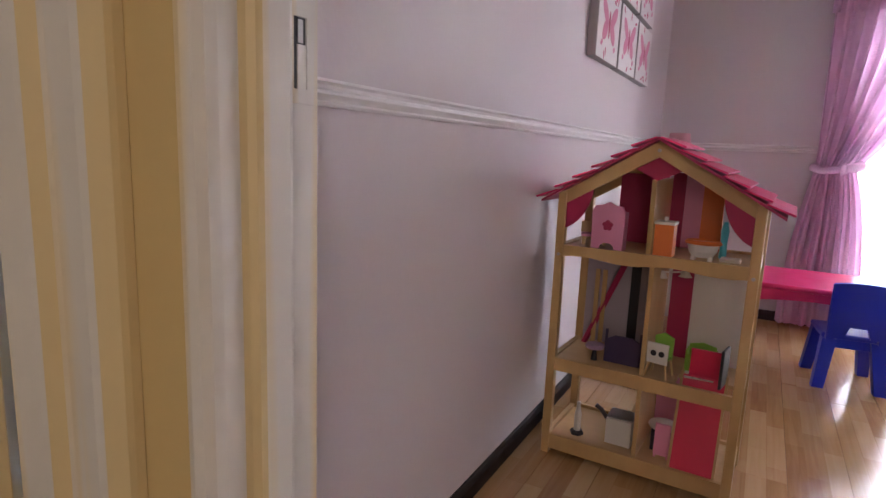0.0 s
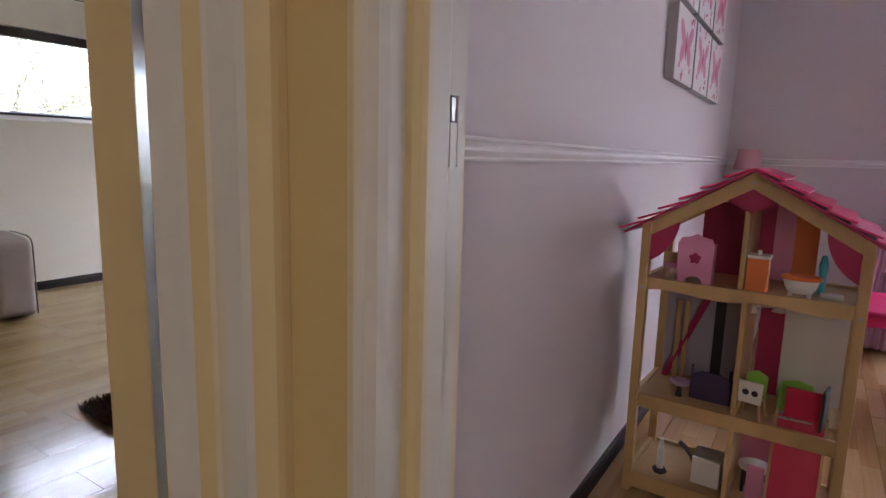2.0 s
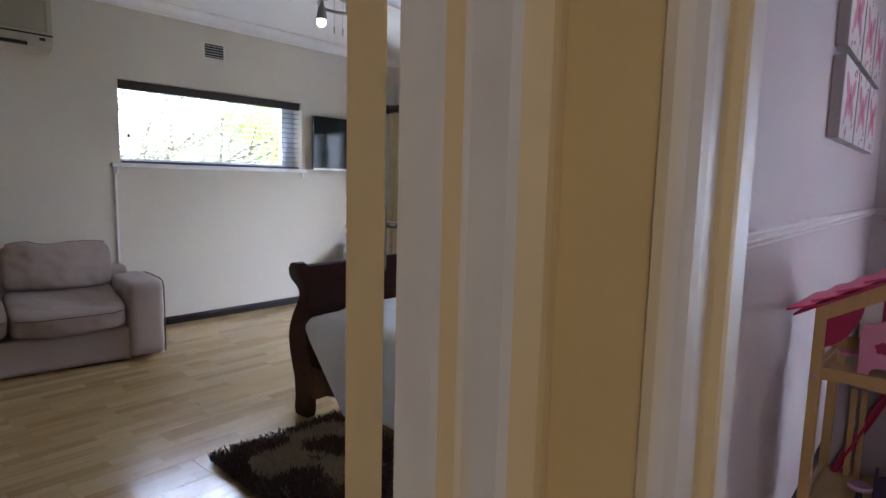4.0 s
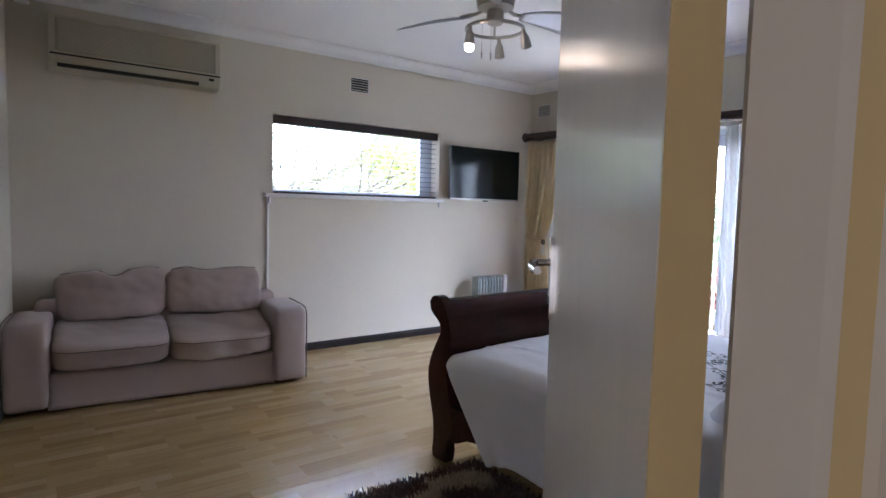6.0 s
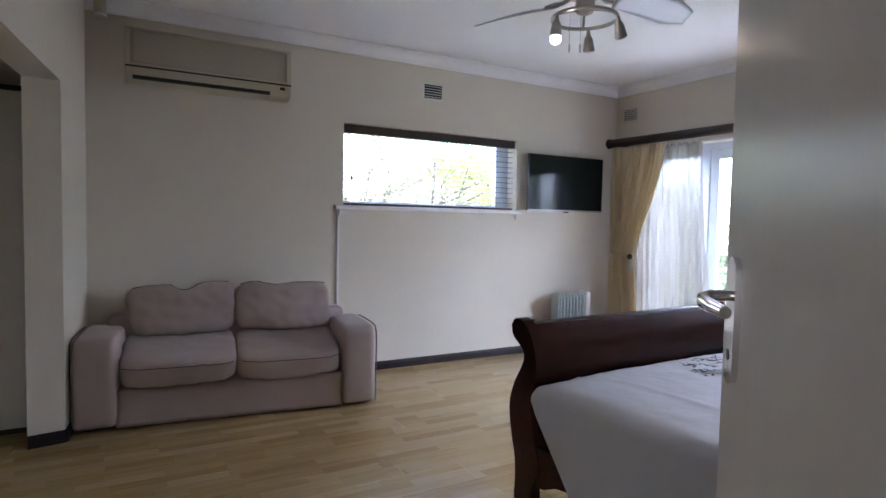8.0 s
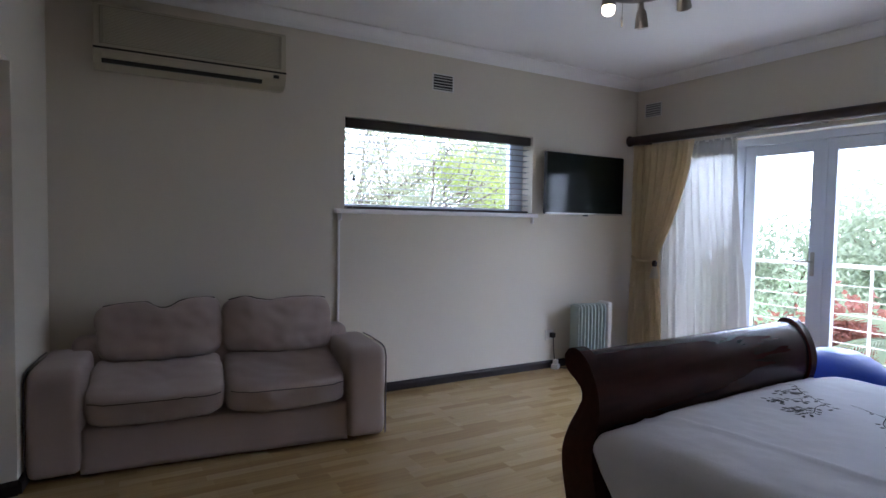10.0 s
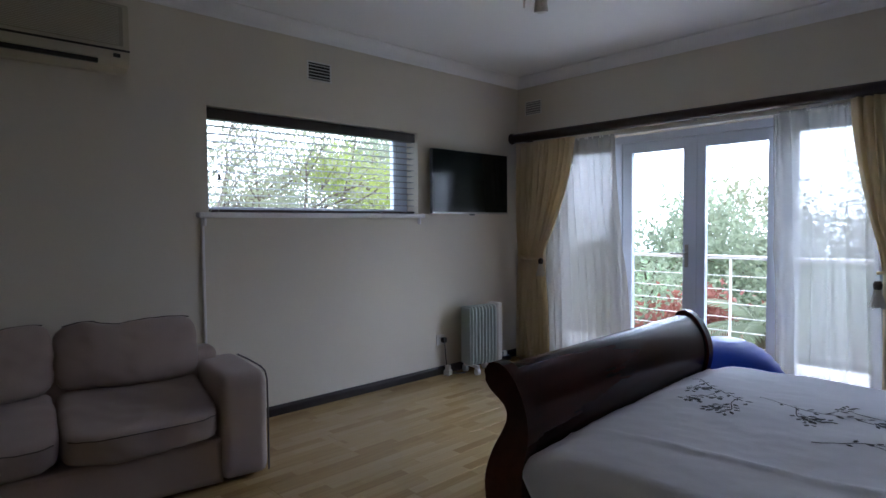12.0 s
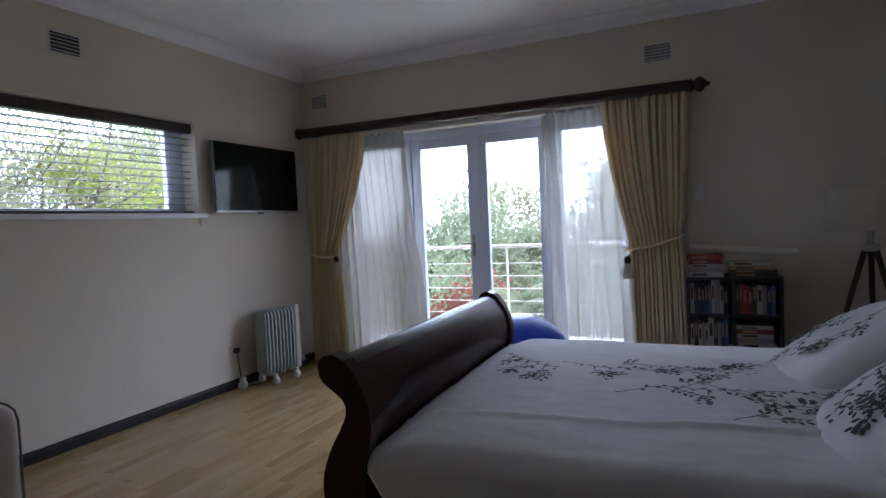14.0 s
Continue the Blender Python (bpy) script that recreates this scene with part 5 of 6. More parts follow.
# ---- shag rug ----
def rug():
    t = thing("shag_rug", pose(-2.74, 1.0, 0, 0, 0, -2), "dark brown shag rug with tan swirls beside the bed", "rug")
    L, W = 1.62, 0.72
    part("backing", boxed(0.01, 0.01, 0.0, L - 0.01, W - 0.01, 0.012, bevel=0.004), SHAGDARK, t)
    r = random.Random(9)
    verts = {0: [], 1: []}
    faces = {0: [], 1: []}
    for _ in range(30000):
        x, y = r.random() * L, r.random() * W
        g = noise.noise(Vector((x * 4.2 + 5, y * 4.2 + 2, 0))) + 0.25 * noise.noise(Vector((x * 14, y * 14, 3))) + 0.9 * math.exp(-((x - 0.22) ** 2 + (y - 0.20) ** 2) / 0.016) > 0.20 and 0.07 < x < L - 0.07 and 0.07 < y < W - 0.07
        h, a, lean = r.uniform(0.03, 0.05), r.random() * 6.28, r.uniform(0.005, 0.028)
        wx, wy = 0.0035 * math.cos(a + 1.57), 0.0035 * math.sin(a + 1.57)
        k = 1 if g else 0
        i = len(verts[k])
        tx, ty = x + lean * math.cos(a), y + lean * math.sin(a)
        verts[k] += [(x - wx, y - wy, 0.01), (x + wx, y + wy, 0.01), (tx + wx * 0.6, ty + wy * 0.6, h), (tx - wx * 0.6, ty - wy * 0.6, h)]
        faces[k].append((i, i + 1, i + 2, i + 3))
    for k, mat, n in ((0, SHAGDARK, "brown_pile"), (1, SHAGLIGHT, "tan_pile")):
        me = bpy.data.meshes.new(n)
        me.from_pydata(verts[k], [], faces[k])
        me.materials.append(mat)
        ob = new(n, me)
        ob.parent = t
        ob["kind"] = "stuff"
    return t


rug()


# ---- children's room ----
def doll_house():
    t = thing("doll_house", pose(-0.572, 1.815, 0, 0, 0, -2.3), "three-storey wooden doll house with a pink shingled roof", "doll house")
    W, D = 0.635, 0.34
    for x in (0, W - 0.03):
        for y in (0, D - 0.03):
            part("post", boxed(x, y, 0.0, x + 0.03, y + 0.03, 0.965, bevel=0.003), PINE, t)
    for z0, z1, name in ((0.02, 0.075, "base_rail"), (0.322, 0.369, "storey_rail"), (0.740, 0.780, "storey_rail")):
        bm = bmesh.new()
        n = 16
        dip = 0.006 if z0 > 0.6 else 0.0
        pts = [(0.03 + (W - 0.06) * i / n, z1) for i in range(n + 1)] + [(0.03 + (W - 0.06) * (1 - i / n), z0 - dip * math.sin(i / n * 12.5)) for i in range(n + 1)]
        prism(bm, pts, 0.002, 0.018, axis="y")
        part(name, bm, PINE, t)
        part(name, boxed(0.03, D - 0.018, z0, W - 0.03, D - 0.002, z1), PINE, t)
        for x in (0.006, W - 0.022):
            part("side_rail", boxed(x, 0.03, z0, x + 0.016, D - 0.03, z1), PINE, t)
    part("bottom_floor", boxed(0.022, 0.018, 0.05, W - 0.022, D - 0.018, 0.062), PINEFLAT, t)
    bm = bmesh.new()
    box(bm, 0.022, 0.018, 0.349, 0.43, D - 0.018, 0.361)
    box(bm, 0.43, 0.13, 0.349, W - 0.022, D - 0.018, 0.361)
    part("middle_floor", bm, PINEFLAT, t)
    part("top_floor", boxed(0.022, 0.018, 0.760, W - 0.022, D - 0.018, 0.772), PINEFLAT, t)
    for x, z0, z1 in ((0.318, 0.062, 0.349), (0.318, 0.361, 0.760), (0.300, 0.772, 1.02)):
        part("divider", boxed(x, 0.03, z0, x + 0.014, D - 0.02, z1), PINE, t)
    # gable
    px, pz, ez = W / 2, 1.143, 0.955
    for y in (0.004, D - 0.022):
        for s in (-1, 1):
            bm = bmesh.new()
            x_e = px + s * (W / 2 - 0.002)
            prism(bm, [(px, pz), (x_e, ez), (x_e, ez - 0.045), (px, pz - 0.05)], y, y + 0.018, axis="y")
            part("gable_rail", bm, PINE, t)
    bm = bmesh.new()
    prism(bm, [(px, pz - 0.05), (px + 0.085, pz - 0.085), (px, pz - 0.125), (px - 0.085, pz - 0.085)], 0.024, 0.030, axis="y")
    part("gable_panel", bm, DOLLRED, t, "raspberry gable panel")
    for s in (-1, 1):
        bm = bmesh.new()
        cx = 0.03 if s < 0 else W - 0.03
        pts = [(cx, 0.95)] + [(cx - s * 0.088 * math.cos(a), 0.95 - 0.11 * math.sin(a) + 0.035 * math.cos(a)) for a in [k * math.pi / 20 for k in range(11)]]
        prism(bm, pts, 0.006, 0.014, axis="y")
        part("corner_panel", bm, DOLLRED, t, "raspberry quarter-round panel")
    # roof boards and shingles
    for s in (-1, 1):
        ex = px + s * (W / 2 + 0.05)
        ez2 = pz - (pz - ez) * (W / 2 + 0.05) / (W / 2)
        bm = bmesh.new()
        prism(bm, [(px, pz + 0.002), (ex, ez2 + 0.002), (ex, ez2 + 0.010), (px, pz + 0.012)], -0.03, D + 0.03, axis="y")
        rb = part("roof_board", bm, DOLLRED, t, "pink roof slope")
        d = Vector((ex - px, 0, ez2 - pz))
        up = Vector((-d.z, 0, d.x)).normalized() * (1 if s > 0 else -1)
        sh = None
        rows, cols = 6, 5
        ln, wd = d.length / rows * 1.12, (D + 0.06) / cols
        for i in range(rows):
            for j in range(cols):
                if sh is None:
                    bm = bmesh.new()
                    prism(bm, [(0, 0.001), (ln, 0.014), (ln, 0.021), (0, 0.006)], 0.001, wd - 0.001, axis="y")
                    es = bm.edges[:]
                    bmesh.ops.bevel(bm, geom=es, offset=0.0012, segments=1, affect="EDGES")
                    sh = part("shingle", bm, ROOFPINK, rb)
                    ob = sh
                else:
                    ob = new("shingle", sh.data)
                    ob.parent = rb
                ax = d.normalized()
                o = Vector((px, -0.03 + j * wd, pz)) + d * (i / rows) + up * 0.008
                if s > 0:
                    ob.matrix_basis = Matrix(((ax.x, 0, up.x, o.x), (0, 1, 0, o.y), (ax.z, 0, up.z, o.z), (0, 0, 0, 1)))
                else:
                    ob.matrix_basis = Matrix(((ax.x, 0, up.x, o.x), (0, -1, 0, o.y + wd), (ax.z, 0, up.z, o.z), (0, 0, 0, 1)))
    # back panels
    part("back_panel", boxed(0.13, D - 0.026, 0.772, 0.30, D - 0.020, 1.03), DOLLRED, t, "raspberry back panel")
    part("back_panel", boxed(0.314, D - 0.026, 0.772, 0.36, D - 0.020, 1.04), DOLLRED, t, "raspberry back panel")
    part("back_panel", boxed(0.36, D - 0.027, 0.772, 0.42, D - 0.021, 1.03), DOLLPINK, t, "pale pink back panel")
    part("back_panel", boxed(0.42, D - 0.026, 0.772, 0.49, D - 0.020, 1.01), ORANGE, t, "orange back panel")
    part("back_panel", boxed(0.345, D - 0.026, 0.361, 0.42, D - 0.020, 0.760), DOLLRED, t, "raspberry back panel")
    part("back_panel", boxed(0.335, D - 0.026, 0.062, 0.45, D - 0.020, 0.338), DOLLPINK, t, "pink back panel")
    part("back_panel", boxed(0.03, D - 0.026, 0.361, 0.199, D - 0.020, 0.760), DOLLLILAC, t, "lilac grey back panel")
    part("back_panel", boxed(0.236, D - 0.026, 0.361, 0.317, D - 0.020, 0.760), DOLLLILAC, t, "lilac grey back panel")
    part("back_panel", boxed(0.421, D - 0.026, 0.361, 0.605, D - 0.020, 0.760), TOYWHITE, t, "white back panel")
    part("back_panel", boxed(0.20, D - 0.026, 0.361, 0.235, D - 0.020, 0.760), TOYBLACK, t, "black window frame")
    part("back_panel", boxed(0.205, D - 0.027, 0.20, 0.31, D - 0.020, 0.338), TOYWHITE, t, "white panel with a black leaf pattern")
    bm = bmesh.new()
    for i in range(4):
        for j in range(6):
            for q in range(4):
                a = radians(45 + 90 * q)
                c = Vector((0.219 + i * 0.026, 0, 0.206 + j * 0.024))
                ax, ay = Vector((math.cos(a), 0, math.sin(a))), Vector((-math.sin(a), 0, math.cos(a)))
                vs = [c + ax * 0.003, c + ax * 0.009 + ay * 0.004, c + ax * 0.016, c + ax * 0.009 - ay * 0.004]
                bm.faces.new([bm.verts.new(v + Vector((0, D - 0.0285, 0))) for v in vs])
    part("leaf_pattern", bm, TOYBLACK, t, "black leaf pattern")
    # red ramp from the middle floor to the ground
    bm = bmesh.new()
    prism(bm, [(0.03, 0.062), (0.13, 0.361), (0.13, 0.369), (0.022, 0.066)], 0.445, 0.575, axis="x")
    part("ramp", bm, RAMPRED, t, "bright red ramp")
    for x in (0.437, 0.575):
        bm = bmesh.new()
        prism(bm, [(0.024, 0.062), (0.13, 0.361), (0.13, 0.388), (0.014, 0.066)], x, x + 0.008, axis="x")
        part("ramp_side", bm, PINE, t)
    part("ramp_panel", boxed(0.46, 0.135, 0.361, 0.575, 0.145, 0.46), RAMPRED, t, "bright red panel")
    for x, y, z in ((0.015, 0.0, 0.746), (W - 0.015, 0.0, 0.746), (W / 2, 0.004, 1.113)):
        part("bolt", rod(bmesh.new(), (x, y + 0.001, z), (x, y - 0.003, z), 0.006, seg=10), STEEL, t)
    bm = bmesh.new()
    tube(bm, [(0.05, 0.27, 0.361), (0.13, 0.27, 0.56), (0.21, 0.27, 0.760)], 0.012, 6)
    part("stair_rail", bm, DOLLRED, t, "raspberry stair")
    return t


DH = pose(-0.572, 1.815, 0, 0, 0, -2.3)
doll_house()


def toy(name, at, label, pieces):
    """A small toy inside the doll house: pieces are (name, mesh, material)."""
    t = thing(name, DH @ pose(*at), label, "doll furniture", "doll house furniture")
    for n, bm, mat in pieces:
        part(n, bm, mat, t)
    return t


def flower_wardrobe():
    bm = bmesh.new()
    prism(bm, [(-0.052, 0.0), (-0.026, 0.0), (-0.024, 0.014), (-0.012, 0.024), (0.012, 0.024), (0.024, 0.014), (0.026, 0.0), (0.052, 0.0), (0.056, 0.13), (0.046, 0.15), (0.02, 0.155), (0, 0.165), (-0.02, 0.155), (-0.046, 0.15), (-0.056, 0.13)], 0, 0.010, axis="y")
    fl = bmesh.new()
    for k in range(5):
        a = 2 * math.pi * k / 5 + 0.3
        rod(fl, (0.011 * math.cos(a), -0.0012, 0.085 + 0.011 * math.sin(a)), (0.011 * math.cos(a), 0.0, 0.085 + 0.011 * math.sin(a)), 0.008, seg=10)
    rod(fl, (0, -0.0016, 0.085), (0, 0, 0.085), 0.008, seg=10)
    return [("panel", bm, DOLLPINK), ("flower_cutout", fl, DOLLRED), ("side", boxed(-0.052, 0.010, 0.0, -0.044, 0.06, 0.13), DOLLPINK), ("side", boxed(0.044, 0.010, 0.0, 0.052, 0.06, 0.13), DOLLPINK)]


toy("toy_wardrobe", (0.165, 0.045, 0.772, 0, 0, 0), "pink toy wardrobe with a flower cut-out", flower_wardrobe())
toy("toy_bench", (0.09, 0.15, 0.772, 0, 0, 20), "pink and wooden toy bench", [("seat", boxed(-0.045, -0.03, 0.03, 0.045, 0.03, 0.04, bevel=0.003), DOLLPINK), ("leg", boxed(-0.042, -0.025, 0, -0.03, 0.025, 0.03), PINE), ("leg", boxed(0.03, -0.025, 0, 0.042, 0.025, 0.03), PINE), ("back", boxed(-0.045, 0.024, 0.04, 0.045, 0.03, 0.08, bevel=0.002), PINE)])
toy("toy_washstand", (0.347, 0.05, 0.772), "orange toy washstand with a white top", [("cabinet", boxed(-0.030, 0, 0, 0.030, 0.06, 0.105, bevel=0.002), ORANGE), ("top", boxed(-0.033, -0.003, 0.105, 0.033, 0.063, 0.115, bevel=0.003), TOYWHITE), ("tap", boxed(-0.006, 0.02, 0.115, 0.006, 0.03, 0.13, bevel=0.002), TOYWHITE)])
bm = lathe(bmesh.new(), [(0.0, 0.012), (0.03, 0.012), (0.042, 0.03), (0.048, 0.055), (0.044, 0.055), (0.038, 0.03), (0.0, 0.02)], Matrix.Diagonal((1, 0.7, 1, 1)), 24)
rim = lathe(bmesh.new(), [(0.043, 0.052), (0.054, 0.054), (0.056, 0.060), (0.050, 0.066), (0.043, 0.062)], Matrix.Diagonal((1, 0.7, 1, 1)), 24)
toy("toy_bathtub", (0.465, 0.07, 0.772), "white toy bathtub with an orange rim", [("tub", bm, TOYWHITE), ("rim", rim, ORANGE)] + [("foot", boxed(x - 0.006, y - 0.006, 0, x + 0.006, y + 0.006, 0.016, bevel=0.002), TOYWHITE) for x in (-0.025, 0.025) for y in (-0.015, 0.015)])
toy("toy_towel", (0.545, 0.11, 0.772), "folded white toy towel", [("towel", boxed(-0.03, -0.025, 0, 0.03, 0.025, 0.012, bevel=0.004), TOYWHITE)])
toy("toy_brush", (0.515, 0.17, 0.772), "turquoise toy brush standing upright", [("handle", lathe(bmesh.new(), [(0.0, 0), (0.012, 0), (0.010, 0.05), (0.013, 0.09), (0.006, 0.12), (0.0, 0.122)], None, 12), TEAL)])
toy("toy_bed", (0.24, 0.16, 0.361), "dark purple toy bed", [("frame", boxed(-0.06, -0.05, 0.012, 0.06, 0.08, 0.045, bevel=0.004), TOYPURPLE), ("headboard", prism(bmesh.new(), [(-0.06, 0.0), (0.06, 0.0), (0.06, 0.085), (0.03, 0.10), (-0.03, 0.10), (-0.06, 0.085)], -0.06, -0.05, axis="y"), TOYPURPLE)] + [("bed_post", rod(bmesh.new(), (x, -0.055, 0), (x, -0.055, 0.12), 0.005, seg=8), TOYPURPLE) for x in (-0.06, 0.06)])
toy("toy_stool", (0.145, 0.09, 0.361), "lilac toy swivel stool", [("seat", lathe(bmesh.new(), [(0.0, 0.045), (0.03, 0.045), (0.034, 0.052), (0.03, 0.06), (0.0, 0.06)], None, 20), material("lilac plastic", (0.42, 0.28, 0.42), 0.4, patch=(0.04, 8))), ("stem", rod(bmesh.new(), (0, 0, 0.0), (0, 0, 0.045), 0.012, 0.006, 12), TOYBLACK)])
toy("toy_screen", (0.10, 0.26, 0.361), "narrow wooden toy screen", [("panel", boxed(-0.022, 0, 0, -0.006, 0.008, 0.30), PINE), ("panel", boxed(0.006, 0, 0, 0.022, 0.008, 0.30), PINE)])
hc = [("back", prism(bmesh.new(), [(-0.030, 0.05), (0.030, 0.05), (0.032, 0.13), (0.0, 0.145), (-0.032, 0.13)], 0.026, 0.032, axis="y"), LIME), ("front", prism(bmesh.new(), [(-0.034, 0.05), (0.034, 0.05), (0.036, 0.12), (-0.036, 0.12)], -0.030, -0.024, axis="y"), TOYWHITE), ("seat", boxed(-0.030, -0.024, 0.06, 0.030, 0.026, 0.066), LIME)]
hc += [("leg", tube(bmesh.new(), [(sx * 0.026, sy * 0.022, 0.06), (sx * 0.036, sy * 0.034, 0.0)], 0.004, 6), PINE) for sx in (-1, 1) for sy in (-1, 1)]
hc += [("spot", rod(bmesh.new(), (x, -0.0305, 0.085), (x, -0.0312, 0.085), 0.010, seg=12), TOYBLACK) for x in (-0.013, 0.014)]
toy("toy_high_chair", (0.372, 0.075, 0.361, 0, 0, -10), "cream and lime green toy high chair", hc)
toy("toy_crate", (0.485, 0.21, 0.361, 0, 0, 0), "lime green toy storage crate", [("front", prism(bmesh.new(), [(-0.044, 0), (0.044, 0), (0.044, 0.062), (0.02, 0.068), (-0.02, 0.068), (-0.044, 0.062)], -0.03, -0.024, axis="y"), LIME), ("back", prism(bmesh.new(), [(-0.044, 0), (0.044, 0), (0.044, 0.085), (0.0, 0.095), (-0.044, 0.085)], 0.024, 0.03, axis="y"), LIME), ("side", boxed(-0.048, -0.032, 0, -0.042, 0.032, 0.075), LIME), ("side", boxed(0.042, -0.032, 0, 0.048, 0.032, 0.075), LIME), ("handle_slot", boxed(-0.018, -0.0306, 0.042, 0.018, -0.030, 0.050), TOYBLACK)])
mat_bm = boxed(-0.045, -0.035, 0, 0.045, 0.035, 0.002)
pat = bmesh.new()
r8 = random.Random(8)
for k in range(26):
    x, y, s = r8.uniform(-0.038, 0.034), r8.uniform(-0.03, 0.026), r8.uniform(0.004, 0.009)
    box(pat, x, y, 0.0021, x + s, y + s * 0.7, 0.0026)
toy("toy_rug", (0.49, 0.15, 0.361, 0, 0, 6), "small black and white patterned toy rug", [("mat", mat_bm, TOYWHITE), ("pattern", pat, TOYBLACK)])
toy("toy_picture", (0.572, 0.10, 0.361, 0, 0, 82), "black toy picture frame standing upright", [("frame", boxed(-0.04, 0, 0, 0.04, 0.010, 0.13, bevel=0.003), TOYBLACK)])
toy("toy_hanging_lamp", (0.365, 0.17, 0.760, 0, 0, 0), "white toy lamp hanging from the ceiling of the doll house", [("stem", rod(bmesh.new(), (0, 0, 0), (0, 0, -0.06), 0.003, seg=6), TOYWHITE), ("arm", rod(bmesh.new(), (-0.035, 0, -0.06), (0.045, 0, -0.05), 0.003, seg=6), TOYWHITE), ("shade", lathe(bmesh.new(), [(0.0, -0.055), (0.008, -0.056), (0.018, -0.08), (0.014, -0.08), (0.0, -0.065)], Matrix.Translation((-0.03, 0, 0)), 14), TOYWHITE), ("shade", lathe(bmesh.new(), [(0.0, -0.045), (0.008, -0.046), (0.022, -0.066), (0.018, -0.066), (0.0, -0.055)], Matrix.Translation((0.045, 0, 0)), 14), TOYWHITE)])
toy("toy_floor_lamp", (0.105, 0.09, 0.062), "white toy bottle lamp on a black foot", [("foot", lathe(bmesh.new(), [(0.0, 0), (0.024, 0), (0.026, 0.008), (0.020, 0.016), (0.0, 0.016)], None, 6), TOYBLACK), ("body", lathe(bmesh.new(), [(0.0, 0.016), (0.012, 0.016), (0.013, 0.08), (0.008, 0.10), (0.007, 0.125), (0.0, 0.126)], None, 14), TOYWHITE)])
toy("toy_fan", (0.15, 0.16, 0.062, 0, 0, 30), "grey curved toy slide", [("chute", tube(bmesh.new(), [(0, 0, 0.10), (0.02, -0.005, 0.085), (0.045, -0.01, 0.05), (0.06, -0.01, 0.004)], 0.008, 8), PIPING)])
toy("toy_cupboard", (0.255, 0.085, 0.062), "small white toy cupboard", [("body", boxed(-0.045, 0, 0, 0.045, 0.09, 0.095, bevel=0.002), TOYWHITE), ("top", boxed(-0.046, 0.012, 0.095, 0.046, 0.092, 0.10), STEEL)])
toy("toy_table", (0.395, 0.16, 0.062), "round white toy table on black legs", [("top", lathe(bmesh.new(), [(0.0, 0.085), (0.05, 0.085), (0.052, 0.09), (0.05, 0.095), (0.0, 0.095)], None, 28), TOYWHITE)] + [("leg", rod(bmesh.new(), (x, y, 0), (x, y, 0.085), 0.006, seg=8), TOYBLACK) for x in (-0.03, 0.03) for y in (-0.025, 0.025)])
toy("toy_chair", (0.405, 0.085, 0.062), "pink high-backed toy chair", [("back", boxed(-0.026, 0, 0.008, 0.026, 0.008, 0.125, bevel=0.003), DOLLPINK), ("seat", boxed(-0.026, 0.008, 0.045, 0.026, 0.05, 0.055, bevel=0.002), DOLLPINK), ("leg", boxed(-0.024, 0.042, 0, -0.017, 0.05, 0.045), DOLLPINK), ("leg", boxed(0.017, 0.042, 0, 0.024, 0.05, 0.045), DOLLPINK), ("leg", boxed(-0.024, 0.0, 0, -0.017, 0.008, 0.008), DOLLPINK), ("leg", boxed(0.017, 0.0, 0, 0.024, 0.008, 0.008), DOLLPINK)])


# ---- picture of six small canvases ----
def canvas(y0, z0, w, h, seed):
    t = thing("canvas_print", pose(PX + 0.002, y0, z0, 0, 0, 90), "white canvas print with pink butterflies and flowers on the wall", "canvas print", "canvas prints")
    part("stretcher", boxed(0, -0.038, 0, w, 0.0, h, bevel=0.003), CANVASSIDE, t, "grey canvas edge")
    part("face", boxed(0.001, -0.0395, 0.001, w - 0.001, -0.038, h - 0.001), CANVAS, t)
    r = random.Random(seed)

    def blob(name, mat, cx, cz, rx, rz, a):
        pts = [(cx + rx * math.cos(q) * math.cos(a) - rz * math.sin(q) * math.sin(a), cz + rx * math.cos(q) * math.sin(a) + rz * math.sin(q) * math.cos(a)) for q in [2 * math.pi * k / 14 for k in range(14)]]
        part(name, prism(bmesh.new(), pts, -0.0400, -0.0395, axis="y"), mat, t)
    cx, cz = w * 0.5, h * 0.52
    for s in (-1, 1):
        blob("pink_wing", PRINTPINK, cx + s * w * 0.20, cz + h * 0.14, w * 0.19, h * 0.10, s * 0.7)
        blob("pink_wing", PRINTPINK, cx + s * w * 0.17, cz - h * 0.10, w * 0.15, h * 0.11, -s * 0.8)
        blob("pink_wing", PRINTPINK, cx + s * w * 0.30, cz - h * 0.30, w * 0.05, h * 0.04, 0.4)
    blob("crimson_sprig", PRINTRED, cx, cz, w * 0.035, h * 0.20, 0)
    for k in range(5):
        blob("crimson_sprig", PRINTRED, r.uniform(0.12, 0.88) * w, r.choice((0.07, 0.12, 0.88, 0.93)) * h, w * 0.05, h * 0.022, r.uniform(0, 3))


for i in range(3):
    for j in range(2):
        canvas(2.342 + i * 0.405, 1.498 + j * 0.325, 0.372, 0.295, 10 * i + j)


# ---- table lamp in the corner, standing on a small chest ----
ch = thing("corner_chest", pose(-0.645, 4.07, 0), "narrow white chest in the corner behind the doll house", "chest")
part("carcass", boxed(0, 0, 0, 0.30, 0.32, 0.742, bevel=0.004), TOYWHITE, ch)
for k in range(3):
    d = part("drawer", boxed(0.015, -0.012, 0.05 + k * 0.215, 0.285, 0.0, 0.245 + k * 0.215, bevel=0.003), TOYWHITE, ch)
    part("knob", rod(bmesh.new(), (0.15, -0.012, 0.147 + k * 0.215), (0.15, -0.03, 0.147 + k * 0.215), 0.008, 0.011, 10), STEEL, d)
pl = thing("table_lamp", pose(-0.505, 4.20, 0.742), "small table lamp with a pale pink shade", "table lamp")
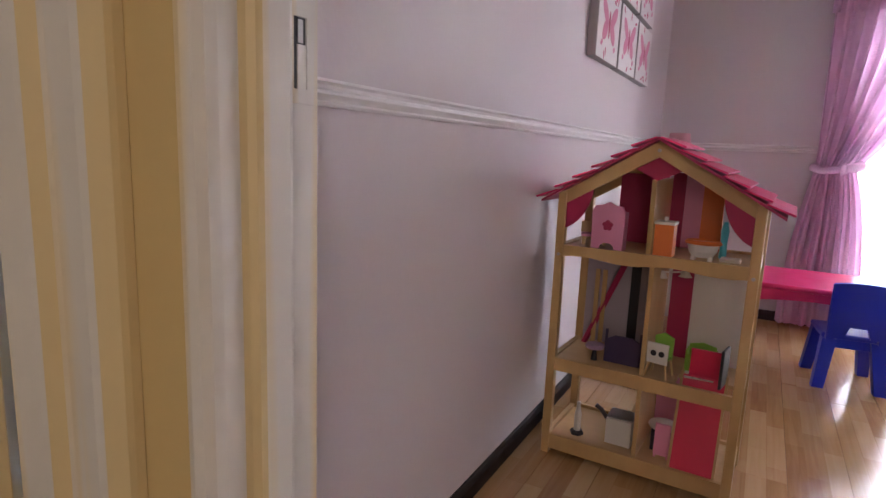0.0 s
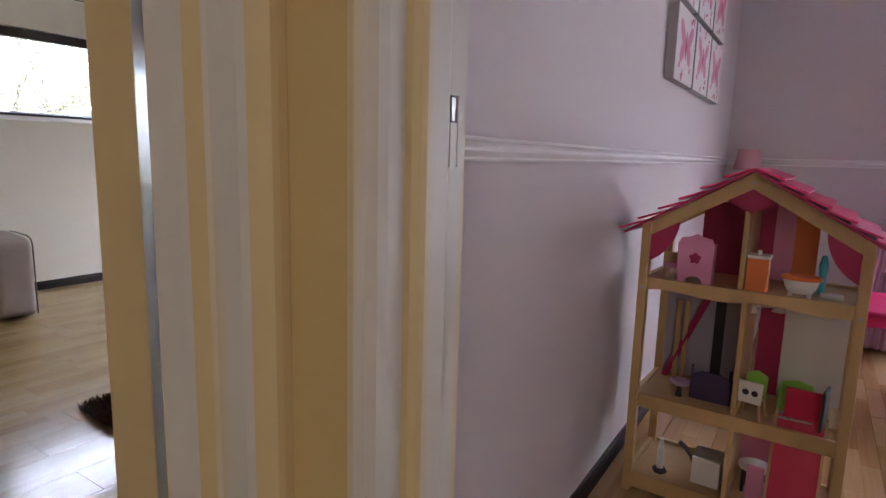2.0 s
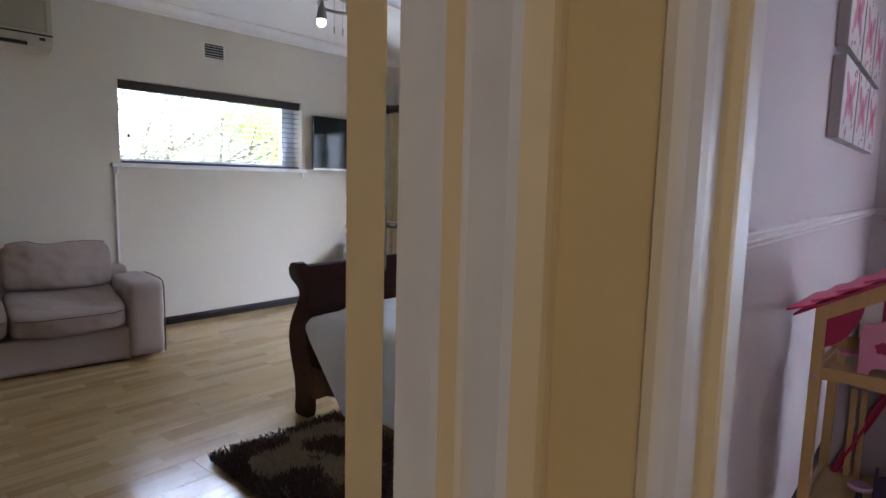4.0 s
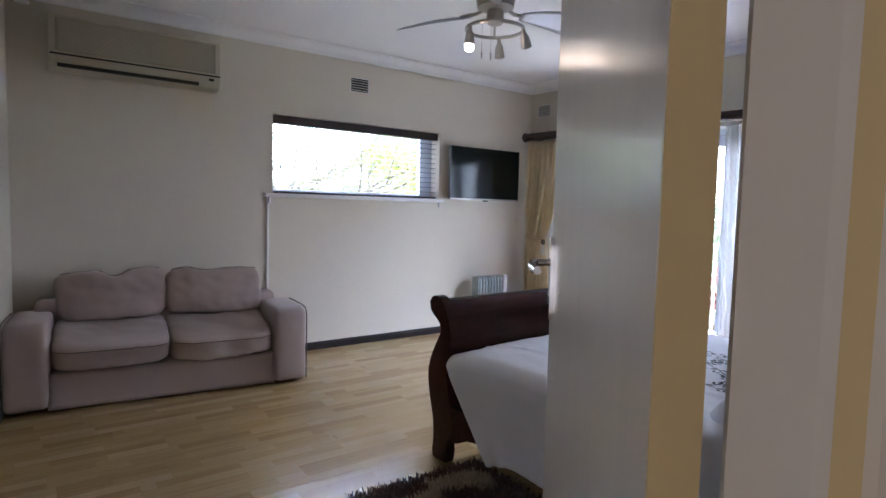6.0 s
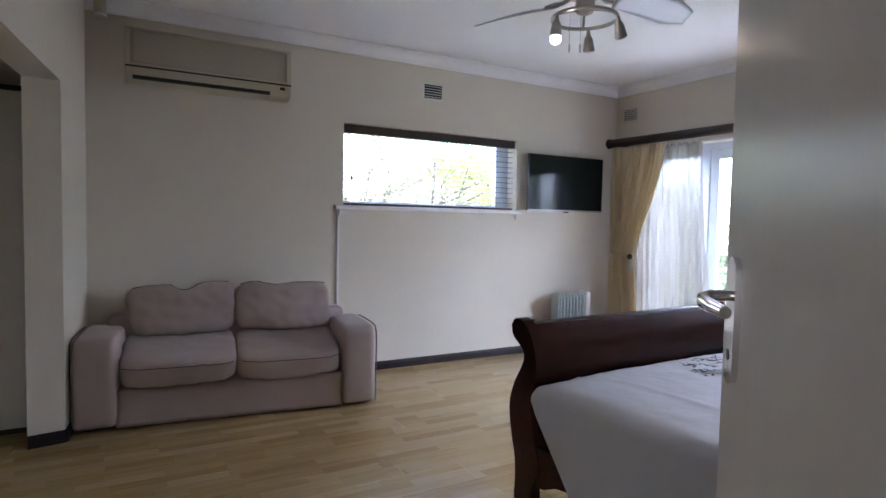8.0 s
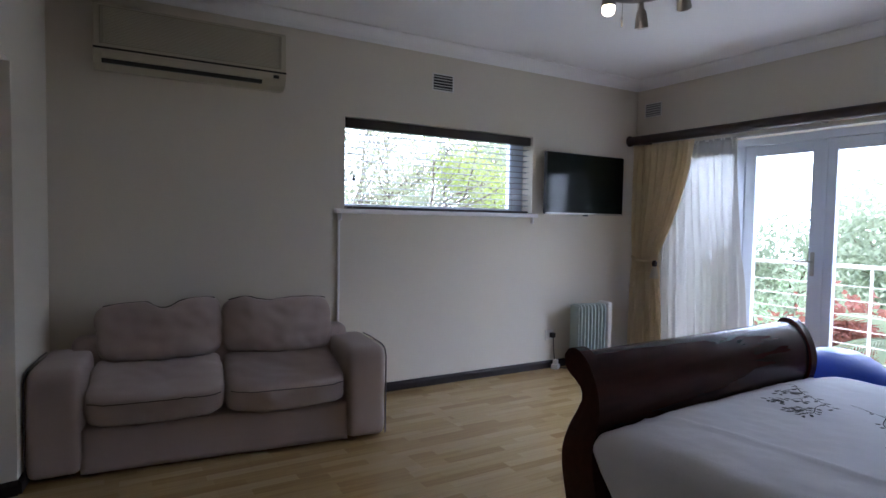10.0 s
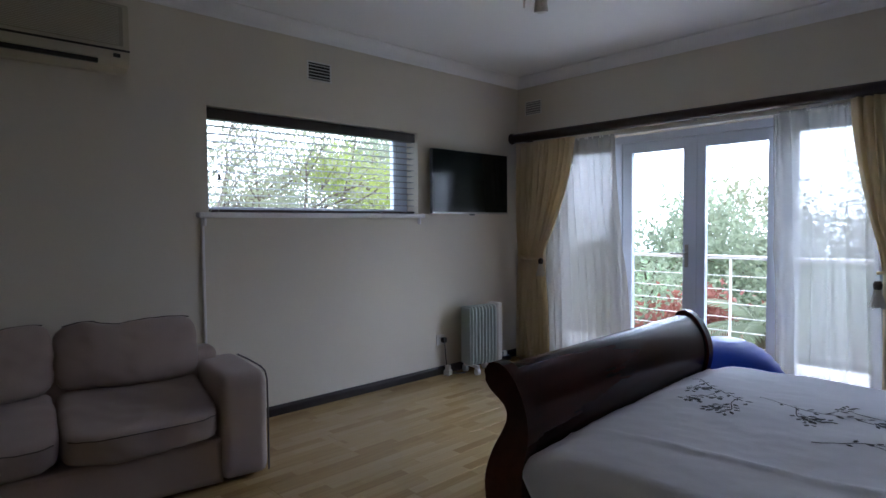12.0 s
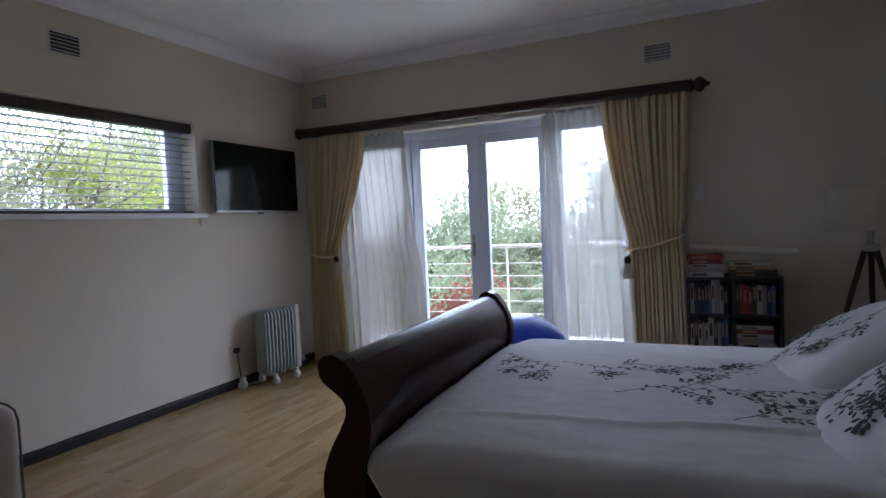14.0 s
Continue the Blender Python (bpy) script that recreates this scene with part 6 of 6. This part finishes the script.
part("shade", lathe(bmesh.new(), [(0.085, 0.39), (0.066, 0.52), (0.064, 0.52), (0.083, 0.39)], None, 28), SHADEPINK, pl, smooth=True)
part("base", lathe(bmesh.new(), [(0.0, 0.0), (0.06, 0.0), (0.062, 0.012), (0.02, 0.03), (0.014, 0.12), (0.022, 0.18), (0.014, 0.25), (0.010, 0.40), (0.0, 0.41)], None, 20), TOYWHITE, pl, smooth=True)
bm = bmesh.new()
tube(bm, [(0.086 * math.cos(a), 0.086 * math.sin(a), 0.39) for a in [2 * math.pi * k / 28 for k in range(29)]], 0.004, 6)
part("shade_trim", bm, DOLLPINK, pl)


# ---- pink table and blue chair ----
def play_table():
    t = thing("play_table", pose(-0.02, 3.27, 0), "hot pink moulded plastic children's table", "table")
    W, D, H = 0.75, 0.60, 0.47
    bm = bmesh.new()
    box(bm, 0, 0, H - 0.028, W, D, H, bevel=0.012, seg=3)
    part("tabletop", bm, HOTPINK, t)
    for y in (0.016, D - 0.03):
        bm = bmesh.new()
        n = 20
        pts = [(0.02, H - 0.028), (W - 0.02, H - 0.028)]
        pts += [(W - 0.02 - (W - 0.04) * i / n, H - 0.028 - (0.10 - 0.055 * math.sin(math.pi * i / n) ** 0.5)) for i in range(n + 1)]
        prism(bm, pts, y, y + 0.014, axis="y")
        part("apron", bm, HOTPINK, t)
    for x in (0.016, W - 0.03):
        bm = bmesh.new()
        prism(bm, [(0.032, H - 0.028), (D - 0.032, H - 0.028), (D - 0.032, H - 0.12), (D * 0.75, H - 0.08), (D * 0.25, H - 0.08), (0.032, H - 0.12)], x, x + 0.014, axis="x")
        part("apron", bm, HOTPINK, t)
    for x in (0.02, W - 0.075):
        for y in (0.02, D - 0.075):
            bm = bmesh.new()
            prism(bm, [(x, y), (x + 0.055, y), (x + 0.055, y + 0.02), (x + 0.02, y + 0.02), (x + 0.02, y + 0.055), (x, y + 0.055)], 0, H - 0.03)
            part("leg", bm, HOTPINK, t)
    return t


play_table()


def play_chair(m, label):
    t = thing("play_chair", m, label, "chair", "children's chairs")
    bm = bmesh.new()
    box(bm, -0.135, 0.0, 0.245, 0.135, 0.27, 0.272, bevel=0.010, seg=3)
    part("seat", bm, CHAIRBLUE, t)
    bm = bmesh.new()
    n = 12
    top = [(0.13 - 0.26 * i / n, 0.535 + 0.012 * math.sin(math.pi * i / n)) for i in range(n + 1)]
    prism(bm, [(-0.128, 0.275), (-0.05, 0.275), (-0.04, 0.33), (0.04, 0.33), (0.05, 0.275), (0.128, 0.275)] + top, -0.03, -0.008, axis="y", m=pose(0, 0, 0, 4, 0, 0))
    es = bm.edges[:]
    bmesh.ops.bevel(bm, geom=es, offset=0.004, segments=2, affect="EDGES")
    part("backrest", bm, CHAIRBLUE, t)
    for s in (-1, 1):
        bm = bmesh.new()
        prism(bm, [(s * 0.125, -0.03), (s * 0.09, -0.03), (s * 0.09, 0.0), (s * 0.125, 0.0)], 0.25, 0.42, m=pose(0, 0, 0, 2, 0, 0))
        part("back_post", bm, CHAIRBLUE, t)
        for y, y2 in ((0.02, -0.02), (0.235, 0.27)):
            bm = bmesh.new()
            lo = [(s * 0.155, y2 - 0.022), (s * 0.105, y2 - 0.022), (s * 0.105, y2 + 0.022), (s * 0.155, y2 + 0.022)]
            hi = [(s * 0.132, y - 0.028), (s * 0.07, y - 0.028), (s * 0.07, y + 0.028), (s * 0.132, y + 0.028)]
            a = [bm.verts.new((*p, 0)) for p in lo]
            b = [bm.verts.new((*p, 0.248)) for p in hi]
            for k in range(4):
                bm.faces.new((a[k], a[(k + 1) % 4], b[(k + 1) % 4], b[k]))
            bm.faces.new(a)
            bm.faces.new(b)
            part("leg", bm, CHAIRBLUE, t)
    part("apron", boxed(-0.12, 0.012, 0.20, 0.12, 0.026, 0.247, bevel=0.004), CHAIRBLUE, t)
    return t


play_chair(pose(0.51, 3.22, 0, 0, 0, 7), "royal blue moulded plastic children's chair pushed up to the pink table")

# ---- playroom window, voile and pink curtain ----
pw = thing("window_2", pose(0, PN + 0.11, 0), "white framed playroom window behind voile", "window", kind="structure")
bm = bmesh.new()
for b in ((PWL, -0.03, 0.35, PWL + 0.05, 0.03, 2.0), (PWR - 0.05, -0.03, 0.35, PWR, 0.03, 2.0), (PWL + 0.05, -0.03, 1.95, PWR - 0.05, 0.03, 2.0), (PWL + 0.05, -0.03, 0.35, PWR - 0.05, 0.03, 0.40), (1.25, -0.03, 0.40, 1.30, 0.03, 1.95)):
    box(bm, *b)
part("window_frame", bm, WHITEALU, pw)
for a, b in ((PWL + 0.05, 1.25), (1.30, PWR - 0.05)):
    p = part("pane", boxed(a, -0.003, 0.40, b, 0.003, 1.95), PANE, pw, "clear glass pane")
    p.visible_shadow = False
drape("voile", (0.42, 2.05), (0.42, 2.05), (0.42, 2.05), 1.1, PN - 0.055, SHEERTHIN, 18, 0.020, 21.0, "white voile hanging in the playroom window", z_top=2.02)
pc = drape("pink_curtain", (0.29, 1.05), (0.31, 0.53), (0.20, 0.66), 1.06, PN - 0.12, PINKCURTAIN, 10, 0.045, 25.0, "pink satin curtain gathered in a fabric tieback", z_top=2.10, z_low=0.03)
bm = bmesh.new()
tube(bm, [(0.30, -0.02, 1.07), (0.34, -0.075, 1.05), (0.42, -0.09, 1.06), (0.50, -0.075, 1.075), (0.55, -0.02, 1.09)], lambda u: 0.028 + 0.006 * math.sin(u * 20), 10)
part("tieback_band", bm, PINKCURTAIN, pc, smooth=True)
bm = bmesh.new()
for s in (-1, 1):
    puff(bm, 0.115, 0.07, 0.15, pose(0.455 + s * 0.058, -0.115, 1.062, 0, s * 12, 0), power=2.6, wrinkle=0.014, seed=50 + s, n=14)
puff(bm, 0.035, 0.07, 0.07, pose(0.455, -0.135, 1.062), power=2.6, wrinkle=0.002, n=6)
part("bow", bm, PINKCURTAIN, pc, "gathered pink bow", True)
hd = part("heading", sheet(bmesh.new(), lambda u, v: Vector((0.285 + u * 0.78, 0.012 * math.sin(u * 150) * (0.35 + 0.65 * abs(math.cos(v * 6.3))) - 0.012, 2.01 + v * 0.115)), 300, 12), PINKCURTAIN, pc, "pencil-pleat heading", True)
thicken(hd, 0.003)
ptk = thing("curtain_track", pose(0, PN - 0.10, 2.125), "white curtain track above the playroom window", "curtain track")
part("rail", boxed(0.22, -0.012, -0.01, 2.2, 0.012, 0.014, bevel=0.003), WHITEPL, ptk)
for x in (0.26, 1.2, 2.1):
    part("bracket", boxed(x - 0.02, -0.03, -0.012, x + 0.02, 0.10, 0.03, bevel=0.004), WHITEPL, ptk)


# ---- balcony ----
bs_ = solid("balcony", boxed(-7.0, NY + 0.24, -0.22, 0.8, 6.25, -0.03), BALCONY, "pale tiled balcony slab", "balcony", kind="structure")
rail = thing("balcony_railing", pose(0, 6.05, -0.03), "steel balcony railing with horizontal bars", "railing")
for x in (-6.6, -5.2, -3.86, -2.5, -1.1, 0.3):
    part("post", rod(bmesh.new(), (x, 0, 0), (x, 0, 0.97), 0.013, seg=12), TERRACE, rail)
part("handrail", rod(bmesh.new(), (-6.8, 0, 0.985), (0.6, 0, 0.985), 0.020, seg=14), STEEL, rail)
for k in range(6):
    z = 0.13 + 0.135 * k
    part("bar", rod(bmesh.new(), (-6.8, 0.0, z), (0.6, 0.0, z), 0.0042, seg=8), TERRACE, rail)

# ---- garden ----
gr = bmesh.new()
sheet(gr, lambda u, v: Vector(((u - 0.5) * 1600, (v - 0.5) * 1600, -3.1)), 8, 8)
solid("ground", gr, GRASS, "green lawn round the house", "ground", kind="structure")
hz = bmesh.new()
for k in range(48):
    a0, a1 = 2 * math.pi * k / 48, 2 * math.pi * (k + 1) / 48
    hz.faces.new([hz.verts.new((95 * math.cos(a), 95 * math.sin(a), z)) for a, z in ((a0, -3.1), (a1, -3.1), (a1, 75), (a0, 75))])
bmesh.ops.remove_doubles(hz, verts=hz.verts[:], dist=0.01)
solid("backdrop", hz, glow("bright hazy sky", (0.93, 0.965, 1.0), 2.6), "bright white hazy sky beyond the garden", "sky", kind="structure")
# overhangs out of view, added to keep direct sun out of the rooms
sun_block = solid("trim_eaves", boxed(-6.2, NY + 0.24, CEILZ + 0.02, 3.2, 5.45, CEILZ + 0.12), TERRACE, "unseen white overhang added to block the sun", "eaves", kind="structure")
solid("trim_eaves_west", boxed(WX - 0.75, -1.5, CEILZ + 0.02, WX - 0.22, NY + 0.24, CEILZ + 0.12), TERRACE, "unseen white overhang added to block the sun", "eaves", kind="structure")


def foliage(name, parent, centres, spread, n, size, mat, seed, droop=0.0):
    """Many small folded leaves clustered round centres, in one mesh."""
    g = np.random.RandomState(seed)
    c = np.array(centres)[g.randint(0, len(centres), n)]
    p = c + g.normal(0, spread, (n, 3)) * np.array([1, 1, 0.8])
    a = g.normal(0, 1, (n, 3))
    a[:, 2] -= droop
    a /= np.linalg.norm(a, axis=1)[:, None]
    b = np.cross(a, g.normal(0, 1, (n, 3)))
    b /= np.linalg.norm(b, axis=1)[:, None]
    up = np.cross(a, b)
    s = size * g.uniform(0.6, 1.3, n)[:, None]
    v = np.stack([p, p + a * s * 0.5 + b * s * 0.28 + up * s * 0.08, p + a * s, p + a * s * 0.5 - b * s * 0.28 + up * s * 0.08], 1).reshape(-1, 3)
    i = np.arange(n)[:, None] * 4
    f = np.concatenate([i + np.array([[0, 1, 2]]), i + np.array([[0, 2, 3]])], 0)
    me = bpy.data.meshes.new(name)
    me.from_pydata(v.tolist(), [], f.tolist())
    me.materials.append(mat)
    ob = new(name, me)
    ob.parent = parent
    return ob


def tree(x, y, h, r, mat, seed, label, leaves=9000, size=0.13, base=-3.1, spread=0.30, bare=False):
    t = thing("tree", pose(x, y, base), label, "tree", "garden trees")
    rn = random.Random(seed)
    bm = bmesh.new()
    tip = Vector((rn.uniform(-0.3, 0.3), rn.uniform(-0.3, 0.3), h * 0.62))
    tube(bm, [(0, 0, 0), (rn.uniform(-0.1, 0.1), rn.uniform(-0.1, 0.1), h * 0.3), tip], lambda u: 0.035 * h / 2 * (1 - 0.6 * u), 10)
    ends = []

    def limb(p, d, l, w, depth):
        q1 = p + d * l * 0.5 + Vector((rn.uniform(-1, 1), rn.uniform(-1, 1), rn.uniform(-0.3, 1))) * l * 0.08
        q2 = p + d * l + Vector((rn.uniform(-1, 1), rn.uniform(-1, 1), rn.uniform(-0.3, 1))) * l * 0.12
        tube(bm, [p, q1, q2], lambda u: w * (1 - 0.55 * u), 6 if depth else 8)
        ends.append(q2)
        if depth:
            ends.append(q1)
        if depth < (3 if bare else 2):
            for _ in range(3):
                nd = (d + Vector((rn.uniform(-1, 1), rn.uniform(-1, 1), rn.uniform(-0.5, 0.8))) * 0.8).normalized()
                limb(q1.lerp(q2, rn.uniform(0.2, 1)), nd, l * rn.uniform(0.5, 0.75), w * 0.5, depth + 1)
    for k in range(7):
        a = 2 * math.pi * k / 7 + rn.uniform(-0.4, 0.4)
        p = Vector((0, 0, h * rn.uniform(0.3, 0.6)))
        limb(p, Vector((math.cos(a), math.sin(a), rn.uniform(0.3, 0.9))).normalized(), r * rn.uniform(0.5, 0.8), 0.012 * h / 2, 0)
    part("trunk", bm, BARK, t)
    foliage("crown", t, [tuple(e) for e in ends], spread, leaves, size, mat, seed)
    return t


TREES = [(-12.5, 9.6, 9.0, 2.0, LEAFMID, 15, "mid green garden tree", 9000, 0.11, 0.3, False),
         (-10.0, 3.5, 7.4, 2.4, LEAFGREY, 1, "thin-leaved grey-green tree outside the strip window", 15000, 0.05, 0.24, True), (-11.5, 4.0, 7.6, 2.2, LEAFGREY, 2, "thin-leaved grey-green tree outside the strip window", 16000, 0.055, 0.28, True),
         (-12.5, -0.6, 7.2, 2.4, LEAFGREY, 3, "thin-leaved grey-green tree outside the strip window", 13000, 0.06, 0.28, True), (-15.5, 10.0, 9.0, 3.0, LEAFMID, 4, "broad mid green garden tree", 11000, 0.12, 0.34, False),
         (-18.0, 4.5, 5.6, 3.0, LEAFGREY, 5, "broad pale green garden tree", 9000, 0.15, 0.4, False), (-8.5, 6.15, 8.9, 1.5, LEAFLIME, 14, "yellow-green leafy garden tree", 12000, 0.075, 0.24, False),
         (-9.6, 15.5, 5.4, 2.3, LEAFMID, 6, "broad green garden tree", 9000, 0.14, 0.34, False), (-6.0, 14.2, 4.6, 2.1, LEAFMID, 7, "dense mid green garden tree", 9000, 0.14, 0.32, False),
         (-3.2, 16.5, 4.5, 2.6, LEAFGREY, 8, "broad pale green garden tree", 9000, 0.15, 0.34, False), (-0.6, 13.5, 4.2, 2.2, LEAFMID, 9, "dense mid green garden tree", 9000, 0.13, 0.32, False),
         (2.6, 16.0, 4.6, 2.6, LEAFMID, 10, "broad green garden tree", 8000, 0.15, 0.34, False), (-13.5, 13.0, 5.0, 2.6, LEAFDARK, 11, "dense dark green garden tree", 9000, 0.15, 0.34, False),
         (-6.8, 20.5, 5.4, 2.9, LEAFGREY, 12, "broad pale green garden tree", 8000, 0.18, 0.4, False), (0.5, 22.0, 5.0, 3.2, LEAFMID, 13, "broad green garden tree", 8000, 0.18, 0.4, False)]
for x, y, h, r, mt, sd_, lb, nl, sz, spd, bare in TREES:
    tree(x, y, h, r, mt, sd_, lb, nl, sz, spread=spd, bare=bare)


def shrub(x, y, h, r, mat, seed, label, n=3500, size=0.11):
    t = thing("shrub", pose(x, y, -3.1), label, "shrub", "garden shrubs")
    rn = random.Random(seed)
    bm = bmesh.new()
    ends = []
    for k in range(9):
        a = rn.random() * 6.28
        e = Vector((r * rn.uniform(0.2, 0.8) * math.cos(a), r * rn.uniform(0.2, 0.8) * math.sin(a), h * rn.uniform(0.6, 0.95)))
        tube(bm, [(0, 0, 0), e * 0.5 + Vector((0, 0, 0.1)), e], lambda u: 0.03 * (1 - 0.7 * u), 6)
        ends += [tuple(e), tuple(e * 0.75 + Vector((rn.uniform(-0.2, 0.2), rn.uniform(-0.2, 0.2), 0)))]
    part("stems", bm, BARK, t)
    foliage("leaves", t, ends, r * 0.28, n, size, mat, seed)
    return t


shrub(-5.95, 9.0, 3.55, 0.85, LEAFRED, 21, "red-leaved shrub below the balcony", 5200, 0.13)
shrub(-6.7, 10.4, 3.5, 1.2, LEAFMID, 22, "mid green shrub below the balcony", 5000)
shrub(-4.0, 10.8, 3.2, 1.3, LEAFDARK, 23, "dark green shrub below the balcony", 5000)
shrub(-2.4, 9.6, 3.3, 1.2, LEAFMID, 24, "mid green shrub below the balcony", 5000)
shrub(-0.8, 8.8, 3.2, 1.1, LEAFDARK, 25, "dark green shrub below the balcony", 4500)
shrub(-8.2, 9.4, 3.2, 1.2, LEAFDARK, 26, "dark green shrub below the balcony", 4500)


def palm(x, y, h, seed, n=13):
    t = thing("palm", pose(x, y, -3.1), "feathery green palm below the balcony", "palm", "garden palms")
    rn = random.Random(seed)
    part("trunk", tube(bmesh.new(), [(0, 0, 0), (0.05, 0.03, h * 0.5), (0, 0, h)], lambda u: 0.10 - 0.03 * u, 10), BARK, t)
    for k in range(n):
        a = 2 * math.pi * k / n + rn.uniform(-0.2, 0.2)
        l, el = rn.uniform(1.0, 1.4), rn.uniform(0.5, 1.2)
        c, s_ = math.cos(a), math.sin(a)
        spine = []
        for i in range(15):
            u = i / 14
            rr = l * u * math.cos(el * (1 - 0.5 * u))
            spine.append(Vector((rr * c, rr * s_, h + l * (math.sin(el) * u - 0.75 * u * u))))
        bm = bmesh.new()
        tube(bm, spine, lambda u: 0.012 * (1 - 0.8 * u), 5)
        for i in range(2, 15):
            for s2 in (-1, 1):
                for q in (0.0, 0.5):
                    p = spine[i] if q == 0 or i == 14 else spine[i].lerp(spine[i + 1], q)
                    d = (Vector((-s_ * s2, c * s2, -0.35)) + (spine[i] - spine[i - 1]).normalized() * 0.8).normalized()
                    ll = 0.30 * math.sin(min(1, (15 - i) / 9) * 1.5)
                    w = Vector((c, s_, 0)) * 0.012
                    bm.faces.new([bm.verts.new(v) for v in (p - w, p + d * ll * 0.5 - w * 0.8 + Vector((0, 0, 0.01)), p + d * ll + Vector((0, 0, -0.05)), p + w)])
        part("frond", bm, LEAFMID, t)
    return t


palm(-3.3, 8.5, 2.9, 31)
palm(-4.35, 8.4, 2.95, 32)
palm(-2.0, 8.6, 2.5, 33)


# ---- board floors last ----
lay(WX, -1.0, -0.735, NY, FLOORM, 3)
lay(-0.735, 0.448, 2.6, PN, PINKFLOOR, 5)
lay(-0.735, -2.2, 2.0, 0.448, FLOORM, 7)
